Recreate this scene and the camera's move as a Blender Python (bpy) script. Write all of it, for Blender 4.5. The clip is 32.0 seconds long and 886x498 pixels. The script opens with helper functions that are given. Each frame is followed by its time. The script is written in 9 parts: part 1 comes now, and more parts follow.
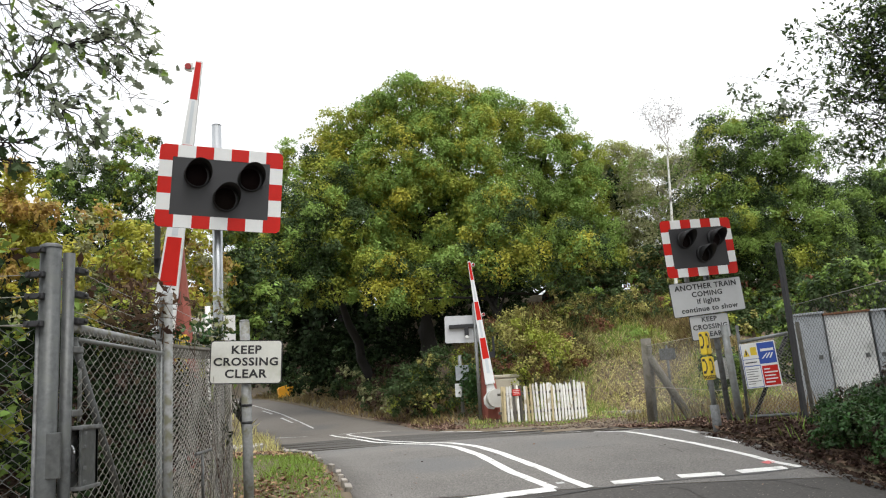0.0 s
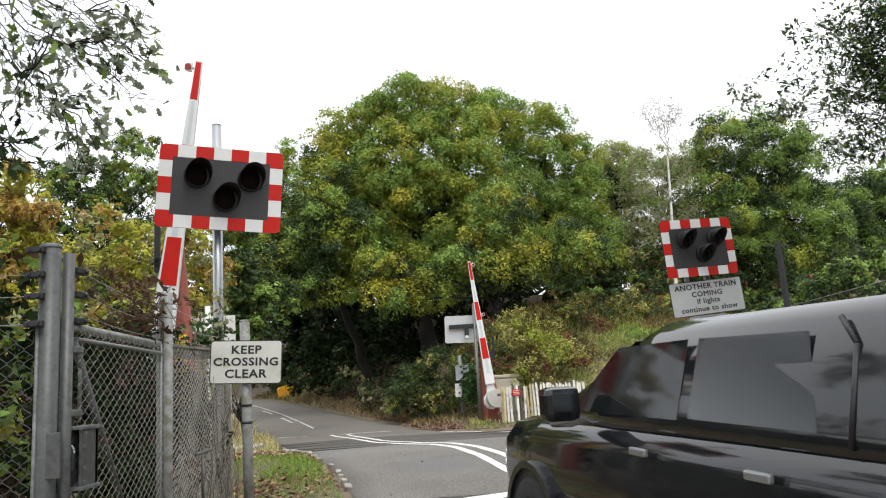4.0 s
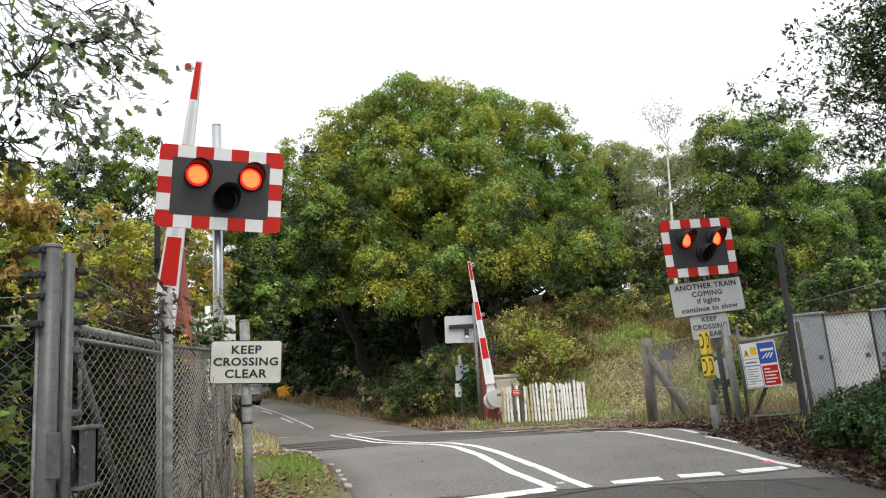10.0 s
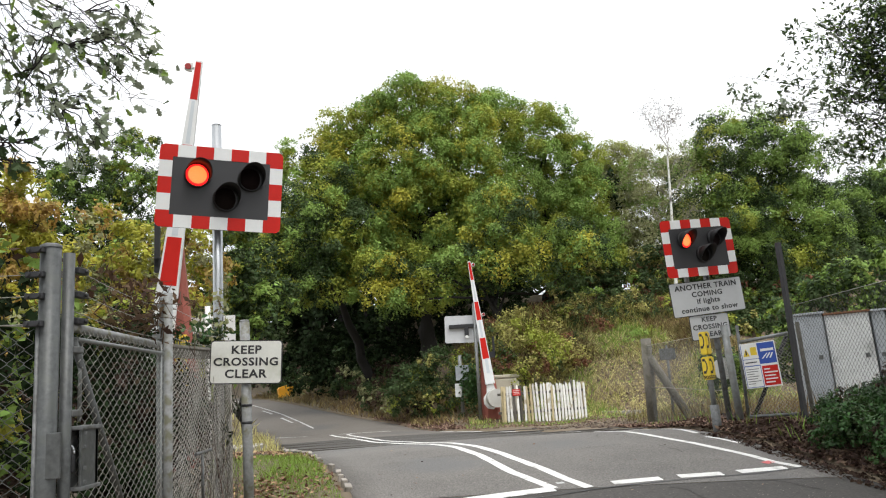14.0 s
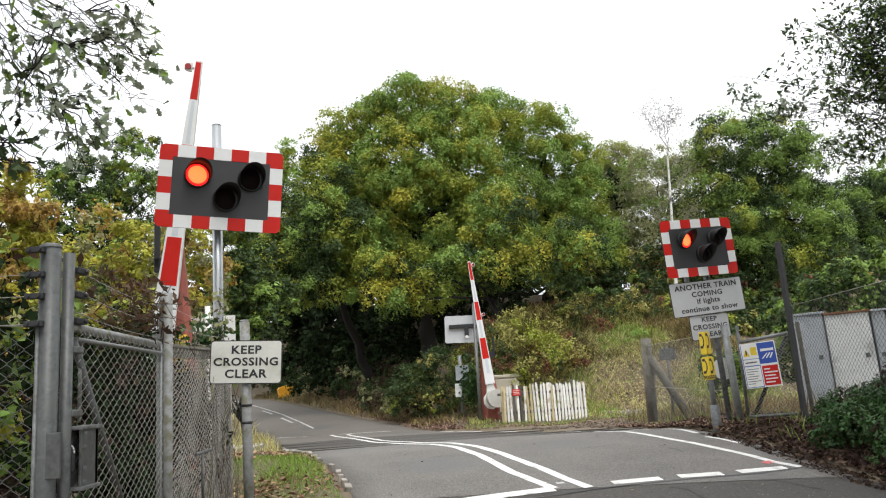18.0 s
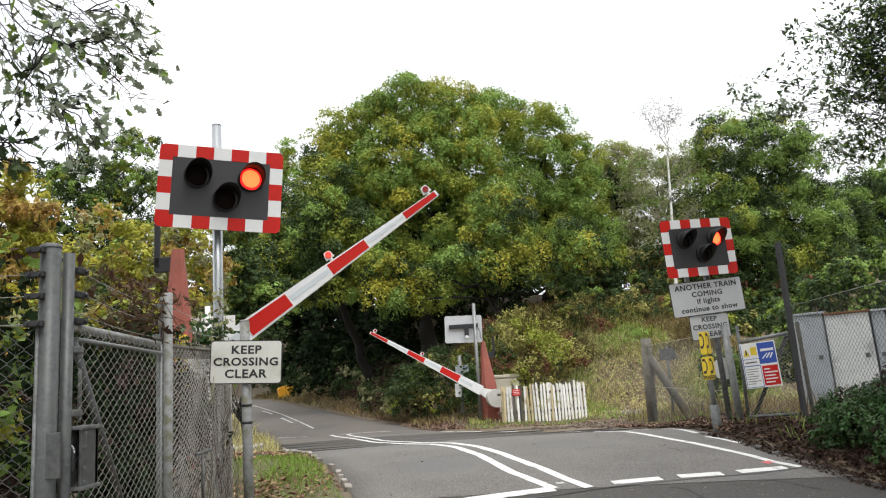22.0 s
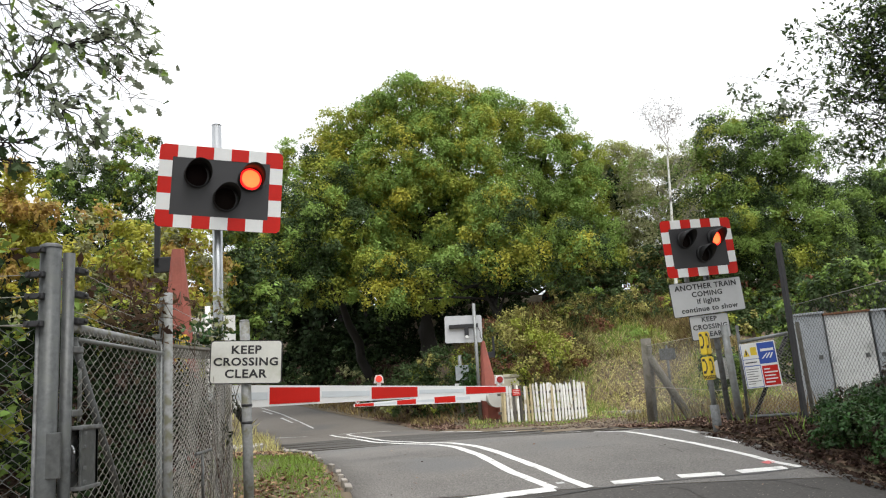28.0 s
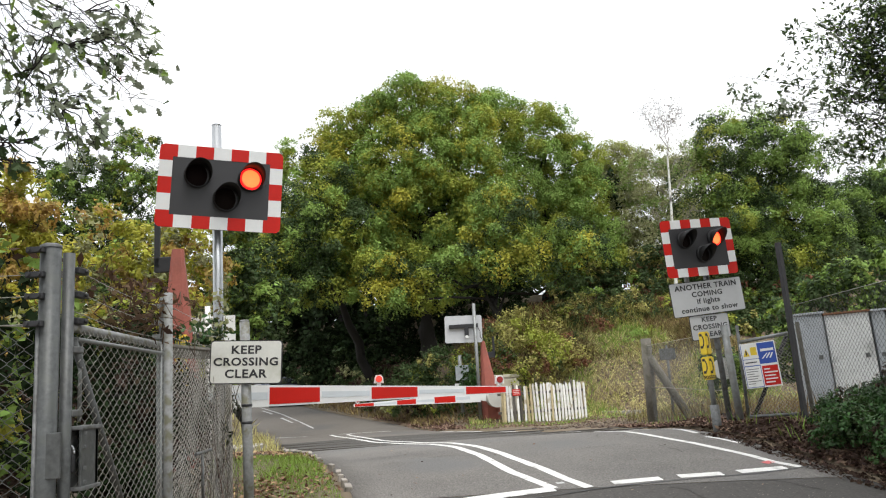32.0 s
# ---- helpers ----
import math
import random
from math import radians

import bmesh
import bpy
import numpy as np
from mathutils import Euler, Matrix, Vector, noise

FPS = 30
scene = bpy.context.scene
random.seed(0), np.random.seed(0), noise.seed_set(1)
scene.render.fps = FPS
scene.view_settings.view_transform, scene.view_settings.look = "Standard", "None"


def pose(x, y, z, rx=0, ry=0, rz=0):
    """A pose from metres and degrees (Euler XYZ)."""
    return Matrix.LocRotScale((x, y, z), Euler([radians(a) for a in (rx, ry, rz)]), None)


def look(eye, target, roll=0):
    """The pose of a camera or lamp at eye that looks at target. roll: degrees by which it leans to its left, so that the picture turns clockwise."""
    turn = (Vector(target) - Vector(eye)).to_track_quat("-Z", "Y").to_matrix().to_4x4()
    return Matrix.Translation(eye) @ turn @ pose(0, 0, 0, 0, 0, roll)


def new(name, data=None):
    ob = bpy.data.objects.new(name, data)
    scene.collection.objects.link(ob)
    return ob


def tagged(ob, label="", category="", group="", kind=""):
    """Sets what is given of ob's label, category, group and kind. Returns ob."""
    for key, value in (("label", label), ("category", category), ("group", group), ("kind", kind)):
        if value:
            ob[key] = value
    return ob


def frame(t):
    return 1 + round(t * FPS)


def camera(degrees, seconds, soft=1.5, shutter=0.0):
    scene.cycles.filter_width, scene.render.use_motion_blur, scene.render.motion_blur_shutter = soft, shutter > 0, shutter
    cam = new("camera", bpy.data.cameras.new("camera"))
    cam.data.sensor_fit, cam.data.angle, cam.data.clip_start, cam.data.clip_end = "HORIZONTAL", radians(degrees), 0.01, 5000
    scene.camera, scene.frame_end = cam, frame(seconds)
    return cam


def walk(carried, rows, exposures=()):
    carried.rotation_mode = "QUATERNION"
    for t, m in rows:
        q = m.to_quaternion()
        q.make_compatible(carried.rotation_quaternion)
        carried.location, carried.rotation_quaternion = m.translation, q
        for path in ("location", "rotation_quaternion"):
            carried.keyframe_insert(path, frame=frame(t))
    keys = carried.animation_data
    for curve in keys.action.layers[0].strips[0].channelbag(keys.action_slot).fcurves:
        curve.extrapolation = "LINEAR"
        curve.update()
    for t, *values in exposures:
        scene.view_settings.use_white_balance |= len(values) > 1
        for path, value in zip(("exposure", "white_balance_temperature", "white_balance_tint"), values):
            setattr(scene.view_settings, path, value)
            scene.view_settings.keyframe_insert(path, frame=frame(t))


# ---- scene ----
cam = camera(60.816, 32.0, soft=1.15)
EYE = Vector((0.0, 0.0, 1.45))
AHEAD = EYE + Vector((0.0, math.cos(radians(10.042)), math.sin(radians(10.042))))
walk(cam, [(0.0, look(EYE, AHEAD, -3.62)), (32.0, look(EYE, AHEAD, -3.62))])

# ---- light: bright overcast autumn day ----
world = bpy.data.worlds.new("overcast_sky")
scene.world = world
world.use_nodes = True
wn, wl = world.node_tree.nodes, world.node_tree.links
wn.clear()
sky = wn.new("ShaderNodeTexSky")
sky.sky_type, sky.sun_disc = "NISHITA", False
sky.sun_elevation, sky.sun_rotation = radians(62), radians(200)
sky_bg = wn.new("ShaderNodeBackground")
sky_bg.inputs["Strength"].default_value = 0.10
wl.new(sky.outputs[0], sky_bg.inputs["Color"])
cloud_noise = wn.new("ShaderNodeTexNoise")
cloud_noise.inputs["Scale"].default_value, cloud_noise.inputs["Detail"].default_value = 2.2, 5
cloud_map = wn.new("ShaderNodeTexCoord")
wl.new(cloud_map.outputs["Generated"], cloud_noise.inputs["Vector"])
cloud_ramp = wn.new("ShaderNodeValToRGB")
cloud_ramp.color_ramp.elements[0].color = (0.86, 0.91, 0.97, 1)
cloud_ramp.color_ramp.elements[1].color = (1.0, 1.0, 1.0, 1)
cloud_ramp.color_ramp.elements[0].position, cloud_ramp.color_ramp.elements[1].position = 0.35, 0.62
wl.new(cloud_noise.outputs["Fac"], cloud_ramp.inputs[0])
cloud_bg = wn.new("ShaderNodeBackground")
wl.new(cloud_ramp.outputs[0], cloud_bg.inputs["Color"])
# an overcast sky is brightest overhead
up_axis, height = wn.new("ShaderNodeSeparateXYZ"), wn.new("ShaderNodeMapRange")
wl.new(cloud_map.outputs["Generated"], up_axis.inputs[0])
height.inputs["To Min"].default_value, height.inputs["To Max"].default_value = 0.78, 1.65
wl.new(up_axis.outputs["Z"], height.inputs["Value"])
wl.new(height.outputs[0], cloud_bg.inputs["Strength"])
sky_mix = wn.new("ShaderNodeMixShader")
sky_mix.inputs[0].default_value = 0.88
wl.new(sky_bg.outputs[0], sky_mix.inputs[1])
wl.new(cloud_bg.outputs[0], sky_mix.inputs[2])
world_out = wn.new("ShaderNodeOutputWorld")
wl.new(sky_mix.outputs[0], world_out.inputs["Surface"])

sun = new("sun", bpy.data.lights.new("sun", "SUN"))
sun.data.energy, sun.data.angle, sun.data.color = 1.3, radians(25), (1.0, 0.96, 0.9)
sun.matrix_world = look((10, -18, 40), (0, 0, 0))
scene.view_settings.exposure = 0.68


# ---- materials ----
def surface(name, base, rough=0.6, metal=0.0, vary=0.25, scale=6.0, fine=60.0, bump=0.15, tint=None, per_object=0.0, spread=0.0, gloss=0.5, emit=0.0, through_light=0.0, dirt=None, dirt_at=0.6, grain=0.4):
    """Procedural material: base colour varied at two scales, with relief, optional dirt patches and a shift per object or island."""
    m = bpy.data.materials.new(name)
    m.use_nodes = True
    n, l = m.node_tree.nodes, m.node_tree.links
    b = n["Principled BSDF"]
    co = n.new("ShaderNodeTexCoord")
    big, small = n.new("ShaderNodeTexNoise"), n.new("ShaderNodeTexNoise")
    big.inputs["Scale"].default_value, small.inputs["Scale"].default_value = scale, fine
    big.inputs["Detail"].default_value, small.inputs["Detail"].default_value = 5, 3
    l.new(co.outputs["Object"], big.inputs["Vector"])
    l.new(co.outputs["Object"], small.inputs["Vector"])
    ramp = n.new("ShaderNodeValToRGB")
    other = tint or tuple(c * 0.6 for c in base)
    lo = [c + (o - c) * vary * 2 for c, o in zip(base, other)]
    ramp.color_ramp.elements[0].color = (*[max(0, c) for c in lo], 1)
    ramp.color_ramp.elements[1].color = (*[min(1, c * (1 + vary * 0.35)) for c in base], 1)
    ramp.color_ramp.elements[0].position, ramp.color_ramp.elements[1].position = 0.32, 0.68
    mix = n.new("ShaderNodeMath")
    mix.operation = "MULTIPLY_ADD"
    mix.inputs[1].default_value, mix.inputs[2].default_value = 1.0 - grain, 0.0
    l.new(big.outputs["Fac"], mix.inputs[0])
    add = n.new("ShaderNodeMath")
    add.operation = "MULTIPLY_ADD"
    add.inputs[1].default_value = grain
    l.new(small.outputs["Fac"], add.inputs[0])
    l.new(mix.outputs[0], add.inputs[2])
    l.new(add.outputs[0], ramp.inputs[0])
    colour = ramp.outputs[0]
    if dirt:
        blot = n.new("ShaderNodeTexNoise")
        blot.inputs["Scale"].default_value, blot.inputs["Detail"].default_value = scale * 0.6, 8
        l.new(co.outputs["Object"], blot.inputs["Vector"])
        edge = n.new("ShaderNodeMapRange")
        edge.inputs["From Min"].default_value, edge.inputs["From Max"].default_value = dirt_at, dirt_at + 0.14
        l.new(blot.outputs["Fac"], edge.inputs["Value"])
        over = n.new("ShaderNodeMixRGB")
        over.inputs["Color2"].default_value = (*dirt, 1)
        l.new(edge.outputs[0], over.inputs["Fac"])
        l.new(colour, over.inputs["Color1"])
        colour = over.outputs[0]
    if per_object or spread:
        hsv = n.new("ShaderNodeHueSaturation")
        rnd = n.new("ShaderNodeMapRange")
        if spread:
            src = n.new("ShaderNodeNewGeometry").outputs["Random Per Island"]
        else:
            src = n.new("ShaderNodeObjectInfo").outputs["Random"]
        k = spread or per_object
        rnd.inputs["To Min"].default_value, rnd.inputs["To Max"].default_value = 1 - k, 1 + k
        l.new(src, rnd.inputs["Value"])
        l.new(rnd.outputs[0], hsv.inputs["Value"])
        if spread:
            hue = n.new("ShaderNodeMapRange")
            hue.inputs["To Min"].default_value, hue.inputs["To Max"].default_value = 0.5 - k * 0.06, 0.5 + k * 0.03
            l.new(src, hue.inputs["Value"])
            l.new(hue.outputs[0], hsv.inputs["Hue"])
        l.new(colour, hsv.inputs["Color"])
        colour = hsv.outputs[0]
    l.new(colour, b.inputs["Base Color"])
    b.inputs["Roughness"].default_value, b.inputs["Metallic"].default_value = rough, metal
    b.inputs["Specular IOR Level"].default_value = gloss
    if emit:
        l.new(colour, b.inputs["Emission Color"])
        b.inputs["Emission Strength"].default_value = emit
    if bump:
        bp = n.new("ShaderNodeBump")
        bp.inputs["Strength"].default_value, bp.inputs["Distance"].default_value = bump, 0.01
        l.new(small.outputs["Fac"], bp.inputs["Height"])
        l.new(bp.outputs[0], b.inputs["Normal"])
    if through_light:
        tr = n.new("ShaderNodeBsdfTranslucent")
        l.new(colour, tr.inputs["Color"])
        ms = n.new("ShaderNodeMixShader")
        ms.inputs[0].default_value = through_light
        l.new(b.outputs[0], ms.inputs[1])
        l.new(tr.outputs[0], ms.inputs[2])
        l.new(ms.outputs[0], n["Material Output"].inputs["Surface"])
    return m


M = {
    "asphalt": surface("asphalt", (0.158, 0.147, 0.134), 0.85, vary=0.75, scale=0.9, fine=55, bump=0.8, dirt=(0.115, 0.112, 0.108), dirt_at=0.54, grain=0.75),
    "asphalt_dark": surface("asphalt_dark", (0.062, 0.056, 0.050), 0.85, vary=0.55, scale=1.2, fine=38, bump=0.5, grain=0.75),
    "asphalt_far": surface("asphalt_far", (0.14, 0.125, 0.108), 0.85, vary=0.5, scale=0.5, fine=30, bump=0.4, dirt=(0.09, 0.087, 0.083), dirt_at=0.56, grain=0.7),
    "road_paint": surface("road_paint", (0.70, 0.69, 0.66), 0.6, vary=0.3, scale=9, fine=70, bump=0.3, dirt=(0.30, 0.29, 0.27), dirt_at=0.58),
    "road_paint_worn": surface("road_paint_worn", (0.5, 0.5, 0.49), 0.7, vary=0.3, scale=5, fine=50, bump=0.3, dirt=(0.2, 0.2, 0.2), dirt_at=0.52),
    "road_paint_red": surface("road_paint_red", (0.55, 0.12, 0.12), 0.7, vary=0.2),
    "soil": surface("soil", (0.14, 0.103, 0.07), 0.95, vary=0.4, scale=0.35, fine=9, bump=0.6, tint=(0.085, 0.075, 0.04), dirt=(0.10, 0.065, 0.042), dirt_at=0.55),
    "kerb_stone": surface("kerb_stone", (0.30, 0.27, 0.235), 0.9, vary=0.35, scale=9, fine=50, per_object=0.25, dirt=(0.12, 0.11, 0.09), dirt_at=0.55),
    "concrete": surface("concrete", (0.34, 0.32, 0.28), 0.9, vary=0.3, scale=6, fine=60, bump=0.3, dirt=(0.2, 0.19, 0.14), dirt_at=0.55),
    "galvanised": surface("galvanised", (0.25, 0.26, 0.255), 0.5, 0.55, vary=0.3, scale=22, fine=90, bump=0.05, dirt=(0.19, 0.19, 0.18), dirt_at=0.52),
    "galvanised_dull": surface("galvanised_dull", (0.16, 0.165, 0.165), 0.6, 0.35, vary=0.6, scale=22, fine=60, bump=0.1, dirt=(0.09, 0.088, 0.08), dirt_at=0.50),
    "bright_steel": surface("bright_steel", (0.42, 0.435, 0.45), 0.35, 0.7, vary=0.2, scale=10, fine=70, bump=0.03),
    "fence_wire": surface("fence_wire", (0.31, 0.30, 0.27), 0.6, 0.2, vary=0.3, scale=30, fine=90, bump=0),
    "rusty_wire": surface("rusty_wire", (0.44, 0.42, 0.38), 0.7, 0.2, vary=0.3, scale=20, fine=90, bump=0),
    "dark_wire": surface("dark_wire", (0.045, 0.045, 0.042), 0.8, 0.0, vary=0.3, scale=20, fine=90, bump=0),
    "black_board": surface("black_board", (0.027, 0.027, 0.03), 0.55, vary=0.15, scale=7, fine=80, bump=0.03),
    "black_plastic": surface("black_plastic", (0.018, 0.018, 0.02), 0.45, vary=0.2, bump=0.03),
    "black_paint": surface("black_paint", (0.02, 0.02, 0.022), 0.5, vary=0.15, bump=0.02),
    "red_sheet": surface("red_sheet", (0.52, 0.012, 0.006), 0.5, vary=0.12, scale=5, fine=60, bump=0.02, gloss=0.25),
    "white_sheet": surface("white_sheet", (0.72, 0.73, 0.73), 0.35, vary=0.08, scale=5, fine=60, bump=0.02),
    "grey_sheet": surface("grey_sheet", (0.56, 0.60, 0.63), 0.35, vary=0.08, scale=5, fine=60, bump=0.02),
    "white_paint": surface("white_paint", (0.74, 0.74, 0.72), 0.45, vary=0.1, scale=5, fine=60, bump=0.04, dirt=(0.55, 0.53, 0.48), dirt_at=0.63),
    "sign_white": surface("sign_white", (0.66, 0.66, 0.61), 0.45, vary=0.12, scale=7, fine=60, bump=0.02, dirt=(0.48, 0.49, 0.40), dirt_at=0.58),
    "sign_grey": surface("sign_grey", (0.50, 0.51, 0.52), 0.45, vary=0.1, scale=6, fine=60, bump=0.02),
    "red_oxide": surface("red_oxide", (0.30, 0.085, 0.06), 0.7, vary=0.25, scale=5, fine=40, bump=0.1, dirt=(0.22, 0.09, 0.07), dirt_at=0.57),
    "red_lens_off": surface("red_lens_off", (0.008, 0.004, 0.004), 0.6, vary=0.2, scale=40, bump=0.02, gloss=0.05),
    "amber_lens_off": surface("amber_lens_off", (0.008, 0.005, 0.004), 0.6, vary=0.2, scale=40, bump=0.02, gloss=0.05),
    "red_lens_lit": surface("red_lens_lit", (1.0, 0.10, 0.025), 0.4, vary=0.35, scale=120, fine=300, bump=0, emit=2.4),
    "amber_lens_lit": surface("amber_lens_lit", (1.0, 0.36, 0.02), 0.4, vary=0.3, scale=120, fine=300, bump=0, emit=2.4),
    "red_edge_lit": surface("red_edge_lit", (1.0, 0.012, 0.012), 0.4, vary=0.1, bump=0, emit=1.1),
    "amber_edge_lit": surface("amber_edge_lit", (1.0, 0.14, 0.01), 0.4, vary=0.1, bump=0, emit=1.1),
    "boom_lamp": surface("boom_lamp", (0.30, 0.02, 0.018), 0.25, vary=0.1, bump=0),
    "boom_lamp_lit": surface("boom_lamp_lit", (0.85, 0.06, 0.035), 0.3, vary=0.1, bump=0, emit=0.25),
    "yellow_plastic": surface("yellow_plastic", (0.72, 0.52, 0.03), 0.45, vary=0.15, scale=6, fine=40, bump=0.04, dirt=(0.45, 0.33, 0.06), dirt_at=0.62),
    "bin_yellow": surface("bin_yellow", (0.75, 0.36, 0.02), 0.5, vary=0.15, scale=3, bump=0.05),
    "navy_sheet": surface("navy_sheet", (0.035, 0.05, 0.12), 0.45, vary=0.2, bump=0.02),
    "blue_sheet": surface("blue_sheet", (0.02, 0.07, 0.36), 0.4, vary=0.1, bump=0.02),
    "picket_paint": surface("picket_paint", (0.76, 0.75, 0.71), 0.7, vary=0.2, scale=7, fine=45, bump=0.15, dirt=(0.40, 0.34, 0.23), dirt_at=0.56, per_object=0.12),
    "picket_bare": surface("picket_bare", (0.48, 0.40, 0.24), 0.8, vary=0.3, scale=7, fine=45, bump=0.15, per_object=0.2),
    "picket_dark": surface("picket_dark", (0.10, 0.09, 0.075), 0.85, vary=0.3, scale=7, fine=45, bump=0.15, per_object=0.2),
    "old_wood": surface("old_wood", (0.15, 0.138, 0.115), 0.9, vary=0.4, scale=14, fine=50, bump=0.4, dirt=(0.09, 0.085, 0.06), dirt_at=0.49),
    "cream_paint": surface("cream_paint", (0.50, 0.46, 0.36), 0.6, vary=0.15, scale=5, bump=0.05),
    "cabinet_grey": surface("cabinet_grey", (0.44, 0.47, 0.50), 0.5, vary=0.2, scale=4, fine=40, bump=0.05, dirt=(0.24, 0.25, 0.25), dirt_at=0.57),
    "cabinet_pale": surface("cabinet_pale", (0.74, 0.75, 0.74), 0.5, vary=0.2, scale=4, fine=40, bump=0.05, dirt=(0.33, 0.34, 0.33), dirt_at=0.57),
    "cream_grey": surface("cream_grey", (0.50, 0.49, 0.45), 0.6, vary=0.15, scale=5, bump=0.05),
    "rust": surface("rust", (0.22, 0.10, 0.045), 0.9, vary=0.4, scale=8, fine=40, bump=0.3),
    "rail_steel": surface("rail_steel", (0.10, 0.09, 0.08), 0.6, 0.2, vary=0.3, scale=8, bump=0.1),
    "ballast": surface("ballast", (0.15, 0.115, 0.085), 0.95, vary=0.4, scale=6, fine=25, bump=0.5, spread=0.35),
    "bark": surface("bark", (0.10, 0.085, 0.065), 0.95, vary=0.4, scale=4, fine=25, bump=0.6),
    # bark darkened to near-black, so trunks look deep in shade
    "bark_shaded": surface("bark_shaded", (0.016, 0.014, 0.012), 0.95, vary=0.4, scale=5, fine=30, bump=0.5),
    "birch_twig": surface("birch_twig", (0.30, 0.27, 0.235), 0.8, vary=0.3, scale=4, fine=20, bump=0.1),
    "birch_bark": surface("birch_bark", (0.74, 0.73, 0.70), 0.8, vary=0.25, scale=3, fine=14, bump=0.2, dirt=(0.10, 0.09, 0.08), dirt_at=0.60),
    "tyre": surface("tyre", (0.022, 0.022, 0.023), 0.8, vary=0.3, scale=8, fine=60, bump=0.15),
    "alloy": surface("alloy", (0.45, 0.46, 0.47), 0.35, 0.8, vary=0.15, bump=0.02),
    "car_paint": surface("car_paint", (0.012, 0.013, 0.015), 0.07, 0.0, vary=0.05, scale=3, fine=40, bump=0, gloss=0.6),
    "car_paint_dark": surface("car_paint_dark", (0.02, 0.022, 0.03), 0.2, 0.2, vary=0.15, scale=3, bump=0.01, gloss=0.6),
    "car_glass": surface("car_glass", (0.02, 0.025, 0.028), 0.06, 0.0, vary=0.1, bump=0, gloss=0.9),
    "trailer_panel": surface("trailer_panel", (0.34, 0.335, 0.315), 0.5, 0.45, vary=0.15, scale=3, fine=40, bump=0.05, dirt=(0.30, 0.29, 0.26), dirt_at=0.58),
    "tread_plate": surface("tread_plate", (0.38, 0.355, 0.32), 0.5, 0.4, vary=0.12, scale=3, fine=40, bump=0.05, dirt=(0.36, 0.33, 0.28), dirt_at=0.58),
    "tail_lamp": surface("tail_lamp", (0.22, 0.008, 0.008), 0.2, vary=0.15, bump=0, emit=0.0),
    "tail_lamp_lit": surface("tail_lamp_lit", (0.26, 0.012, 0.008), 0.15, vary=0.35, scale=20, bump=0, emit=0.05),
    "tail_edge": surface("tail_edge", (0.30, 0.27, 0.20), 0.7, vary=0.4, scale=8, fine=40, bump=0.1, dirt=(0.10, 0.07, 0.045), dirt_at=0.48),
    "sticker_pale": surface("sticker_pale", (0.62, 0.55, 0.24), 0.5, vary=0.2, bump=0.01),
    "plate_yellow": surface("plate_yellow", (0.72, 0.55, 0.03), 0.4, vary=0.08, bump=0.01),
    "clear_lamp": surface("clear_lamp", (0.7, 0.72, 0.74), 0.15, 0.3, vary=0.1, bump=0),
    "leaf_oak": surface("leaf_oak", (0.33, 0.365, 0.06), 0.6, vary=0.35, scale=0.22, fine=1.2, bump=0, tint=(0.12, 0.17, 0.03), spread=0.24, through_light=0.28, gloss=0.15),
    "leaf_yellow": surface("leaf_yellow", (0.43, 0.39, 0.05), 0.6, vary=0.4, scale=0.25, fine=1.2, bump=0, tint=(0.21, 0.25, 0.045), spread=0.22, through_light=0.28, gloss=0.15),
    "leaf_green": surface("leaf_green", (0.24, 0.355, 0.08), 0.6, vary=0.35, scale=0.22, fine=1.2, bump=0, tint=(0.10, 0.165, 0.042), spread=0.24, through_light=0.28, gloss=0.15),
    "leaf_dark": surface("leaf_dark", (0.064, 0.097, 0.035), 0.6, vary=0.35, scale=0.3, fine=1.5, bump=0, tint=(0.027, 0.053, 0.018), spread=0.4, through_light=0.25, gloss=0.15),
    "hood_black": surface("hood_black", (0.016, 0.016, 0.017), 0.6, vary=0.2, bump=0.02, gloss=0.35),
    "post_steel": surface("post_steel", (0.095, 0.10, 0.10), 0.5, 0.3, vary=0.5, scale=26, fine=60, bump=0.08, dirt=(0.09, 0.095, 0.09), dirt_at=0.5),
    "mossy_steel": surface("mossy_steel", (0.26, 0.265, 0.26), 0.6, 0.2, vary=0.4, scale=24, fine=60, bump=0.08, dirt=(0.15, 0.145, 0.10), dirt_at=0.50),
    "car_blue": surface("car_blue", (0.12, 0.13, 0.16), 0.1, 0.2, vary=0.1, bump=0, gloss=0.7),
    # green greyed and paled: glare haze over the overhanging leaves put into the colour
    "leaf_hazed": surface("leaf_hazed", (0.29, 0.33, 0.24), 0.55, vary=0.35, scale=0.6, fine=3, bump=0, tint=(0.17, 0.21, 0.13), spread=0.4, through_light=0.5, gloss=0.3),
    "leaf_scrub": surface("leaf_scrub", (0.40, 0.365, 0.12), 0.75, vary=0.4, scale=0.5, fine=3, bump=0, tint=(0.22, 0.23, 0.07), spread=0.45, through_light=0.3, gloss=0.15),
    "leaf_russet": surface("leaf_russet", (0.20, 0.095, 0.055), 0.75, vary=0.4, scale=0.5, fine=3, bump=0, spread=0.45, through_light=0.3, gloss=0.15),
    "bare_earth": surface("bare_earth", (0.24, 0.17, 0.12), 0.95, vary=0.45, scale=1.5, fine=9, bump=0, tint=(0.10, 0.07, 0.05), spread=0.5, gloss=0.15),
    "leaf_withered": surface("leaf_withered", (0.10, 0.062, 0.032), 0.8, vary=0.4, scale=6.0, fine=20, bump=0, tint=(0.05, 0.034, 0.02), spread=0.5, through_light=0.25, gloss=0.25),
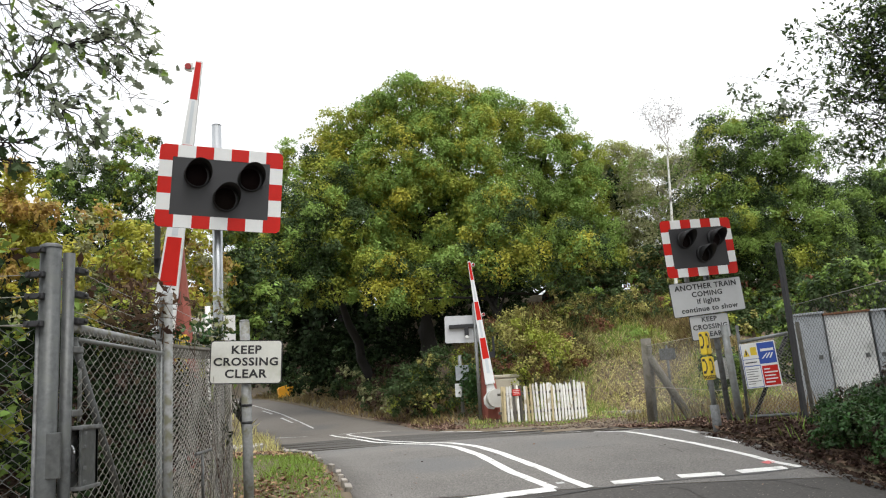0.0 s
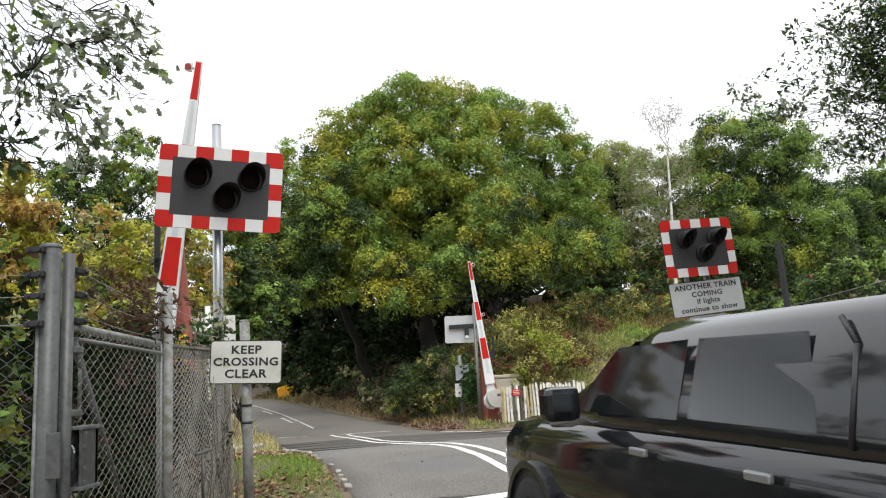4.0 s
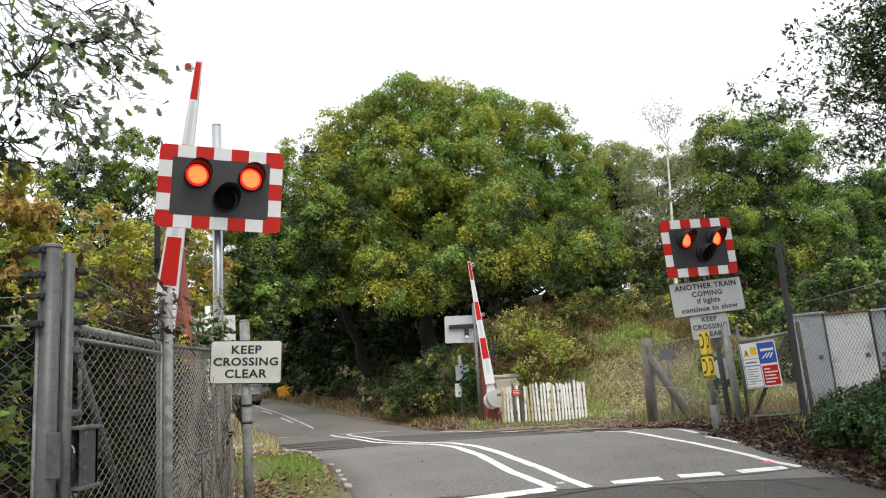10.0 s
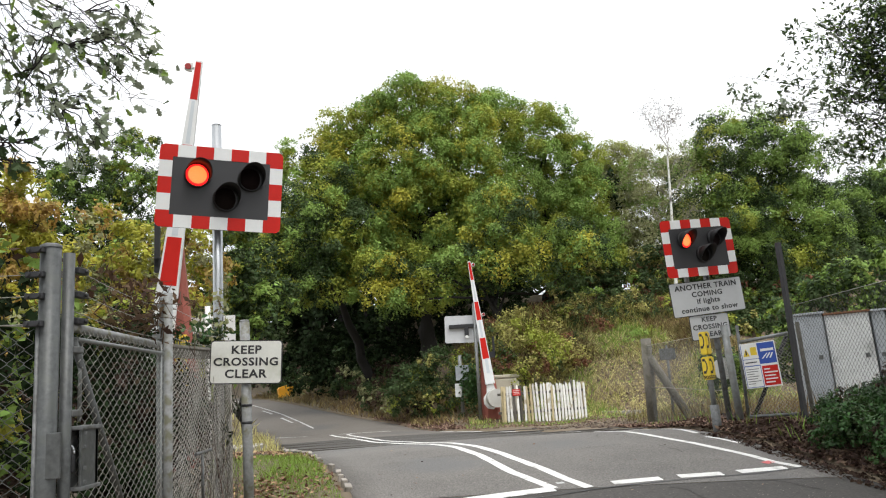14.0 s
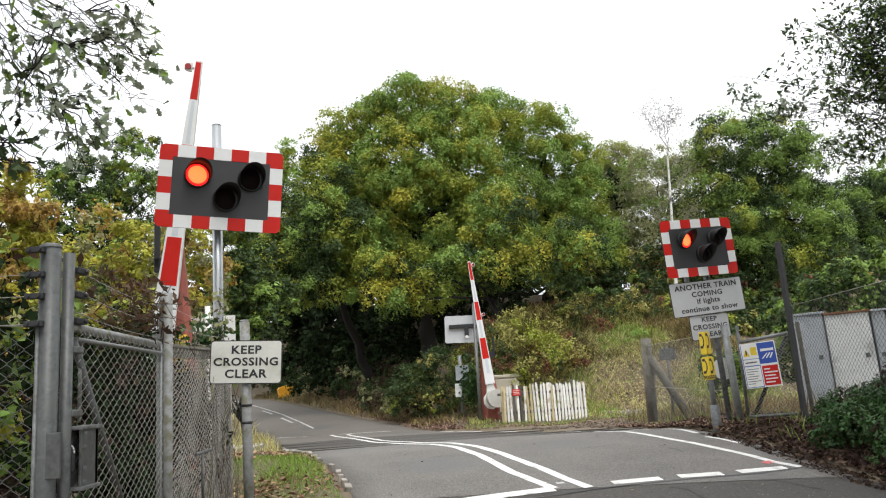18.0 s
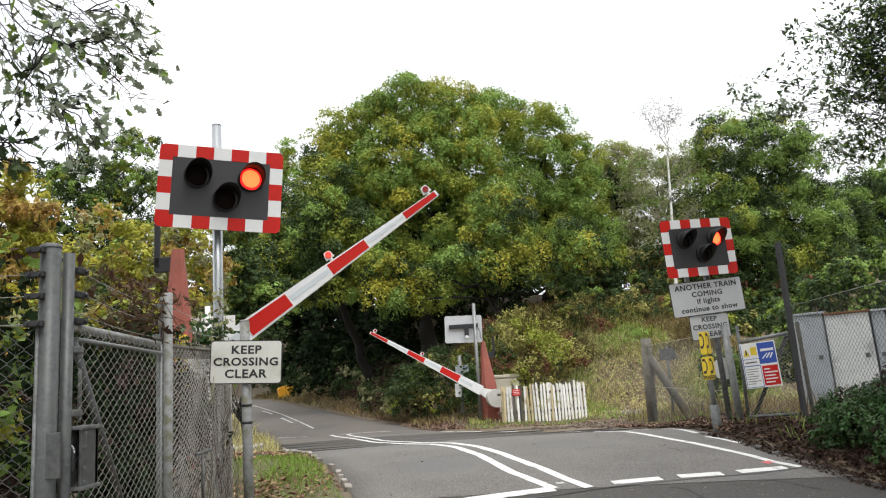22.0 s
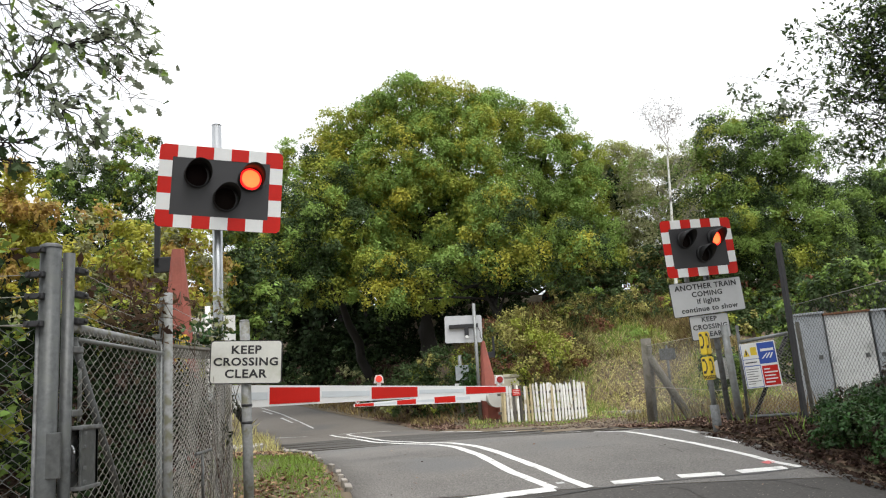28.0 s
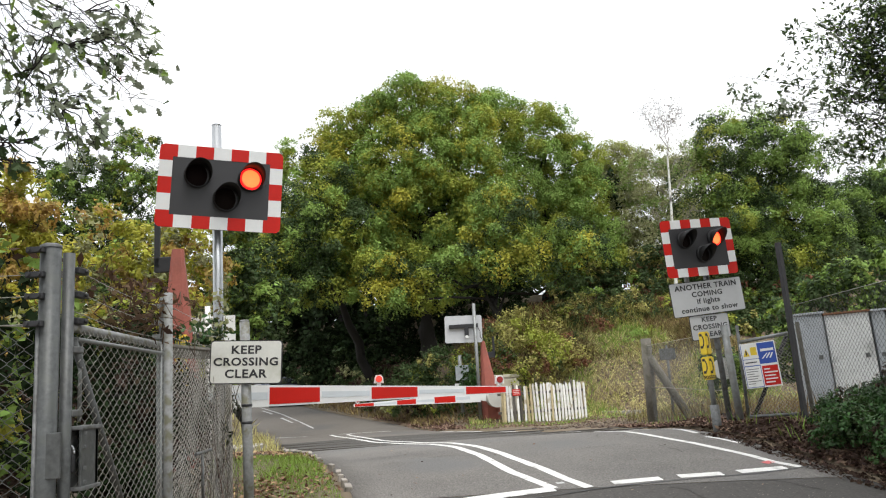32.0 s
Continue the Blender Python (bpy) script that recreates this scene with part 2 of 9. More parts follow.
    "leaf_tan": surface("leaf_tan", (0.30, 0.205, 0.12), 0.85, vary=0.4, scale=2.0, fine=8, bump=0, tint=(0.16, 0.085, 0.05), spread=0.55, gloss=0.2),
    # near-black leaf green with deep shade put into the colour
    "leaf_shaded": surface("leaf_shaded", (0.017, 0.030, 0.011), 0.85, vary=0.4, scale=0.3, fine=1.5, bump=0, spread=0.45, through_light=0.12, gloss=0.1),
    "leaf_orange": surface("leaf_orange", (0.42, 0.27, 0.07), 0.6, vary=0.4, scale=0.3, fine=1.2, bump=0, tint=(0.195, 0.180, 0.045), spread=0.4, through_light=0.45, gloss=0.3),
    "leaf_pale": surface("leaf_pale", (0.30, 0.31, 0.15), 0.7, vary=0.3, scale=0.3, fine=1.2, bump=0, spread=0.4, through_light=0.3, gloss=0.2),
    "leaf_ivy": surface("leaf_ivy", (0.040, 0.098, 0.020), 0.55, vary=0.4, scale=2.0, fine=8, bump=0, tint=(0.012, 0.032, 0.009), spread=0.5, through_light=0.15, gloss=0.3),
    "leaf_brown": surface("leaf_brown", (0.06, 0.038, 0.026), 0.8, vary=0.4, scale=3.0, fine=8, bump=0, spread=0.55, through_light=0.2, gloss=0.2),
    "leaf_litter": surface("leaf_litter", (0.21, 0.14, 0.10), 0.85, vary=0.4, scale=2.0, fine=8, bump=0, tint=(0.09, 0.055, 0.04), spread=0.6, gloss=0.2),
    "grass": surface("grass", (0.19, 0.33, 0.05), 0.7, vary=0.4, scale=1.2, fine=5, bump=0, tint=(0.25, 0.30, 0.08), spread=0.45, through_light=0.3, gloss=0.3),
    "grass_dry": surface("grass_dry", (0.58, 0.52, 0.25), 0.8, vary=0.4, scale=0.5, fine=4, bump=0, tint=(0.38, 0.37, 0.13), spread=0.5, through_light=0.3, gloss=0.2),
    "bracken": surface("bracken", (0.30, 0.21, 0.10), 0.8, vary=0.45, scale=0.4, fine=3, bump=0, tint=(0.10, 0.11, 0.04), spread=0.5, through_light=0.3, gloss=0.2),
}


# ---- builders ----
def group_of(name, m, label, category, group="", kind=""):
    """An Empty at a thing's base, that carries its parts."""
    ob = new(name)
    ob.matrix_world = m
    return tagged(ob, label, category, group, kind)


def part(name, bm, material, parent=None, label=""):
    """Links a bmesh as one mesh object under a thing or a part."""
    me = bpy.data.meshes.new(name)
    bm.to_mesh(me)
    bm.free()
    for mt in material if isinstance(material, (list, tuple)) else [material]:
        me.materials.append(mt)
    ob = new(name, me)
    if parent:
        ob.parent = parent
    if label:
        ob["label"] = label
    return ob


def shared(name, me, parent, m, label=""):
    ob = new(name, me)
    ob.parent = parent
    ob.matrix_basis = m
    if label:
        ob["label"] = label
    return ob


def box(bm, lo, hi, bevel=0.0, m=None, mat=0):
    r = bmesh.ops.create_cube(bm, size=1.0)
    vs = r["verts"]
    c = [(a + b) / 2 for a, b in zip(lo, hi)]
    s = [abs(b - a) for a, b in zip(lo, hi)]
    for v in vs:
        v.co = Vector((c[0] + v.co.x * s[0], c[1] + v.co.y * s[1], c[2] + v.co.z * s[2]))
    faces = {f for v in vs for f in v.link_faces}
    if bevel > 0:
        es = list({e for v in vs for e in v.link_edges})
        out = bmesh.ops.bevel(bm, geom=es, offset=min(bevel, min(s) * 0.45), segments=2, profile=0.6, affect="EDGES")
        vs = list({v for f in out["faces"] for v in f.verts} | {v for v in vs if v.is_valid})
        faces = {f for v in vs for f in v.link_faces}
    if m is not None:
        for v in vs:
            v.co = m @ v.co
    if mat:
        for f in faces:
            f.material_index = mat
    return bm


def tube(bm, p0, p1, r0, r1=None, seg=12, cap=True, mat=0):
    r1 = r0 if r1 is None else r1
    p0, p1 = Vector(p0), Vector(p1)
    q = (p1 - p0).to_track_quat("Z", "Y")
    rings = []
    for p, r in ((p0, r0), (p1, r1)):
        rings.append([bm.verts.new(p + q @ Vector((r * math.cos(2 * math.pi * i / seg), r * math.sin(2 * math.pi * i / seg), 0))) for i in range(seg)])
    for i in range(seg):
        f = bm.faces.new((rings[0][i], rings[0][(i + 1) % seg], rings[1][(i + 1) % seg], rings[1][i]))
        f.smooth, f.material_index = True, mat
    if cap:
        bm.faces.new(rings[0][::-1]).material_index = mat
        bm.faces.new(rings[1]).material_index = mat
    return bm


def prism(bm, outline, axis, a, b, mat=0):
    """Extrudes a 2D outline along axis (0, 1, 2) from a to b."""
    def put(u, v, w):
        return {0: (w, u, v), 1: (u, w, v), 2: (u, v, w)}[axis]
    lo = [bm.verts.new(put(u, v, a)) for u, v in outline]
    hi = [bm.verts.new(put(u, v, b)) for u, v in outline]
    k = len(outline)
    for i in range(k):
        bm.faces.new((lo[i], lo[(i + 1) % k], hi[(i + 1) % k], hi[i])).material_index = mat
    bm.faces.new(lo[::-1]).material_index = mat
    bm.faces.new(hi).material_index = mat
    bmesh.ops.recalc_face_normals(bm, faces=bm.faces)
    return bm


def rounded(w, h, r, k=5, cx=0.0, cy=0.0):
    pts = []
    for sx, sy, a0 in ((1, 1, 0), (-1, 1, 90), (-1, -1, 180), (1, -1, 270)):
        for i in range(k + 1):
            a = radians(a0 + 90 * i / k)
            pts.append((cx + sx * (w / 2 - r) + r * math.cos(a), cy + sy * (h / 2 - r) + r * math.sin(a)))
    return pts


def lathe(bm, profile, axis_m, seg=20, smooth=True, mat=0):
    rings = [[bm.verts.new(axis_m @ Vector((r * math.cos(2 * math.pi * i / seg), r * math.sin(2 * math.pi * i / seg), z))) for i in range(seg)] for r, z in profile]
    for a, b in zip(rings, rings[1:]):
        for i in range(seg):
            f = bm.faces.new((a[i], a[(i + 1) % seg], b[(i + 1) % seg], b[i]))
            f.smooth, f.material_index = smooth, mat
    return bm


def letters(name, text, size, material, parent, m, label="", spacing=1.0, depth=0.0015, bold=0.0, line=1.0):
    """Lettering in the built-in font as a mesh, centred, in the XZ plane facing -Y of the parent."""
    cu = bpy.data.curves.new(name, "FONT")
    cu.body, cu.size, cu.align_x, cu.align_y = text, size, "CENTER", "CENTER"
    cu.extrude, cu.space_character, cu.bevel_depth, cu.bevel_resolution, cu.space_line = depth, spacing, bold, 0, line
    cu.resolution_u = 3
    tmp = bpy.data.objects.new(name, cu)
    me = bpy.data.meshes.new_from_object(tmp)
    bpy.data.objects.remove(tmp)
    me.materials.clear()
    me.materials.append(material)
    return shared(name, me, parent, m @ pose(0, 0, 0, 90, 0, 0), label)


def sheet(name, verts, faces, material, parent=None, smooth=True):
    me = bpy.data.meshes.new(name)
    me.from_pydata(verts, [], faces)
    me.materials.append(material)
    if smooth:
        me.polygons.foreach_set("use_smooth", [True] * len(me.polygons))
    me.update()
    ob = new(name, me)
    if parent:
        ob.parent = parent
    return ob


def empty_bm():
    return bmesh.new()


# ---- ground and road ----
PROFILE = [(-40, 0.0), (0, 0.0), (3, 0.02), (5, 0.10), (6.5, 0.24), (7.6, 0.36), (8.3, 0.45), (9.5, 0.545), (10.5, 0.575), (11.5, 0.56), (13, 0.48), (14, 0.43), (16.4, 0.30),
           (17.4, 0.26), (20, 0.18), (23, 0.08), (25, 0.05), (27, 0.13), (30, 0.34), (33, 0.60), (37, 0.90), (42, 1.15), (50, 1.35), (60, 1.45), (300, 1.5)]
PV, PZ = [p[0] for p in PROFILE], [p[1] for p in PROFILE]
LEFT = [(16.9, -60), (1.0, 0), (-0.05, 4), (-0.62, 6.2), (-1.03, 7.8), (-1.25, 8.6), (-1.52, 9.5), (-1.9, 10.5), (-2.35, 12), (-2.9, 13.6), (-3.4, 15.2), (-4.4, 19), (-5.5, 23.3),
        (-6.8, 27), (-7.9, 29.8), (-9.2, 33), (-11, 37), (-13.5, 42), (-17, 48), (-24, 55), (-46, 64)]
RIGHT = [(21.8, -60), (5.9, 0), (4.75, 4), (4.2, 6.2), (3.8, 7.8), (3.68, 8.6), (3.6, 9.5), (3.5, 10.5), (3.45, 12.2), (2.9, 14), (2.3, 16), (0.9, 19.5), (-0.4, 22.5),
         (-2.0, 27.1), (-3.6, 29.6), (-5.4, 32.6), (-7.8, 37), (-10.5, 42.5), (-14.2, 49.5), (-22, 57.5), (-45, 67.5)]


def smooth(a, b, x):
    t = np.clip((x - a) / (b - a), 0, 1)
    return t * t * (3 - 2 * t)


def road_z(x, y):
    return np.interp(y - 0.07 * np.asarray(x), PV, PZ)


def road_sides(y):
    return np.interp(y, [p[1] for p in LEFT], [p[0] for p in LEFT]), np.interp(y, [p[1] for p in RIGHT], [p[0] for p in RIGHT])


def ground_z(x, y):
    x, y = np.asarray(x, float), np.asarray(y, float)
    z = road_z(np.clip(x, -8, 8), y)
    l, r = road_sides(y)
    # hillside to the right of the far road, shoulders beside it, gentle mounds by the near verges
    bank = 4.4 * smooth(25.5, 42, y + 0.15 * np.clip(x, -5, 30)) * smooth(1.0, 9.0, x - r)
    bank = bank + 1.2 * smooth(25.0, 29.5, y) * smooth(37, 30.5, y) * smooth(3.2, 7.6, x - r) * smooth(12.5, 9.0, x)
    bank = bank + 0.8 * smooth(44, 75, y) * smooth(1.0, 12, x - r)
    bank = bank + 0.35 * smooth(0.4, 2.5, x - r) * smooth(24, 27, y) * smooth(60, 40, y)
    left = 0.25 * smooth(0.5, 3, l - x) * smooth(26, 30, y) + 2.5 * smooth(6, 25, l - x) * smooth(30, 60, y)
    verge = 0.10 * smooth(0.0, 0.9, x - r) * smooth(6, 8, y) * smooth(14, 12, y) + 0.07 * smooth(0.1, 0.7, l - x) * smooth(11.5, 9.5, y)
    bumps = 0.03 * np.sin(x * 1.7 + 0.6 * y) * np.sin(y * 1.3 - 0.4 * x) * smooth(0.2, 1.2, np.maximum(x - r, l - x))
    inside = (x > l - 0.12) & (x < r + 0.12) & (y < 66)
    return np.where(inside, z - 0.07, z + bank + left + verge + bumps)


def axis_steps(lo, hi, fine_lo, fine_hi, step):
    mid = np.arange(fine_lo, fine_hi + 1e-6, step)
    out = np.geomspace(1, 1 + (hi - fine_hi), 22)[1:] - 1 + fine_hi
    low = fine_lo - (np.geomspace(1, 1 + (fine_lo - lo), 22)[1:] - 1)
    return np.concatenate([low[::-1], mid, out])


def make_ground():
    xs, ys = axis_steps(-2500, 2500, -13, 17, 0.25), axis_steps(-2500, 2500, -4, 50, 0.25)
    gx, gy = np.meshgrid(xs, ys)
    gz = ground_z(gx, gy)
    verts = np.stack([gx, gy, gz], -1).reshape(-1, 3)
    nx = len(xs)
    i = (np.arange(len(ys) - 1)[:, None] * nx + np.arange(nx - 1)[None]).ravel()
    faces = np.stack([i, i + 1, i + nx + 1, i + nx], 1)
    ob = sheet("ground", verts.tolist(), faces.tolist(), M["soil"])
    tagged(ob, "rough earth with autumn litter and thin grass", "ground", kind="structure")


def edge_points(t):
    """Left and right road edge at station t (index into the lists)."""
    i = min(int(t), len(LEFT) - 2)
    k = t - i
    return [tuple(a + (b - a) * k for a, b in zip(s[i], s[i + 1])) for s in (LEFT, RIGHT)]


def make_road(name, t0, t1, material, label, steps=14, across=14, lift=0.0):
    verts, faces = [], []
    n = max(2, int((t1 - t0) * steps))
    for a in range(n + 1):
        (lx, ly), (rx, ry) = edge_points(t0 + (t1 - t0) * a / n)
        row = []
        for b in range(across + 1):
            k = b / across
            x, y = lx + (rx - lx) * k, ly + (ry - ly) * k
            row.append((x, y, float(road_z(min(max(x, -8), 8), y)) + 0.03 * (1 - (2 * k - 1) ** 2) - 0.02 + lift))
        verts += [(row[0][0], row[0][1], row[0][2] - 0.2)] + row + [(row[-1][0], row[-1][1], row[-1][2] - 0.2)]
    w = across + 3
    for a in range(n):
        for b in range(w - 1):
            i = a * w + b
            faces.append((i, i + 1, i + w + 1, i + w))
    ob = sheet(name, verts, faces, material)
    return tagged(ob, label, "road", kind="structure")


def road_top(x, y):
    l, r = road_sides(y)
    k = float((x - l) / (r - l))
    return float(road_z(min(max(x, -8), 8), y)) + 0.03 * (1 - (2 * k - 1) ** 2) - 0.02


def painted(name, pts, width, material, label, lift=0.007):
    """A painted line on the road along pts, draped on its surface."""
    pts = [Vector((p[0], p[1])) for p in pts]
    dense = [pts[0]]
    for a, b in zip(pts, pts[1:]):
        k = max(1, int((b - a).length / 0.25))
        dense += [a + (b - a) * (i / k) for i in range(1, k + 1)]
    verts, faces = [], []
    rnd = random.Random(len(pts) * 7 + int(width * 1000))
    for i, p in enumerate(dense):
        d = (dense[min(i + 1, len(dense) - 1)] - dense[max(i - 1, 0)]).normalized()
        side = Vector((-d.y, d.x))
        for s in (-1, 1):
            q = p + side * s * (width / 2 + rnd.uniform(-0.004, 0.004))
            verts.append((q.x, q.y, road_top(q.x, q.y) + lift))
    for i in range(len(dense) - 1):
        faces.append((2 * i, 2 * i + 1, 2 * i + 3, 2 * i + 2))
    return tagged(sheet(name, verts, faces, material, smooth=False), label, "road marking", kind="structure")


make_ground()
make_road("road_approach", 0.0, 3.88, M["asphalt_dark"], "dark patched asphalt of the approach road")
make_road("road_crossing", 3.88, 8.5, M["asphalt"], "worn grey asphalt humped over the level crossing", lift=0.004)
make_road("road_rail_panels", 8.5, 11.2, M["asphalt_dark"], "dark smooth surfacing between the rails", steps=10)
make_road("road_beyond", 11.2, 20.0, M["asphalt_far"], "grey country lane bending away under trees", steps=10)

CENTRE_A = [(0.93, 7.66), (0.58, 8.4), (0.29, 9.5), (-0.05, 10.7), (-0.48, 11.8), (-1.06, 13.8), (-1.99, 17.6), (-2.73, 20.3), (-3.86, 24.1)]
CENTRE_B = [(1.27, 7.62), (1.09, 8.0), (0.65, 9.24), (0.33, 10.3), (-0.05, 11.4), (-0.58, 13.0), (-1.35, 16.3), (-2.19, 19.4), (-3.29, 23.8)]
painted("centre_line_1", CENTRE_A, 0.105, M["road_paint"], "white centre line over the crossing")
painted("centre_line_2", CENTRE_B, 0.105, M["road_paint"], "white centre line over the crossing")
painted("stop_line_1", [(-0.75, 7.18), (0.1, 7.45), (0.93, 7.64)], 0.17, M["road_paint"], "white stop line before the crossing")
for k, (a, b) in enumerate((((1.52, 7.74), (2.02, 7.82)), ((2.21, 7.86), (2.66, 7.90)), ((2.84, 7.94), (3.36, 8.04)))):
    painted("dash_line_%d" % (k + 1), [a, b], 0.13, M["road_paint"], "short white dash across the exit lane")
painted("dash_line_4", [(0.98, 7.83), (1.06, 7.845)], 0.06, M["road_paint_worn"], "worn scrap of white paint")
painted("edge_line_1", [(3.52, 8.05), (3.34, 8.3), (3.16, 8.88), (2.82, 9.86), (2.66, 10.6), (2.55, 11.9), (2.35, 13.4), (1.95, 15.2)], 0.09, M["road_paint"], "white edge line of the crossing")
painted("edge_line_2", [(3.30, 10.62), (3.36, 11.6), (3.3, 12.4), (2.9, 13.6)], 0.08, M["road_paint"], "white outer edge line")
painted("edge_line_3", [(3.44, 9.45), (3.27, 10.16)], 0.07, M["road_paint"], "white outer edge line")
painted("red_mark_1", [(3.26, 8.32), (3.31, 8.24)], 0.13, M["road_paint_red"], "faded red spot of survey paint")
painted("stop_line_2", [(-3.62, 24.15), (-2.9, 24.35), (-2.0, 24.3)], 0.16, M["road_paint"], "white stop line of the opposite approach")
painted("dash_line_5", [(-5.7, 24.8), (-4.6, 24.2)], 0.1, M["road_paint_worn"], "worn white line on the lane")
painted("far_centre_line_1", [(-4.9, 27.0), (-5.88, 29.4), (-7.08, 32.0), (-8.44, 34.7), (-10.05, 37.9), (-12.6, 43.5)], 0.08, M["road_paint_worn"], "thin worn white centre line of the lane")
for k, (a, b) in enumerate((((-6.1, 29.2), (-6.9, 30.9)), ((-7.6, 32.4), (-8.4, 34.0)), ((-9.4, 35.9), (-10.3, 37.6)))):
    painted("far_dash_%d" % (k + 1), [a, b], 0.09, M["road_paint_worn"], "worn white dash on the lane")
for k, (x0, y0, x1, y1) in enumerate(((1.5, 18.0, 0.9, 19.0), (0.7, 19.3, 0.1, 20.8), (0.0, 21.0, -0.4, 22.0), (1.9, 17.2, 1.6, 17.8))):
    painted("worn_edge_%d" % (k + 1), [(x0, y0), (x1, y1)], 0.12, M["road_paint"], "worn white edge dash beyond the rails")

# crack along the joint between the two surfacings
painted("road_joint", [(-0.9, 7.0), (0.94, 7.42), (1.35, 7.56), (2.16, 7.72), (3.05, 7.86), (3.6, 8.06)], 0.025, M["black_paint"], "dark open joint in the asphalt", lift=0.008)


def make_rails():
    """Two tracks, flush in the road, on sleepers and ballast outside it."""
    for k, v in enumerate((13.1, 14.55, 17.2, 18.65)):
        bm = empty_bm()
        for x in np.arange(-60, 60, 2.0):
            za = float(road_z(0, v)) + 0.012
            a, b = Vector((x, v + 0.07 * x, za)), Vector((x + 2.0, v + 0.07 * (x + 2), za))
            prism_between(bm, a, b, 0.035, 0.10)
        ob = part("rail_%d" % (k + 1), bm, M["rail_steel"])
        tagged(ob, "dark steel running rail set in the road", "rail", "rails of the crossing", "structure")


def prism_between(bm, a, b, half, deep):
    d = (b - a).normalized()
    s = Vector((-d.y, d.x, 0)) * half
    dn = Vector((0, 0, -deep))
    vs = [bm.verts.new(p) for p in (a + s, a - s, a - s + dn, a + s + dn, b + s, b - s, b - s + dn, b + s + dn)]
    for q in ((0, 1, 2, 3), (7, 6, 5, 4), (0, 4, 5, 1), (1, 5, 6, 2), (2, 6, 7, 3), (3, 7, 4, 0)):
        bm.faces.new([vs[i] for i in q])


make_rails()


def at_ground(x, y):
    return Vector((x, y, float(ground_z(x, y))))

# fine cracks in the worn surfacing
crack_rnd = random.Random(23)
for k, (x, y, ang, n) in enumerate(((1.9, 10.6, 10, 9), (2.1, 11.4, -8, 8), (1.5, 9.5, 25, 6), (0.9, 7.2, -70, 6), (2.0, 7.5, -50, 7), (2.9, 7.6, -20, 6), (-0.3, 9.6, 70, 6), (0.4, 6.9, 5, 8), (2.6, 9.0, 60, 5))):
    pts = [(x, y)]
    for i in range(n):
        ang += crack_rnd.uniform(-38, 38)
        x, y = x + 0.11 * math.cos(radians(ang)), y + 0.11 * math.sin(radians(ang))
        pts.append((x, y))
    painted("road_crack_%d" % (k + 1), pts, 0.014, M["asphalt_dark"], "fine dark crack in the asphalt", lift=0.0055)


# ---- crossing equipment ----
def stripe_board(parent, w, h, border, cols, rows, m):
    """Grey backboard with a chequered red and white border, facing -Y, centred on m."""
    bm = empty_bm()
    prism(bm, rounded(w, h, 0.055), 1, 0.0, 0.012)
    bm.transform(m)
    board = part("backboard", bm, M["black_board"], parent, "dark grey matt backboard")
    for sx in (-1, 1):
        bm = empty_bm()
        tube(bm, (sx * (w / 2 - border - 0.03), -0.006, 0.07), (sx * (w / 2 - border - 0.03), 0.0, 0.07), 0.008, seg=8)
        bm.transform(m)
        part("rivet", bm, M["black_plastic"], board)
    cw, rh = w / cols, h / rows

    def panel(outline, red):
        b = empty_bm()
        prism(b, outline, 1, -0.003, 0.0)
        b.transform(m)
        part("red_panel" if red else "white_panel", b, M["red_sheet"] if red else M["white_sheet"], parent, "red reflective sheet" if red else "white reflective sheet")

    for c in range(1, cols - 1):
        x0, x1 = -w / 2 + c * cw, -w / 2 + (c + 1) * cw
        for z0, z1 in ((h / 2 - border, h / 2), (-h / 2, -h / 2 + border)):
            panel([(x0, z0), (x1, z0), (x1, z1), (x0, z1)], c % 2 == 0)
    for r in range(1, rows - 1):
        z0, z1 = -h / 2 + r * rh, -h / 2 + (r + 1) * rh
        for x0, x1 in ((-w / 2, -w / 2 + border), (w / 2 - border, w / 2)):
            panel([(x0, z0), (x1, z0), (x1, z1), (x0, z1)], r % 2 == 0)
    rad = 0.055
    for sx in (-1, 1):
        for sz in (-1, 1):
            arc = [(w / 2 - rad + rad * math.cos(radians(a)), h / 2 - rad + rad * math.sin(radians(a))) for a in range(0, 91, 15)]
            out = [(w / 2, h / 2 - rh)] + arc + [(w / 2 - cw, h / 2), (w / 2 - cw, h / 2 - border), (w / 2 - border, h / 2 - border), (w / 2 - border, h / 2 - rh)]
            panel([(sx * x, sz * z) for x, z in out], True)


LENSES = []


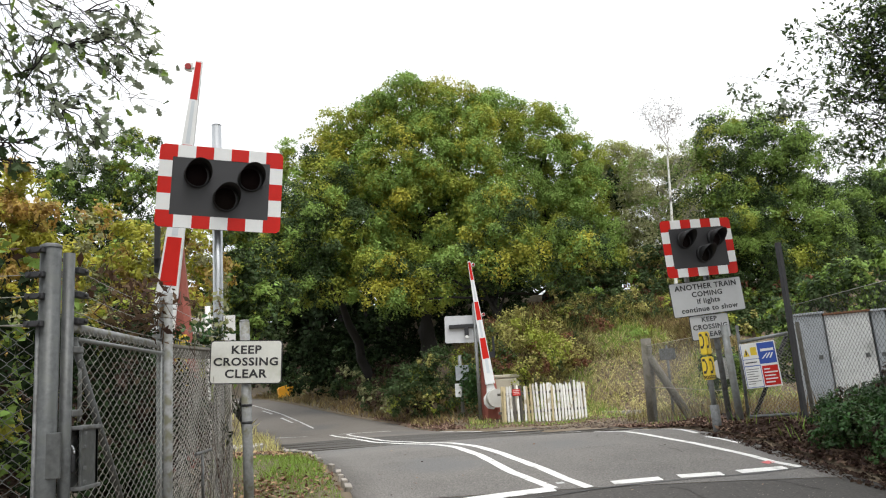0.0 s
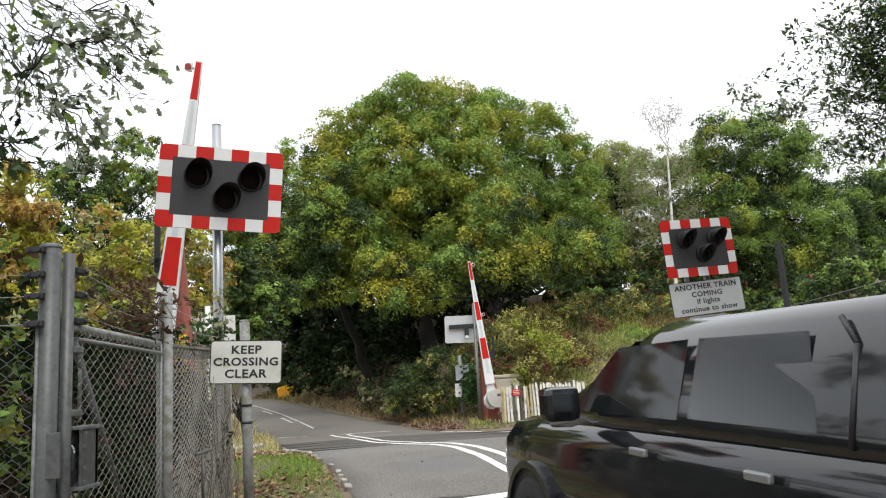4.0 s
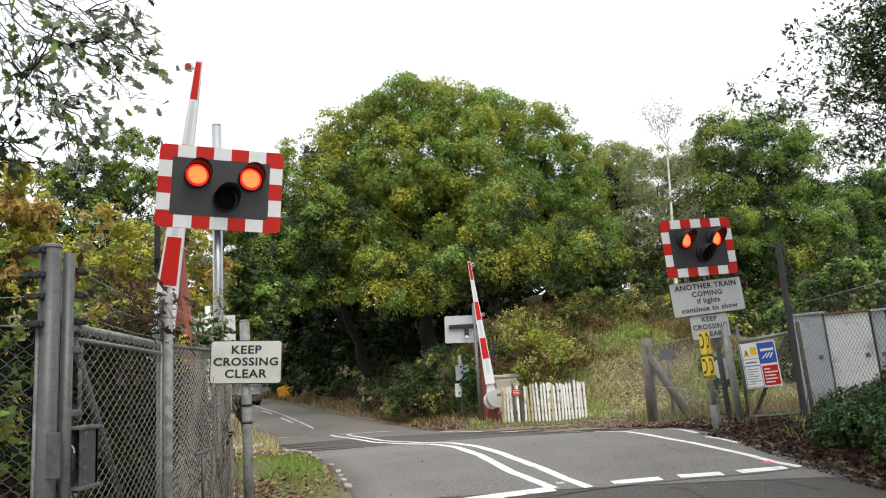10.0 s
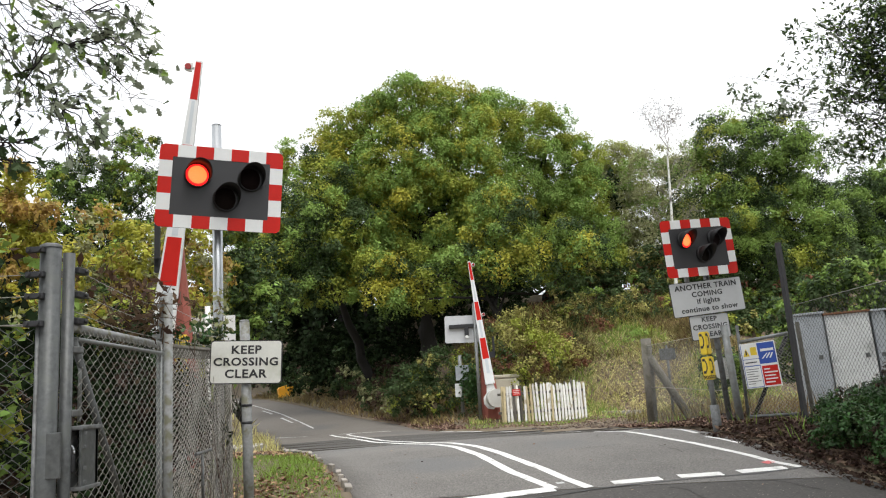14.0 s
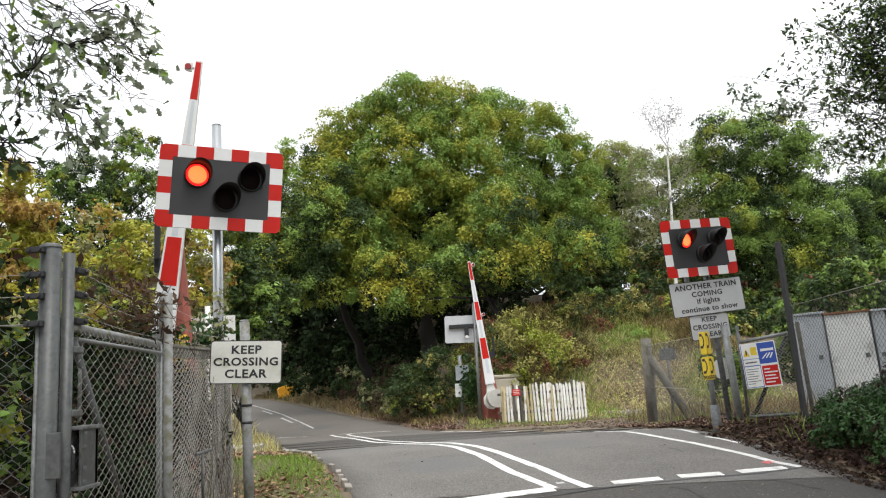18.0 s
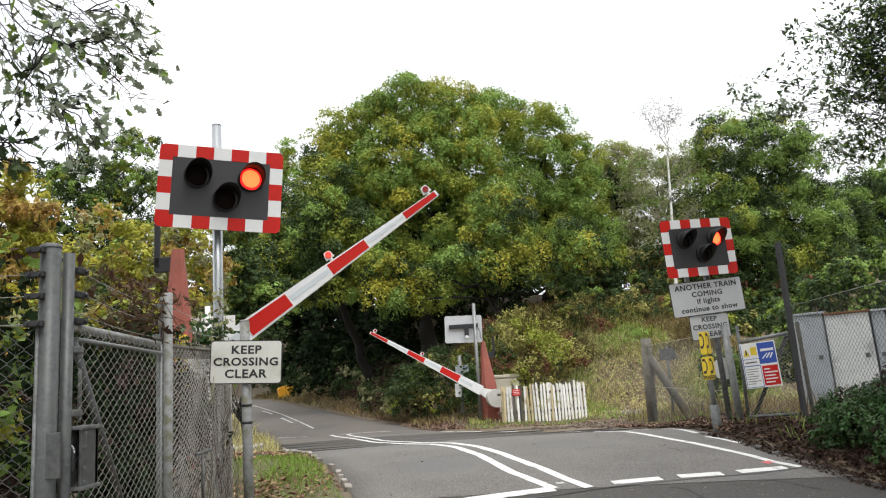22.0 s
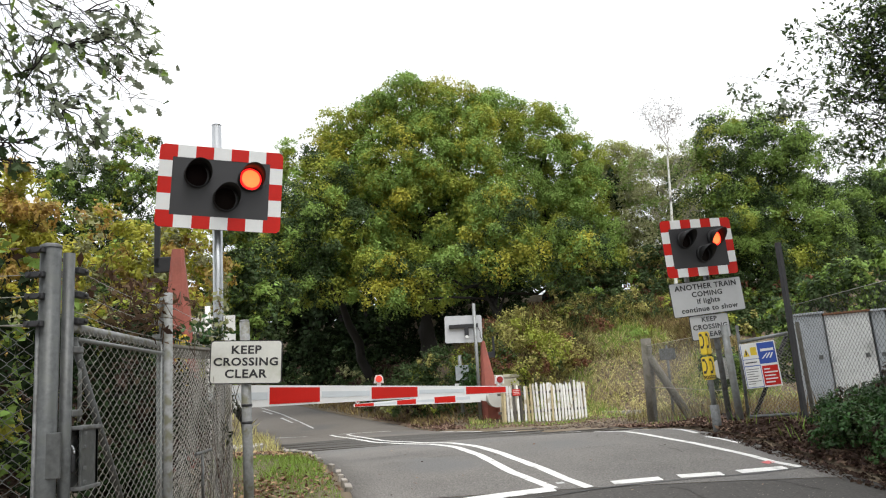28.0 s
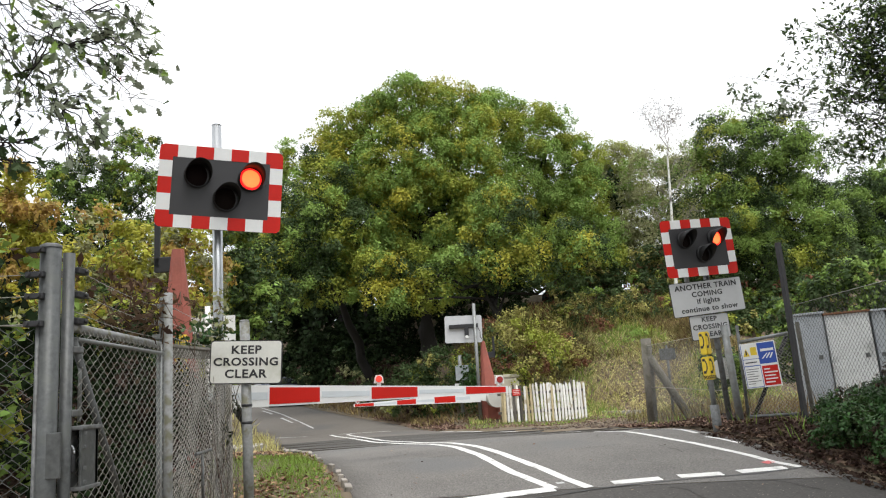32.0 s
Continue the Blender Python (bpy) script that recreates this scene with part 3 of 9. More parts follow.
def hooded_lamp(parent, m, kind, r=0.114):
    """Lamp facing -Y, hood open below; an added glowing disc slides out when lit."""
    m = m @ pose(0, 0, 0, 0, 0, 13)
    bm = empty_bm()
    seg, depth = 32, 0.225
    ring = []
    for i in range(seg):
        a = 2 * math.pi * i / seg
        c, s = math.cos(a), math.sin(a)
        d = depth * (0.52 + 0.48 * s)
        ring.append([bm.verts.new(p) for p in ((r * 1.08 * c, 0.02, r * 1.08 * s), (r * 1.12 * c, -d, r * 1.12 * s), (r * 1.09 * c, -d, r * 1.09 * s), (r * 1.03 * c, 0.02, r * 1.03 * s))])
    for a, b in zip(ring, ring[1:] + ring[:1]):
        for j in range(4):
            f = bm.faces.new((a[j], a[(j + 1) % 4], b[(j + 1) % 4], b[j]))
            f.smooth = True
    bmesh.ops.recalc_face_normals(bm, faces=bm.faces)
    bm.transform(m)
    hood = part("lamp_hood", bm, M["hood_black"], parent, "black lamp hood")
    bm = empty_bm()
    lathe(bm, [(r * 1.12, 0.0), (r * 1.12, -0.03), (r * 1.0, -0.03), (r * 1.0, -0.016)], m @ pose(0, 0, 0, -90, 0, 0), 28)
    part("lamp_rim", bm, M["hood_black"], hood)
    bm = empty_bm()
    lathe(bm, [(r * 1.0, -0.016), (r * 0.8, -0.026), (r * 0.45, -0.032), (0.0005, -0.034)], m @ pose(0, 0, 0, -90, 0, 0), 28)
    part("lens", bm, M["amber_lens_off"] if kind == "amber" else M["red_lens_off"], hood, "dark unlit lens")
    bm = empty_bm()
    lathe(bm, [(r * 0.98, 0.0), (r * 0.96, -0.012), (r * 0.8, -0.02), (r * 0.45, -0.026), (0.0005, -0.028)], pose(0, 0, 0, -90, 0, 0), 28)
    unit = part("glow_disc", bm, M["amber_lens_lit"] if kind == "amber" else M["red_lens_lit"], parent, "glowing %s lamp" % ("amber" if kind == "amber" else "orange-red"))
    unit.matrix_basis = m
    bm = empty_bm()
    lathe(bm, [(r * 0.99, 0.0), (r * 0.97, -0.016), (r * 0.86, -0.0235), (r * 0.80, -0.0225)], pose(0, 0, 0, -90, 0, 0), 28)
    part("lens_edge", bm, M["amber_edge_lit"] if kind == "amber" else M["red_edge_lit"], unit, "deeper glowing edge")
    LENSES.append((unit, m, kind))
    return hood


def lamp_box(parent, m):
    """Housing behind the backboard, into which the glowing discs draw back unlit."""
    bm = empty_bm()
    box(bm, (-0.42, 0.012, -0.25), (0.42, 0.13, 0.28), 0.02)
    bm.transform(m)
    part("lamp_housing", bm, M["black_plastic"], parent)


def light_signal(base, yaw, lean, z, u0, lamps, label):
    g = group_of("light_signal", Matrix.Translation(base) @ pose(0, 0, 0, 0, 0, yaw), label, "light signal", "flashing light signals")
    m = pose(u0, -0.15, z - base.z, 0, lean, 0)
    stripe_board(g, 1.205, 0.85, 0.128, 7, 5, m)
    lamp_box(g, m)
    for (u, w, kind) in lamps:
        hooded_lamp(g, m @ pose(u, 0, w), kind)
    return g


LAMPS = ((-0.238, 0.118, "left"), (0.28, 0.118, "right"), (0.05, -0.106, "amber"))
NEAR_BASE = at_ground(-2.276, 7.5)
near_signal = light_signal(NEAR_BASE, 16.5, 4.0, 3.514, 0.036, LAMPS, "hooded crossing lights, chequered red and white border, on galvanised pole")
bm = empty_bm()
tube(bm, (0, 0, -0.3), (0, 0, 4.235 - NEAR_BASE.z), 0.05, seg=20)
tube(bm, (0, 0, 4.235 - NEAR_BASE.z), (0, 0, 4.245 - NEAR_BASE.z), 0.052, 0.04, seg=20)
part("pole", bm, M["bright_steel"], near_signal, "bright galvanised steel pole")
for zz in (3.25, 3.72):
    bm = empty_bm()
    box(bm, (-0.16, -0.07, zz - NEAR_BASE.z - 0.02), (0.16, 0.06, zz - NEAR_BASE.z + 0.02), 0.005)
    part("clamp", bm, M["galvanised_dull"], near_signal)

FAR_RIGHT_BASE = at_ground(3.80, 11.2)
right_signal = light_signal(FAR_RIGHT_BASE, 16.5, -3.2, 3.188, -0.06, LAMPS, "hooded crossing light signal with two lettered plates below it")
bm = empty_bm()
tube(bm, (0.22, 0.0, -0.2), (0.08, 0.0, 3.3 - FAR_RIGHT_BASE.z), 0.042, seg=16)
part("pole", bm, M["galvanised_dull"], right_signal, "dull galvanised pole")
bm = empty_bm()
tube(bm, (-0.22, 0.0, 1.6), (-0.25, 0.0, 3.3 - FAR_RIGHT_BASE.z), 0.035, seg=16)
part("support_tube", bm, M["galvanised"], right_signal)


def sign_plate(parent, name, w, h, m, face, rim, lines, label):
    """A plate facing -Y with a dark rim and lettering: lines of (text, height of capitals, offset up)."""
    bm = empty_bm()
    prism(bm, rounded(w, h, 0.03), 1, -0.004, 0.004)
    bm.transform(m)
    back = part("plate", bm, rim, parent, "dark plate rim")
    bm = empty_bm()
    prism(bm, rounded(w - 0.016, h - 0.016, 0.025), 1, -0.007, -0.004)
    bm.transform(m)
    part("plate_face", bm, face, parent, label)
    for text, size, up in lines:
        letters("lettering", text, size * 0.92, M["black_paint"], parent, m @ pose(0, -0.0085, up) @ Matrix.Diagonal((1.16, 0.5, 1, 1)), "black lettering", 1.1, 0.001, size * 0.024)
    return back


sign_plate(right_signal, "plate", 1.24, 0.50, pose(0.035, -0.07, 2.455 - FAR_RIGHT_BASE.z, 0, -4.6, 0), M["sign_grey"], M["black_plastic"],
           (("ANOTHER TRAIN", 0.118, 0.165), ("COMING", 0.115, 0.055), ("if lights", 0.115, -0.05), ("continue to show", 0.115, -0.165)), "pale grey plate face")
sign_plate(right_signal, "plate", 0.668, 0.36, pose(0.035, -0.045, 2.02 - FAR_RIGHT_BASE.z, 0, -3.6, 0), M["sign_grey"], M["black_plastic"],
           (("KEEP", 0.106, 0.11), ("CROSSING", 0.108, 0.0), ("CLEAR", 0.106, -0.11)), "pale grey plate face")

# roadside plate on its own post
KEEP_BASE = at_ground(-1.708, 6.35)
keep_sign = group_of("crossing_sign", Matrix.Translation(KEEP_BASE), "small white lettered plate on a mossy galvanised post", "road sign")
bm = empty_bm()
tube(bm, (0.02, 0, -0.3), (0.0, 0, 2.061 - KEEP_BASE.z), 0.041, seg=18)
part("post", bm, M["mossy_steel"], keep_sign, "weathered grey steel post")
bm = empty_bm()
tube(bm, (0.0, 0, 2.061 - KEEP_BASE.z), (0.0, 0, 2.075 - KEEP_BASE.z), 0.042, 0.035, seg=18)
part("post_cap", bm, M["mossy_steel"], keep_sign)
for zz in (1.36, 1.22):
    bm = empty_bm()
    tube(bm, (0.008, 0, zz - KEEP_BASE.z), (0.008, 0, zz + 0.02 - KEEP_BASE.z), 0.045, seg=18)
    part("strap", bm, M["black_plastic"], keep_sign, "black tape round the post")
sign_plate(keep_sign, "plate", 0.598, 0.358, pose(0.023, -0.054, 1.721 - KEEP_BASE.z, 0, 3.0, 0), M["sign_white"], M["black_plastic"],
           (("KEEP", 0.102, 0.098), ("CROSSING", 0.098, 0.0), ("CLEAR", 0.102, -0.098)), "weathered off-white plate face")


def barrier_machine(pivot, az, label, near):
    """Half barrier: fairing, drive box and the boom, which turns about the pivot."""
    base = at_ground(pivot.x, pivot.y)
    g = group_of("barrier_machine", Matrix.Translation(base) @ pose(0, 0, 0, 0, 0, az), label, "crossing barrier", "half barriers")
    zp = pivot.z - base.z
    bm = empty_bm()
    # tapered boom guard behind the boom
    rings = []
    for zz, hw, hd, lean in ((-0.1, 0.27, 0.24, -0.17), (0.45, 0.27, 0.24, -0.17), (1.2, 0.235, 0.20, -0.14), (1.95, 0.145, 0.13, -0.085), (2.76 if near else 2.62, 0.07 if near else 0.055, 0.06, -0.045)):
        rings.append([bm.verts.new(((0.21 if near else lean) + x * hw, y * hd + (0.42 if near else -0.42), zz)) for x, y in ((-1, -0.6), (-0.6, -1), (0.6, -1), (1, -0.6), (1, 0.6), (0.6, 1), (-0.6, 1), (-1, 0.6))])
    for a, b in zip(rings, rings[1:]):
        for i in range(8):
            bm.faces.new((a[i], a[(i + 1) % 8], b[(i + 1) % 8], b[i]))
    bm.faces.new(rings[-1])
    bmesh.ops.recalc_face_normals(bm, faces=bm.faces)
    part("boom_guard", bm, M["red_oxide"], g, "red oxide painted tapered boom guard")
    bm = empty_bm()
    box(bm, (-0.62 if near else -0.82, 0.05, -0.1), (-0.06 if near else -0.40, 0.45, zp + 0.02), 0.03)
    part("drive_box", bm, M["concrete"], g, "grey drive box")
    if not near:
        bm = empty_bm()
        tube(bm, (-0.20, 0.10, zp - 0.06), (-0.20, 0.46, zp - 0.06), 0.29, seg=32)
        part("weight_disc", bm, M["cream_grey"], g, "pale grey round weight")
    bm = empty_bm()
    yb = 0.42 if near else -0.42
    sx = -1 if near else -1
    gx, up = (0.21, 0.42) if near else (-0.15, 0.0)
    for lo, hi in (((0.22, 2.1), (0.29, 2.75)), ((0.0, 2.05), (0.29, 2.25))):
        box(bm, (gx + sx * lo[0], yb - 0.03, lo[1] + up), (gx + sx * hi[0], yb + 0.03, hi[1] + up), 0.01)
    part("bracket", bm, M["black_plastic"], g)
    boom = new("boom")
    boom.parent = g
    boom["label"] = "red and white striped boom with grey centre stripe"
    return g, boom, zp


def fill_boom(boom, length, thick, pattern, lamps, lit):
    """Boom in its own space: root at the origin, along +X, tapering."""
    def half(x):
        return thick / 2 * (1 - 0.745 * max(0, x) / length)
    bm = empty_bm()
    pts_t = [(x, half(x)) for x in np.linspace(0.25, length, 12)]
    prism(bm, pts_t + [(x, -z) for x, z in pts_t[::-1]], 1, -0.03, 0.03)
    part("beam", bm, M["white_sheet"], boom, "white boom beam")
    bm = empty_bm()
    plate = [(-0.42, -0.02), (-0.36, -0.2), (-0.2, -0.30), (0.0, -0.28), (0.12, -0.16), (0.55, -0.075), (0.55, 0.085), (0.3, 0.13), (-0.05, 0.24), (-0.3, 0.14)]
    prism(bm, plate, 1, -0.075, -0.035)
    part("root_plate", bm, M["white_paint"], boom, "pale grey root plate and counterweight")
    for sgn in (-1, 1):
        y0, y1 = (-0.034, -0.030) if sgn < 0 else (0.030, 0.034)
        for x0, x1, colour in pattern:
            k = 0.80 if colour == "red" else 0.34
            b = empty_bm()
            prism(b, [(x0, half(x0) * k), (x1, half(x1) * k), (x1, -half(x1) * k), (x0, -half(x0) * k)], 1, y0, y1)
            part("red_band" if colour == "red" else "grey_stripe", b, M["red_sheet"] if colour == "red" else M["grey_sheet"], boom, "red reflective band" if colour == "red" else "pale grey stripe")
    for x in lamps:
        z = half(x)
        b = empty_bm()
        tube(b, (x, 0, z), (x, 0, z + 0.03), 0.025, seg=10)
        part("lamp_foot", b, M["white_paint"], boom)
        b = empty_bm()
        prism(b, [(x - 0.06, z + 0.03), (x + 0.06, z + 0.03), (x + 0.052, z + 0.10), (x + 0.032, z + 0.132), (x - 0.032, z + 0.132), (x - 0.052, z + 0.10)], 1, -0.02, 0.02)
        lamp = part("boom_lamp", b, M["white_paint"], boom, "small white lamp case")
        b = empty_bm()
        for y in (-0.026, 0.026):
            tube(b, (x, y * 0.7, z + 0.08), (x, y * 1.6, z + 0.08), 0.04, seg=16)
        part("lamp_lens", b, M["boom_lamp_lit"] if lit and x == lamps[0] else M["boom_lamp"], lamp, "red lamp lens")


NEAR_PIVOT, NEAR_AZ = Vector((-3.565, 9.126, 1.477)), 8.45
FAR_PIVOT, FAR_AZ = Vector((1.153, 25.03, 0.924)), 189.8
near_barrier, near_boom, near_zp = barrier_machine(NEAR_PIVOT, NEAR_AZ, "half barrier with striped boom and red oxide guard beside the fence", True)
far_barrier, far_boom, far_zp = barrier_machine(FAR_PIVOT, FAR_AZ, "half barrier with striped boom and red oxide guard by pickets", False)
fill_boom(near_boom, 4.32, 0.33, ((0.6, 1.345, "grey"), (1.365, 1.968, "red"), (1.99, 2.578, "grey"), (2.598, 3.168, "red"), (3.19, 3.76, "grey"), (3.78, 4.29, "red")), (2.69, 4.22), True)
fill_boom(far_boom, 4.34, 0.33, ((0.6, 1.06, "grey"), (1.08, 1.76, "red"), (1.78, 2.34, "grey"), (2.36, 2.97, "red"), (2.99, 3.69, "grey"), (3.71, 4.31, "red")), (2.52, 4.22), False)

FAR_SET_BACK = 0.15
for piece in far_boom.children_recursive:
    if piece.name.split(".")[0] != "root_plate" and piece.parent == far_boom:
        piece.location.x = FAR_SET_BACK


# ---- trees and plants ----
def leaf_cloud(name, pos, nrm, size, material, parent=None, aspect=0.55, seed=0, corners=4):
    """Many small leaves, each a pointed blade of three or four corners, at the given places and facing roughly nrm."""
    rng = np.random.default_rng(seed)
    n = len(pos)
    nrm = nrm / np.maximum(np.linalg.norm(nrm, axis=1, keepdims=True), 1e-6)
    t = rng.normal(size=(n, 3))
    t -= nrm * (t * nrm).sum(1, keepdims=True)
    t /= np.maximum(np.linalg.norm(t, axis=1, keepdims=True), 1e-6)
    b = np.cross(nrm, t)
    s = np.asarray(size).reshape(-1, 1)
    if corners == 3:
        v = np.stack([pos + t * s, pos + b * s * aspect - t * s * 0.7, pos - b * s * aspect - t * s * 0.7], 1).reshape(-1, 3)
    else:
        v = np.stack([pos - t * s, pos + b * s * aspect - t * s * 0.1 + nrm * s * 0.15, pos + t * s, pos - b * s * aspect - t * s * 0.1 + nrm * s * 0.15], 1).reshape(-1, 3)
    me = bpy.data.meshes.new(name)
    me.vertices.add(corners * n)
    me.vertices.foreach_set("co", v.astype(np.float32).ravel())
    me.loops.add(corners * n)
    me.loops.foreach_set("vertex_index", np.arange(corners * n, dtype=np.int32))
    me.polygons.add(n)
    me.polygons.foreach_set("loop_start", np.arange(0, corners * n, corners, dtype=np.int32))
    me.materials.append(material)
    me.update(calc_edges=True)
    ob = new(name, me)
    if parent:
        ob.parent = parent
    return ob


def clumps_of(lobes, rng, per_area=0.85, puff=0.6, inner=0.12):
    """Centres, outward ways and radii of the leafy puffs that make up each lobe of a crown."""
    c, w, rad = [], [], []
    for x, y, z, r in lobes:
        k = max(5, int(per_area * 12.6 * r * r / (puff * puff * 2.2)))
        d = rng.normal(size=(k, 3))
        d /= np.linalg.norm(d, axis=1, keepdims=True)
        d[:, 2] = np.where(d[:, 2] < -0.55, -d[:, 2], d[:, 2])
        depth = np.where(rng.random(k) < inner, rng.uniform(0.2, 0.7, k), rng.uniform(0.66, 1.02, k))
        c.append(np.array([x, y, z]) + d * (r * depth)[:, None])
        w.append(d)
        rad.append(puff * rng.uniform(0.5, 1.4, k))
    return np.concatenate(c), np.concatenate(w), np.concatenate(rad)


def limbs(bm, a, b, r0, r1, rng, bends=4, wobble=0.08, seg=8):
    a, b = Vector(a), Vector(b)
    length = (b - a).length
    pts = [a] + [a + (b - a) * (i / bends) + Vector(rng.normal(size=3)) * wobble * length for i in range(1, bends)] + [b]
    last = None
    for i, p in enumerate(pts):
        d = pts[min(i + 1, bends)] - pts[max(i - 1, 0)]
        q = d.to_track_quat("Z", "Y")
        r = r0 + (r1 - r0) * i / bends
        ring = [bm.verts.new(p + q @ Vector((r * math.cos(2 * math.pi * j / seg), r * math.sin(2 * math.pi * j / seg), 0))) for j in range(seg)]
        if last:
            for j in range(seg):
                bm.faces.new((last[j], last[(j + 1) % seg], ring[(j + 1) % seg], ring[j])).smooth = True
        last = ring


def leafy(name, label, category, base, lobes, mats, size=0.06, per_clump=180, clump=0.4, trunk=0.25, bark="bark_shaded", seed=1, per_area=0.85, group="", up=0.5, inner=0.12, limb=True):
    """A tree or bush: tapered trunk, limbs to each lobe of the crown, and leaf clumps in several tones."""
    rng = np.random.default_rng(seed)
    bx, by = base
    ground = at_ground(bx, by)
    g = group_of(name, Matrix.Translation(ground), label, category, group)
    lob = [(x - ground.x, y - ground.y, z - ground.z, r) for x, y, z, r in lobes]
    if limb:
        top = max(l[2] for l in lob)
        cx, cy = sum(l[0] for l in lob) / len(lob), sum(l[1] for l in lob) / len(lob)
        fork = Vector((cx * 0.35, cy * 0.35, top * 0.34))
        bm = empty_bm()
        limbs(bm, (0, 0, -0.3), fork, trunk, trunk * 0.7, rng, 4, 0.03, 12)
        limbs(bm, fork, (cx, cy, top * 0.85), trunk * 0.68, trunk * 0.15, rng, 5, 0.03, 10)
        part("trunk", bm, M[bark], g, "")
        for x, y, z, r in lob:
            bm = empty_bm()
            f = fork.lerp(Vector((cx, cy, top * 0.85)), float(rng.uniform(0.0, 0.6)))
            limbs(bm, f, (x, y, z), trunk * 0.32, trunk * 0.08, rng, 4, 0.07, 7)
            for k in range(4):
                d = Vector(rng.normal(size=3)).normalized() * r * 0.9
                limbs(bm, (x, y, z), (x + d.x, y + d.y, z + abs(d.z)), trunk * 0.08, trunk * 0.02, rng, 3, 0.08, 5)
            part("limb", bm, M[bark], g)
    puff = clump * 1.5
    c, w, rad = clumps_of(lob, rng, per_area, puff, inner)
    pick = rng.random(len(c))
    edges = np.cumsum([m[1] for m in mats])
    edges = edges / edges[-1]
    lo = 0.0
    for k, (mt, share) in enumerate(mats):
        sel = (pick >= lo) & (pick < edges[k])
        lo = edges[k]
        cc, ww, rr = c[sel], w[sel], rad[sel]
        if len(cc) == 0:
            continue
        # twig tips over each puff, thickest on its outer and upper side, and a tuft of leaves at each tip
        tufts, each = max(5, int(per_clump * 2.2 / 11)), 11
        i = np.repeat(np.arange(len(cc)), tufts)
        d = rng.normal(size=(len(i), 3)) + ww[i] * 0.7 + np.array([0, 0, 0.45])
        d /= np.linalg.norm(d, axis=1, keepdims=True)
        tip = cc[i] + d * rr[i][:, None] * rng.uniform(0.66, 1.06, (len(i), 1)) * np.array([1.05, 1.05, 0.9])
        j = np.repeat(np.arange(len(tip)), each)
        off = rng.normal(size=(len(j), 3)) * (puff * 0.14)
        nr = d[j] * 0.55 + off / (puff * 0.14) * 0.35 + np.array([0, 0, up * 0.8]) + rng.normal(size=(len(j), 3)) * 0.5
        leaf_cloud("foliage", tip[j] + off, nr, size * rng.uniform(0.6, 1.3, len(j)), M[mt], g, 0.6, seed * 10 + k, 3)
    return g


OAK = (("leaf_oak", 4.5), ("leaf_yellow", 1.4), ("leaf_green", 6))
leafy("oak_tree", "tall spreading oak, green crown turning yellow, beside the lane", "tree", (-0.8, 33.0),
      [(-0.9, 32.6, 13.25, 1.7), (-2.9, 32.8, 12.3, 1.9), (0.8, 33.3, 12.9, 1.9), (-4.0, 33.1, 10.7, 1.7), (-1.4, 32.5, 10.9, 2.3), (1.1, 32.9, 10.3, 2.2), (-3.1, 33.0, 8.5, 2.3),
       (-0.3, 32.5, 8.0, 2.7), (1.9, 33.2, 7.5, 2.0), (-3.6, 32.6, 6.6, 1.7), (-1.2, 32.9, 6.2, 1.8), (1.2, 33.0, 6.0, 1.4), (-4.7, 33.0, 12.6, 1.0)], OAK, trunk=0.45, seed=11)
leafy("oak_tree", "broad green oak standing on the bank", "tree", (5.0, 36.5),
      [(3.1, 36.1, 13.5, 1.9), (5.0, 36.2, 12.7, 1.8), (6.3, 36.4, 11.5, 1.6), (3.9, 35.8, 10.6, 2.3), (6.6, 36.1, 9.1, 1.9), (4.9, 36.2, 8.1, 2.3), (7.2, 35.8, 7.4, 1.4), (5.7, 35.6, 7.0, 1.3)],
      (("leaf_green", 6), ("leaf_oak", 4)), trunk=0.4, seed=12)
# dark leaf shares of the next two oaks stand for shade low in the crown
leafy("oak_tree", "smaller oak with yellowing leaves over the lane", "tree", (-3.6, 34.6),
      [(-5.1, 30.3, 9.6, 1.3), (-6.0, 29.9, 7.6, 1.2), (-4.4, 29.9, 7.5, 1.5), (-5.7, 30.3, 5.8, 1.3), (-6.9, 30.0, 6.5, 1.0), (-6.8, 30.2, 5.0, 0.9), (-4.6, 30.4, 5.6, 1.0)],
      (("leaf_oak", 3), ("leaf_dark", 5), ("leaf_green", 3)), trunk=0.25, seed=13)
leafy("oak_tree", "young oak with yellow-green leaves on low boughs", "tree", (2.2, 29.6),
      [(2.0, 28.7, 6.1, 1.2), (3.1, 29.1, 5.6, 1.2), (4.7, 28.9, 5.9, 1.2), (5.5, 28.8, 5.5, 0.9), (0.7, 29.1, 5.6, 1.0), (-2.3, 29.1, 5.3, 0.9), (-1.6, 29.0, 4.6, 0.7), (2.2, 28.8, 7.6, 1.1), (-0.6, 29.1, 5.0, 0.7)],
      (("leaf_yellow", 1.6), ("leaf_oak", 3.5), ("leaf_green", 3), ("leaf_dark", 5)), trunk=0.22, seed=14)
leafy("willow_tree", "tall pale feathery tree behind the oaks", "tree", (10.8, 46.5),
      [(10.8, 45.9, 14.3, 1.4), (10.0, 46.2, 13.0, 1.4), (11.8, 46.2, 12.5, 1.5), (10.6, 45.8, 10.3, 1.7)], (("leaf_pale", 5), ("leaf_oak", 3)), trunk=0.25, seed=15)
leafy("birch_tree", "thin pale-leaved birch behind the bank", "tree", (12.6, 42.5),
      [(12.2, 42.2, 12.5, 1.4), (13.7, 42.1, 11.7, 1.6), (11.9, 42.2, 9.8, 1.7), (13.8, 42.3, 9.4, 1.6), (10.9, 41.9, 7.9, 1.7)], (("leaf_pale", 6), ("leaf_green", 2)), trunk=0.2, seed=16, per_area=0.6)
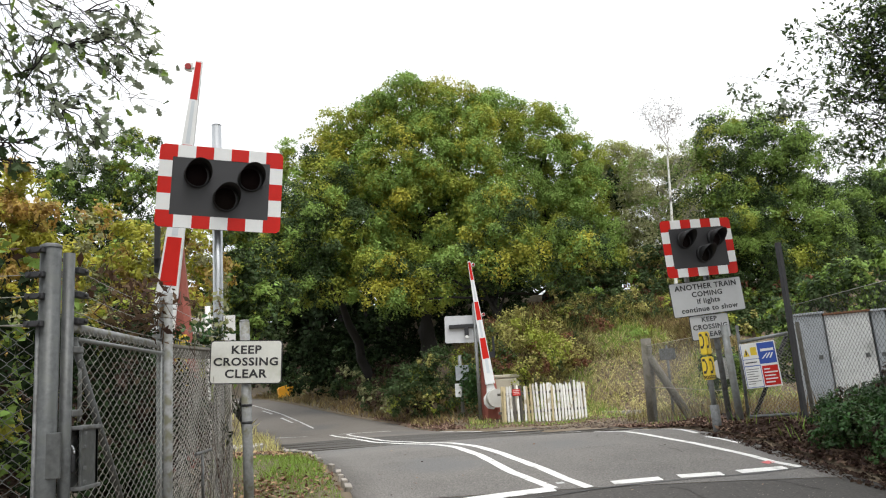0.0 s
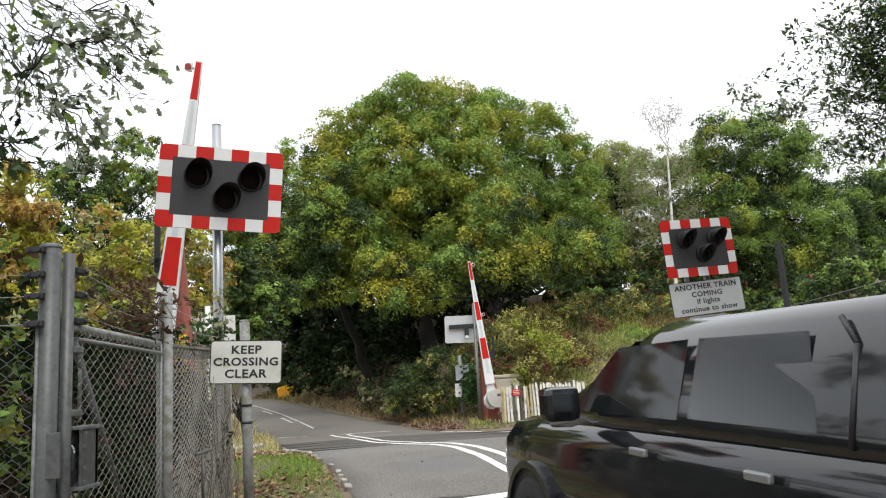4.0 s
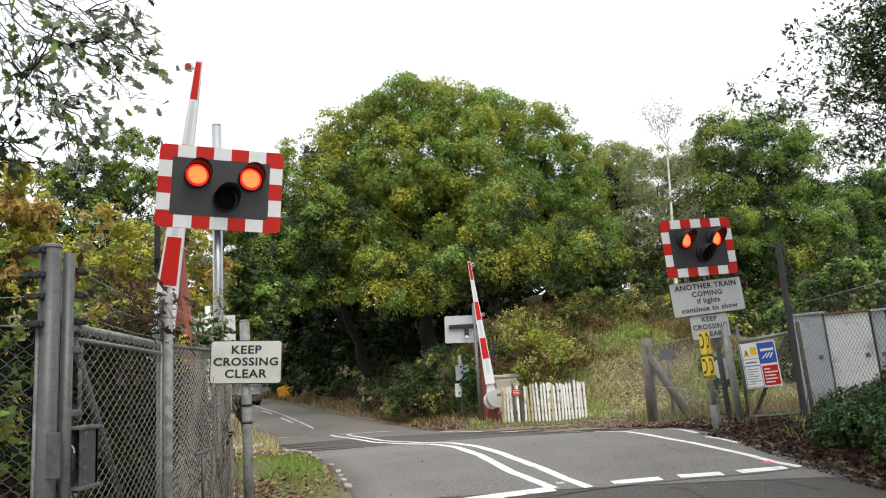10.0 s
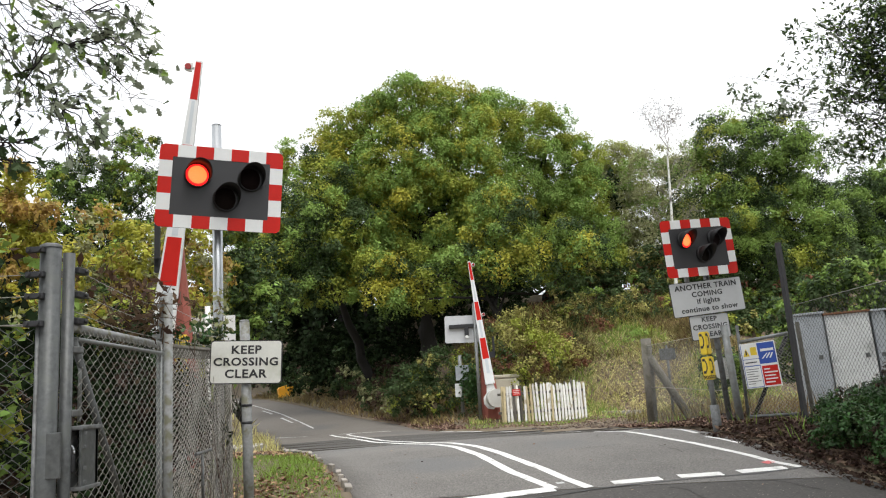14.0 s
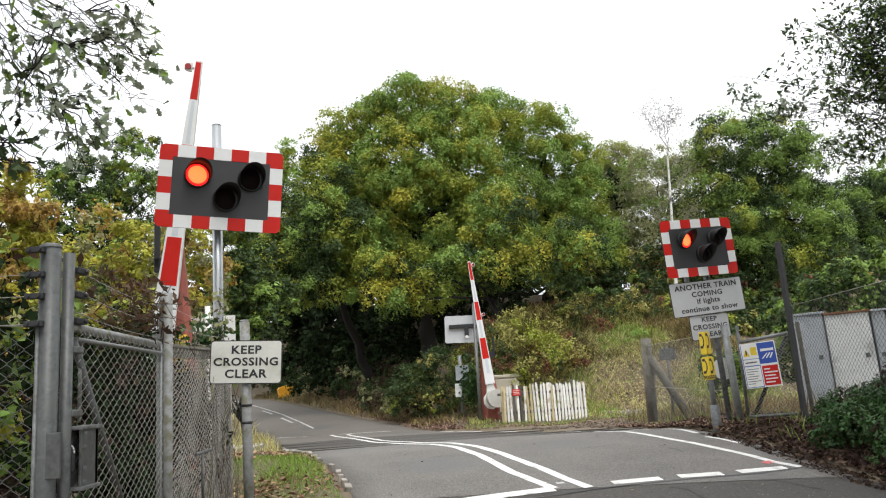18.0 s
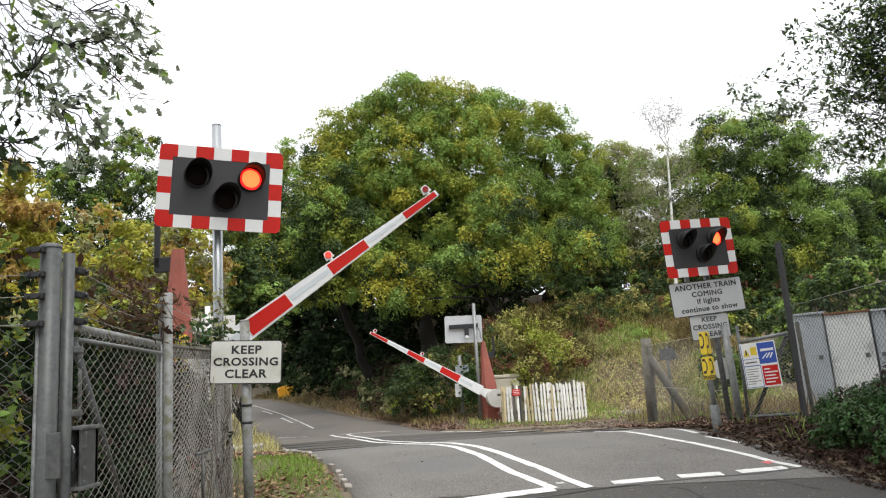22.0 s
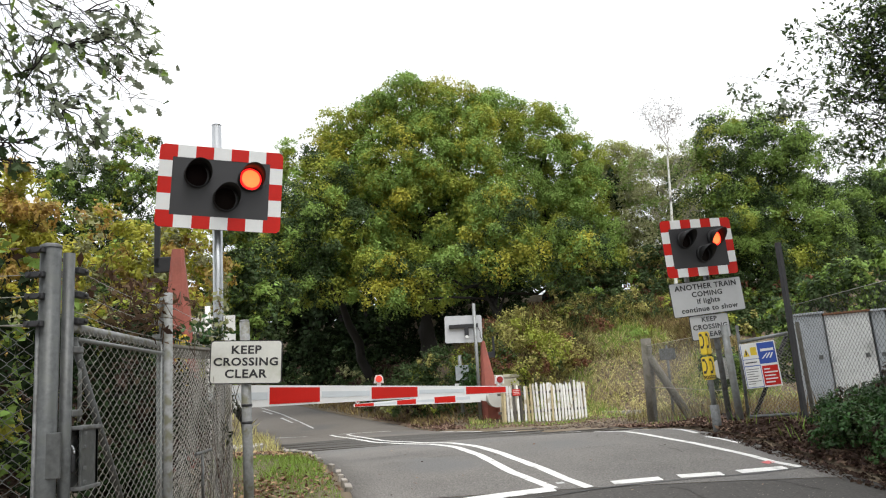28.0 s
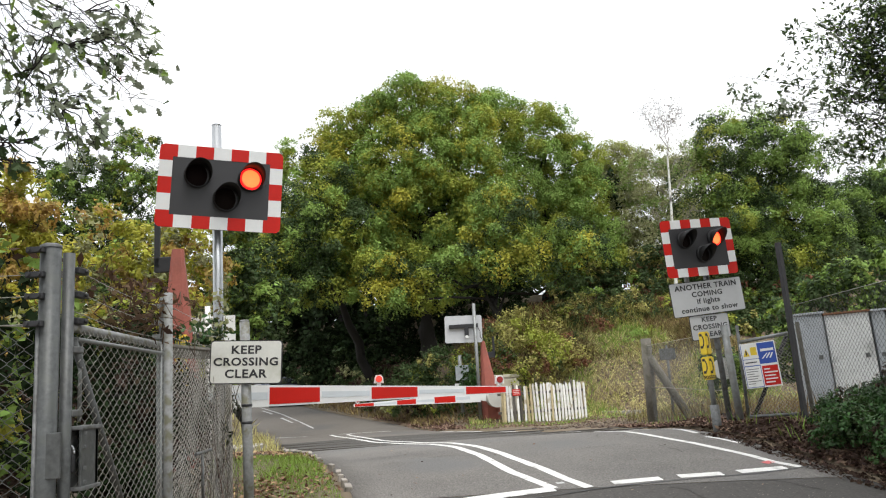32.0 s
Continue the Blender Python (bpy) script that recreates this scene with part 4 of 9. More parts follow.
leafy("ash_tree", "full green tree behind the equipment cabinet", "tree", (14.8, 34.5),
      [(13.4, 34.2, 11.3, 1.5), (15.8, 34.3, 11.3, 1.5), (12.5, 33.9, 9.5, 1.6), (14.8, 34.4, 9.0, 2.0), (16.8, 33.9, 10.1, 1.3), (16.2, 34.0, 7.8, 1.8), (13.1, 33.6, 6.6, 2.0), (15.3, 34.2, 5.8, 1.9),
       (17.0, 33.8, 6.1, 1.5), (12.2, 34.3, 7.8, 1.4)], (("leaf_green", 6), ("leaf_oak", 1.5), ("leaf_dark", 5)), trunk=0.35, seed=17)
leafy("ash_tree", "dark green tree at the wood's edge", "tree", (22.6, 40.5),
      [(21.1, 39.8, 8.7, 1.8), (23.2, 40.0, 9.6, 1.5), (25.1, 39.9, 10.0, 1.8), (21.9, 40.1, 6.6, 1.9), (23.7, 39.7, 6.1, 2.1), (19.7, 39.7, 5.4, 1.8), (22.4, 40.2, 4.1, 1.8)],
      (("leaf_dark", 5), ("leaf_green", 4)), trunk=0.3, seed=18)
leafy("pine_tree", "dark pine with gaps between its boughs", "tree", (-21.2, 46.6),
      [(-19.0, 46.2, 16.9, 1.4), (-22.4, 46.1, 15.3, 1.7), (-20.2, 46.4, 14.8, 1.7), (-23.3, 45.8, 13.6, 1.5), (-21.0, 46.3, 12.9, 1.9), (-18.3, 45.7, 14.0, 1.5), (-24.6, 46.3, 15.3, 1.2),
       (-21.5, 46.2, 10.5, 2.2), (-18.2, 46.0, 11.0, 1.8), (-24.6, 46.0, 11.5, 1.8), (-19.5, 46.0, 8.0, 2.2), (-23.0, 46.0, 8.0, 2.2)],
      (("leaf_dark", 5), ("leaf_green", 3), ("leaf_oak", 1)), trunk=0.35, seed=19, bark="bark_shaded", size=0.095, per_clump=62)
leafy("maple_tree", "small tree with orange and yellow autumn leaves", "tree", (-10.3, 17.6),
      [(-10.0, 17.0, 6.4, 0.6), (-9.3, 17.0, 5.6, 0.6), (-10.1, 17.2, 5.4, 0.8), (-9.4, 17.1, 4.7, 0.7), (-10.7, 17.1, 6.0, 0.8), (-9.6, 17.2, 3.7, 0.9), (-10.8, 17.2, 4.2, 1.0)],
      (("leaf_orange", 5), ("leaf_yellow", 3)), size=0.075, per_clump=60, clump=0.28, trunk=0.12, seed=20, per_area=0.6)
leafy("maple_tree", "thin tree with faded yellow-brown leaves", "tree", (-9.0, 21.5),
      [(-7.5, 22.2, 6.2, 0.6), (-7.8, 22.2, 5.5, 0.7), (-7.5, 22.2, 4.8, 0.6), (-8.1, 22.2, 6.4, 0.6), (-9.4, 20.8, 5.9, 0.9), (-8.7, 20.9, 5.4, 0.8), (-9.7, 20.8, 5.0, 0.9), (-8.5, 20.9, 4.4, 0.9), (-7.2, 20.9, 5.5, 0.7), (-7.0, 21.1, 4.4, 0.8), (-10.4, 20.9, 4.4, 0.8), (-9.0, 21.0, 3.2, 1.1),
       (-7.4, 21.0, 3.2, 1.0)], (("leaf_orange", 4), ("leaf_yellow", 4), ("leaf_pale", 3), ("leaf_oak", 2)), size=0.085, per_clump=50, clump=0.32, trunk=0.13, seed=21, per_area=0.5)
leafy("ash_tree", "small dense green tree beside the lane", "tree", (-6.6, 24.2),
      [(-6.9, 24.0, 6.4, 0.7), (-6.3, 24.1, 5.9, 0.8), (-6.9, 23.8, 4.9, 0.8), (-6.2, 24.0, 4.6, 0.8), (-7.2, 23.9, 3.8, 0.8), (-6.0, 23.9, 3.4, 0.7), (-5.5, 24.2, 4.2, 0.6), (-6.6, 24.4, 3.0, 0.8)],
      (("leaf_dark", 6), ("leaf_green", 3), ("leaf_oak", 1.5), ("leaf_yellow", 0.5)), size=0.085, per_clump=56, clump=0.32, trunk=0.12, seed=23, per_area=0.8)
leafy("ash_tree", "green tree far along the lane", "tree", (-13.6, 52.5),
      [(-11.5, 47.8, 9.5, 2.0), (-13.5, 48.0, 11.9, 1.8), (-11.2, 48.3, 12.9, 1.8), (-13.0, 48.4, 7.2, 2.0), (-9.6, 47.1, 16.0, 1.1), (-10.0, 47.8, 14.3, 1.5), (-14.5, 48.0, 5.5, 2.0), (-9.5, 47.5, 10.5, 1.8)],
      (("leaf_green", 4), ("leaf_oak", 4)), trunk=0.3, seed=22)
# leaf mix of the wood, its deep shade given by colour
WOOD = (("leaf_shaded", 6), ("leaf_dark", 2))
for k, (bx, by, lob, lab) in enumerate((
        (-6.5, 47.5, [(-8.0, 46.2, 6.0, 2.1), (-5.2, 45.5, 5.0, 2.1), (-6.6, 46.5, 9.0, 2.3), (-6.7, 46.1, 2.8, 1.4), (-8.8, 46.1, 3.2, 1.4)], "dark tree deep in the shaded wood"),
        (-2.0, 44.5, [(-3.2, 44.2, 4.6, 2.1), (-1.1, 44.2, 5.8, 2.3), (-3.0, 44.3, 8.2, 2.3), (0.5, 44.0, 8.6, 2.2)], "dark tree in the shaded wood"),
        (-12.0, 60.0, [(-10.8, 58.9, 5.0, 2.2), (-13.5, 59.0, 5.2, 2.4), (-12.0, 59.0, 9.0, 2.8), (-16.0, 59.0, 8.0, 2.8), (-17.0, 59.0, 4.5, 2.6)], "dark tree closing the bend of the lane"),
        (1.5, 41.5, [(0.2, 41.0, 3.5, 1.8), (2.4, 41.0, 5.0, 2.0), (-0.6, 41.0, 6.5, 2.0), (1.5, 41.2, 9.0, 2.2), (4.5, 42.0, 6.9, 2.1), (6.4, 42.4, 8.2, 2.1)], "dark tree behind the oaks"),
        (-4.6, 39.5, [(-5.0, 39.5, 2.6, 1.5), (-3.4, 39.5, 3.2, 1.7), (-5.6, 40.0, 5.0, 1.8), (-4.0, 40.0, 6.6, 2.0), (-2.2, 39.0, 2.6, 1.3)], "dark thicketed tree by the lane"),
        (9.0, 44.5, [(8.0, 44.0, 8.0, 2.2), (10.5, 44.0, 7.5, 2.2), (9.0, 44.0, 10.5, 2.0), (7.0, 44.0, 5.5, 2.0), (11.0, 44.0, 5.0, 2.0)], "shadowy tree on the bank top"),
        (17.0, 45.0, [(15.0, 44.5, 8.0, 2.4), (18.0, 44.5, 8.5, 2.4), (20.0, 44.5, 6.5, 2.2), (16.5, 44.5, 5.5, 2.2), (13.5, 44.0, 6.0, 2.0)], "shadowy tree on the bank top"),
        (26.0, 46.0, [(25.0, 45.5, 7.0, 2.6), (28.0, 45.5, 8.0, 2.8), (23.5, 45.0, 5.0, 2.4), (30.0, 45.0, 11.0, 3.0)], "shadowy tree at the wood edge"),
        # added crowns over the wood, to keep skylight out of it
        (-3.0, 38.0, [(-5.5, 37.5, 9.5, 1.9), (-2.5, 37.5, 9.0, 2.0), (0.5, 37.5, 9.5, 2.0), (-4.0, 41.0, 10.5, 2.2), (-0.5, 41.0, 11.0, 2.2), (-7.0, 41.5, 9.5, 2.2)], "tall tree added to close the canopy and shade the wood"),
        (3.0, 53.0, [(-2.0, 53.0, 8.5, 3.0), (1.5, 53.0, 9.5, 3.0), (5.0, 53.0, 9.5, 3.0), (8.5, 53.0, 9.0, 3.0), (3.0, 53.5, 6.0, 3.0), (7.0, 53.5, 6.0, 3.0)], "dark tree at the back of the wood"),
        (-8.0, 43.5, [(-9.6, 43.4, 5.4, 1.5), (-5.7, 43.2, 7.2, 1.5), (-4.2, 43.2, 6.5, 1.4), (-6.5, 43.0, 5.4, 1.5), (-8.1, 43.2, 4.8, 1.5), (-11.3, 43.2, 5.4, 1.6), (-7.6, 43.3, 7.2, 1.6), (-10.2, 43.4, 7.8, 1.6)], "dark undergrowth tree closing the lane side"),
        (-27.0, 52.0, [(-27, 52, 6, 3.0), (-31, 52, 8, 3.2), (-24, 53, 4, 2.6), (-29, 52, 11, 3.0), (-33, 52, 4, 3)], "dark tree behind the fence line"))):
    leafy("wood_tree", lab, "tree", (bx, by), lob, WOOD, size=0.2, per_clump=38, clump=0.75, trunk=0.3, bark="bark_shaded", seed=30 + k, group="trees of the shaded wood")
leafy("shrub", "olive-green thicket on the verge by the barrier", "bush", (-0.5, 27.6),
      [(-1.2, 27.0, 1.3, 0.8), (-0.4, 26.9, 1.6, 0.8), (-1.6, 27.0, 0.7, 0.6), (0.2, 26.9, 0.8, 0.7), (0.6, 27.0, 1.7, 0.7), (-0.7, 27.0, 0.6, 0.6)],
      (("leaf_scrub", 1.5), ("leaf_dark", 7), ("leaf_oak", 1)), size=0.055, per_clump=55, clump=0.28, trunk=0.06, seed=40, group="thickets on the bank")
leafy("shrub", "yellow-green thicket behind the picket fence", "bush", (2.5, 27.0),
      [(1.7, 26.9, 2.7, 0.6), (2.3, 27.2, 3.1, 0.55), (2.9, 27.0, 2.9, 0.5), (1.5, 26.7, 2.0, 0.6), (2.4, 26.5, 2.2, 0.6), (3.1, 26.6, 2.1, 0.5), (3.7, 26.9, 2.2, 0.5), (3.6, 27.6, 2.7, 0.5), (2.0, 26.5, 1.5, 0.5), (2.8, 26.3, 1.5, 0.5), (4.4, 27.5, 2.4, 0.45)],
      (("leaf_scrub", 6), ("leaf_oak", 2), ("leaf_russet", 0.7), ("leaf_dark", 1)), size=0.05, per_clump=70, clump=0.3, trunk=0.06, seed=41, group="thickets on the bank")
leafy("shrub", "scrubby green and russet thicket on the slope", "bush", (7.0, 32.0),
      [(5.0, 31.2, 3.3, 0.6), (6.2, 31.4, 3.4, 0.6), (7.1, 31.6, 3.2, 0.7), (8.2, 31.2, 3.1, 0.8), (8.9, 31.2, 3.5, 0.8), (7.6, 31.4, 3.8, 0.7), (6.6, 31.8, 2.7, 0.7), (7.9, 31.8, 2.5, 0.7), (5.6, 31.6, 2.5, 0.6)],
      (("leaf_scrub", 3), ("leaf_dark", 4), ("leaf_oak", 1), ("leaf_russet", 1)), size=0.055, per_clump=70, clump=0.3, trunk=0.06, seed=42, group="thickets on the bank")
leafy("shrub", "green scrub behind the cabinets and fence", "bush", (8.4, 16.8),
      [(6.8, 16.0, 2.2, 0.4), (7.7, 16.1, 2.5, 0.5), (8.5, 16.0, 2.7, 0.6), (9.3, 16.1, 2.9, 0.6), (7.6, 16.2, 1.5, 0.7), (9.0, 16.2, 1.7, 0.8), (6.0, 16.4, 1.0, 0.5)],
      (("leaf_dark", 4), ("leaf_green", 4)), size=0.06, per_clump=60, clump=0.22, trunk=0.05, seed=43, group="thickets on the bank")


def bare_birch():
    """White trunk forking near the top, thin upswept twigs, nearly bare."""
    base = at_ground(9.85, 32.4)
    g = group_of("bare_birch", Matrix.Translation(base), "slender white-barked birch, forked and nearly bare, on the bank", "tree")
    rng = np.random.default_rng(77)

    def up(x, z, y=0.0):
        return Vector((x - base.x, y, z - base.z))

    line = [Vector((0, 0, -0.3)), up(10.0, 6.57), up(10.10, 8.3), up(10.15, 9.35), up(10.22, 11.0)]
    bm = empty_bm()
    for a, b, r0, r1 in zip(line, line[1:], (0.085, 0.068, 0.055, 0.047), (0.068, 0.055, 0.047, 0.03)):
        tube(bm, a, b, r0, r1, 10, False)
    part("trunk", bm, M["birch_bark"], g, "white peeling bark")
    # the upper leaders, then lower boughs arching out to both sides
    leaders = [(up(10.22, 10.9), up(10.65, 13.2, 0.1), 0.026), (up(10.20, 10.7), up(9.62, 13.3, -0.2), 0.024), (up(9.95, 11.6, -0.1), up(9.2, 12.8, -0.3), 0.014),
               (up(10.3, 11.3), up(10.15, 13.1, 0.3), 0.018), (up(10.45, 12.0), up(11.0, 12.9, 0.2), 0.012), (up(10.02, 7.1), up(10.95, 8.3, -0.3), 0.020), (up(10.03, 7.0), up(9.2, 8.2, -0.3), 0.018),
               (up(10.1, 8.6), up(9.0, 10.0, -0.2), 0.016), (up(10.12, 8.9), up(11.2, 10.2, 0.1), 0.016), (up(10.15, 9.6), up(9.3, 11.1, 0.3), 0.014), (up(10.18, 10.0), up(11.1, 11.3, 0.2), 0.014)]
    for root, tip, r in leaders:
        bm = empty_bm()
        limbs(bm, root, tip, r, 0.005, rng, 6, 0.05, 6)
        bough = part("bough", bm, M["birch_twig"], g)
        way = (tip - root).normalized()
        for j in range(20):
            f = root.lerp(tip, float(rng.uniform(0.3, 1.08)))
            d = (way * 0.55 + Vector(rng.normal(size=3)) * 0.55).normalized() * float(rng.uniform(0.25, 0.6))
            bm = empty_bm()
            limbs(bm, f, f + d, 0.009, 0.005, rng, 4, 0.10, 4)
            part("twig", bm, M["birch_twig"], bough)
    # the few leaves left: sparse above, a dull haze on the lower boughs
    n = 1500
    k = rng.integers(0, 5, n)
    root, tip = np.array([tuple(q[0]) for q in leaders]), np.array([tuple(q[1]) for q in leaders])
    f = rng.uniform(0.3, 1.12, (n, 1))
    leaf_cloud("foliage", root[k] * (1 - f) + tip[k] * f + rng.normal(0, 0.24, (n, 3)), rng.normal(size=(n, 3)), 0.036 * rng.uniform(0.6, 1.3, n), M["birch_twig"], g, 0.55, 5, 3)
    n = 4200
    k = rng.integers(5, len(leaders), n)
    f = rng.uniform(0.35, 1.15, (n, 1))
    leaf_cloud("foliage", root[k] * (1 - f) + tip[k] * f + rng.normal(0, 0.30, (n, 3)) - (0, 0, 0.1), rng.normal(size=(n, 3)), 0.04 * rng.uniform(0.6, 1.3, n), M["leaf_pale"], g, 0.5, 6, 3)


bare_birch()


def twig_tree(name, label, root, tips, mats, size, per_tip, spread, seed, bark="bark_shaded", r0=0.03, reach=0.7):
    """An overhanging bough: stems from a root out to tips, each hung with sprays of leaves."""
    rng = np.random.default_rng(seed)
    g = group_of(name, Matrix.Translation(Vector(root)), label, "tree")
    pos, nr = [], []
    for tx, ty, tz in tips:
        tip = Vector((tx, ty, tz)) - Vector(root)
        bm = empty_bm()
        limbs(bm, (0, 0, 0), tip, r0, r0 * 0.15, rng, 6, 0.05, 6)
        for k in range(6):
            f = tip * float(rng.uniform(reach, 1.0))
            d = rng.normal(size=3) * spread * 0.8
            e = f + Vector((float(d[0]), float(d[1]), float(d[2]) * 0.7))
            limbs(bm, f, e, r0 * 0.18, r0 * 0.06, rng, 3, 0.06, 4)
            for j in range(per_tip // 6):
                q = f.lerp(e, float(rng.uniform(0.2, 1.1)))
                o = rng.normal(size=3) * size * 0.9
                pos.append((q.x + o[0], q.y + o[1], q.z + o[2]))
                nr.append(rng.normal(size=3) * 0.6 + np.array([0.1, -0.5, 0.5]))
        part("bough", bm, M[bark], g)
    pos, nr = np.array(pos), np.array(nr)
    pick = rng.random(len(pos))
    lo = 0.0
    tot = sum(m[1] for m in mats)
    for k, (mt, share) in enumerate(mats):
        sel = (pick >= lo) & (pick < lo + share / tot)
        lo += share / tot
        leaf_cloud("foliage", pos[sel], nr[sel], size * rng.uniform(0.7, 1.25, int(sel.sum())), M[mt], g, 0.42, seed * 10 + k)
    return g


LOBED = ((0.0, 0.03), (0.12, 0.12), (0.22, 0.27), (0.31, 0.15), (0.43, 0.20), (0.55, 0.36), (0.63, 0.18), (0.73, 0.19), (0.82, 0.25), (0.89, 0.09))


def lobed_leaves(name, pos, along, nrm, size, material, parent):
    """Leaves with pointed lobes, folded a little along the midrib, hanging from pos in the direction along."""
    outline = [(a, b) for a, b in LOBED] + [(1.0, 0.0)] + [(a, -b) for a, b in LOBED[::-1]]
    t = along / np.linalg.norm(along, axis=1, keepdims=True)
    n = nrm - t * (nrm * t).sum(1, keepdims=True)
    n /= np.maximum(np.linalg.norm(n, axis=1, keepdims=True), 1e-6)
    b = np.cross(n, t)
    k = len(outline)
    s = np.asarray(size).reshape(-1, 1)
    v = np.stack([pos + s * (t * a + b * w + n * (0.35 * abs(w) - 0.18 * a * a)) for a, w in outline], 1).reshape(-1, 3)
    half = k // 2
    faces = []
    for i in range(len(pos)):
        faces += [tuple(i * k + q for q in range(half + 1)) + (), tuple(i * k + q for q in range(half, k)) + (i * k,)]
    return sheet(name, v.tolist(), faces, material, parent, smooth=False)


def oak_boughs(name, label, root, ends, mats, size, per_twig, seed):
    """Drooping boughs with side twigs, each ending in a fan of lobed leaves."""
    rng = np.random.default_rng(seed)
    g = group_of(name, Matrix.Translation(Vector(root)), label, "tree")
    pos, way = [], []
    for e in ends:
        fork, e = e if len(e) == 2 else (root, e)
        start, tip = Vector(fork) - Vector(root), Vector(e) - Vector(root)
        bend = start.lerp(tip, 0.55) + Vector((0, 0, 0.22 + 0.1 * float(rng.random()))) * (size / 0.105) * min(1.0, (tip - start).length)
        bm = empty_bm()
        limbs(bm, start, bend, 0.006, 0.005, rng, 5, 0.035, 6)
        limbs(bm, bend, tip, 0.005, 0.0025, rng, 5, 0.05, 6)
        for k in range(8):
            f = bend.lerp(tip, float(rng.uniform(0.25, 1.05)))
            d = Vector((float(rng.normal(0.05, 0.13)), float(rng.normal(0, 0.10)), float(rng.normal(-0.06, 0.11)))) * (size / 0.105)
            limbs(bm, f, f + d, 0.003, 0.0015, rng, 3, 0.07, 4)
            for j in range(per_twig):
                q = f + d * float(rng.uniform(0.45, 1.0))
                pos.append(q)
                way.append(Vector((d.x, d.y, d.z)).normalized() * 0.7 + Vector((float(rng.normal(0.1, 0.6)), float(rng.normal(0, 0.6)), float(rng.normal(-0.45, 0.5)))))
        part("bough", bm, M["bark_shaded"], g)
    pos, way = np.array([tuple(p) for p in pos]), np.array([tuple(p) for p in way])
    nr = rng.normal(size=pos.shape) + (0, -0.3, 0.5)
    pick = rng.random(len(pos)) * sum(m[1] for m in mats)
    lo = 0.0
    for mt, share in mats:
        sel = (pick >= lo) & (pick < lo + share)
        lo += share
        lobed_leaves("foliage", pos[sel], way[sel], nr[sel], size * rng.uniform(0.65, 1.2, int(sel.sum())), M[mt], g)
    return g


def bough_points(lobes, seed, k):
    rng = np.random.default_rng(seed)
    out = []
    for x, y, z, r in lobes:
        for _ in range(k):
            d = rng.normal(size=3) * r * 0.6
            out.append((x + d[0], y + d[1], z + d[2]))
    return out


oak_boughs("overhanging_oak", "oak boughs with lobed green leaves hanging over the verge", (-4.0, 5.3, 4.75),
           bough_points([(-3.2, 5.5, 4.4, 0.2), (-2.85, 5.5, 4.4, 0.2), (-2.5, 5.5, 4.4, 0.16), (-2.3, 5.5, 4.3, 0.1), (-3.1, 5.5, 4.05, 0.18), (-2.75, 5.5, 4.1, 0.18), (-2.4, 5.5, 4.1, 0.12), (-2.25, 5.5, 4.15, 0.06), (-2.6, 5.5, 3.78, 0.1),
                         (-3.2, 5.5, 3.8, 0.1), (-2.85, 5.5, 3.6, 0.08), (-2.45, 5.5, 3.85, 0.06), (-2.75, 5.5, 3.8, 0.1), (-2.68, 5.5, 3.5, 0.06), (-2.95, 5.5, 4.2, 0.15), (-2.25, 5.5, 4.05, 0.05), (-2.6, 5.5, 4.3, 0.1), (-3.2, 5.5, 4.2, 0.15), (-2.8, 5.5, 3.45, 0.06)], 3, 1), (("leaf_hazed", 6), ("leaf_green", 1), ("leaf_dark", 0.4)), 0.1, 1, 51)
oak_boughs("overhanging_oak", "forking oak spray, lobed leaves greyed by painted haze, drooping by the barrier", (-3.52, 5.3, 4.83),
           [((-3.52, 5.3, 4.83), (-3.03, 5.4, 4.01)), ((-3.03, 5.4, 4.01), (-2.86, 5.5, 3.72)), ((-3.03, 5.4, 4.01), (-2.77, 5.4, 4.18)), ((-3.52, 5.3, 4.83), (-2.7, 5.5, 4.5)),
            ((-2.7, 5.5, 4.5), (-2.36, 5.5, 4.39)), ((-2.7, 5.5, 4.5), (-2.26, 5.5, 4.49)), ((-2.7, 5.5, 4.5), (-2.24, 5.5, 4.28)), ((-2.7, 5.5, 4.5), (-2.61, 5.5, 4.4)),
            ((-2.77, 5.4, 4.18), (-2.32, 5.5, 4.14)), ((-2.77, 5.4, 4.18), (-2.22, 5.5, 4.06)), ((-2.77, 5.4, 4.18), (-2.36, 5.5, 4.03)), ((-2.77, 5.4, 4.18), (-2.54, 5.5, 4.18)),
            ((-2.77, 5.4, 4.18), (-2.4, 5.5, 3.87)), ((-2.77, 5.4, 4.18), (-2.33, 5.5, 3.73)), ((-2.77, 5.4, 4.18), (-2.73, 5.5, 4.03)), ((-2.86, 5.5, 3.72), (-2.79, 5.5, 3.49)),
            ((-2.86, 5.5, 3.72), (-2.55, 5.5, 3.63)), ((-2.86, 5.5, 3.72), (-2.8, 5.5, 3.33)), ((-2.86, 5.5, 3.72), (-2.61, 5.5, 3.41)), ((-2.86, 5.5, 3.72), (-2.67, 5.5, 3.25)),
            ((-2.86, 5.5, 3.72), (-2.5, 5.5, 3.44)), ((-2.86, 5.5, 3.72), (-2.73, 5.5, 3.8)), ((-3.03, 5.4, 4.01), (-2.96, 5.5, 4.33)), ((-3.03, 5.4, 4.01), (-3.25, 5.5, 3.84)),
            ((-3.03, 5.4, 4.01), (-3.21, 5.5, 3.72)), ((-3.03, 5.4, 4.01), (-2.95, 5.5, 3.86)), ((-3.03, 5.4, 4.01), (-3.09, 5.5, 4.29)), ((-3.03, 5.4, 4.01), (-2.83, 5.5, 4.42))],
           (("leaf_hazed", 5), ("leaf_dark", 1.5), ("leaf_green", 0.5)), 0.10, 1, 59)
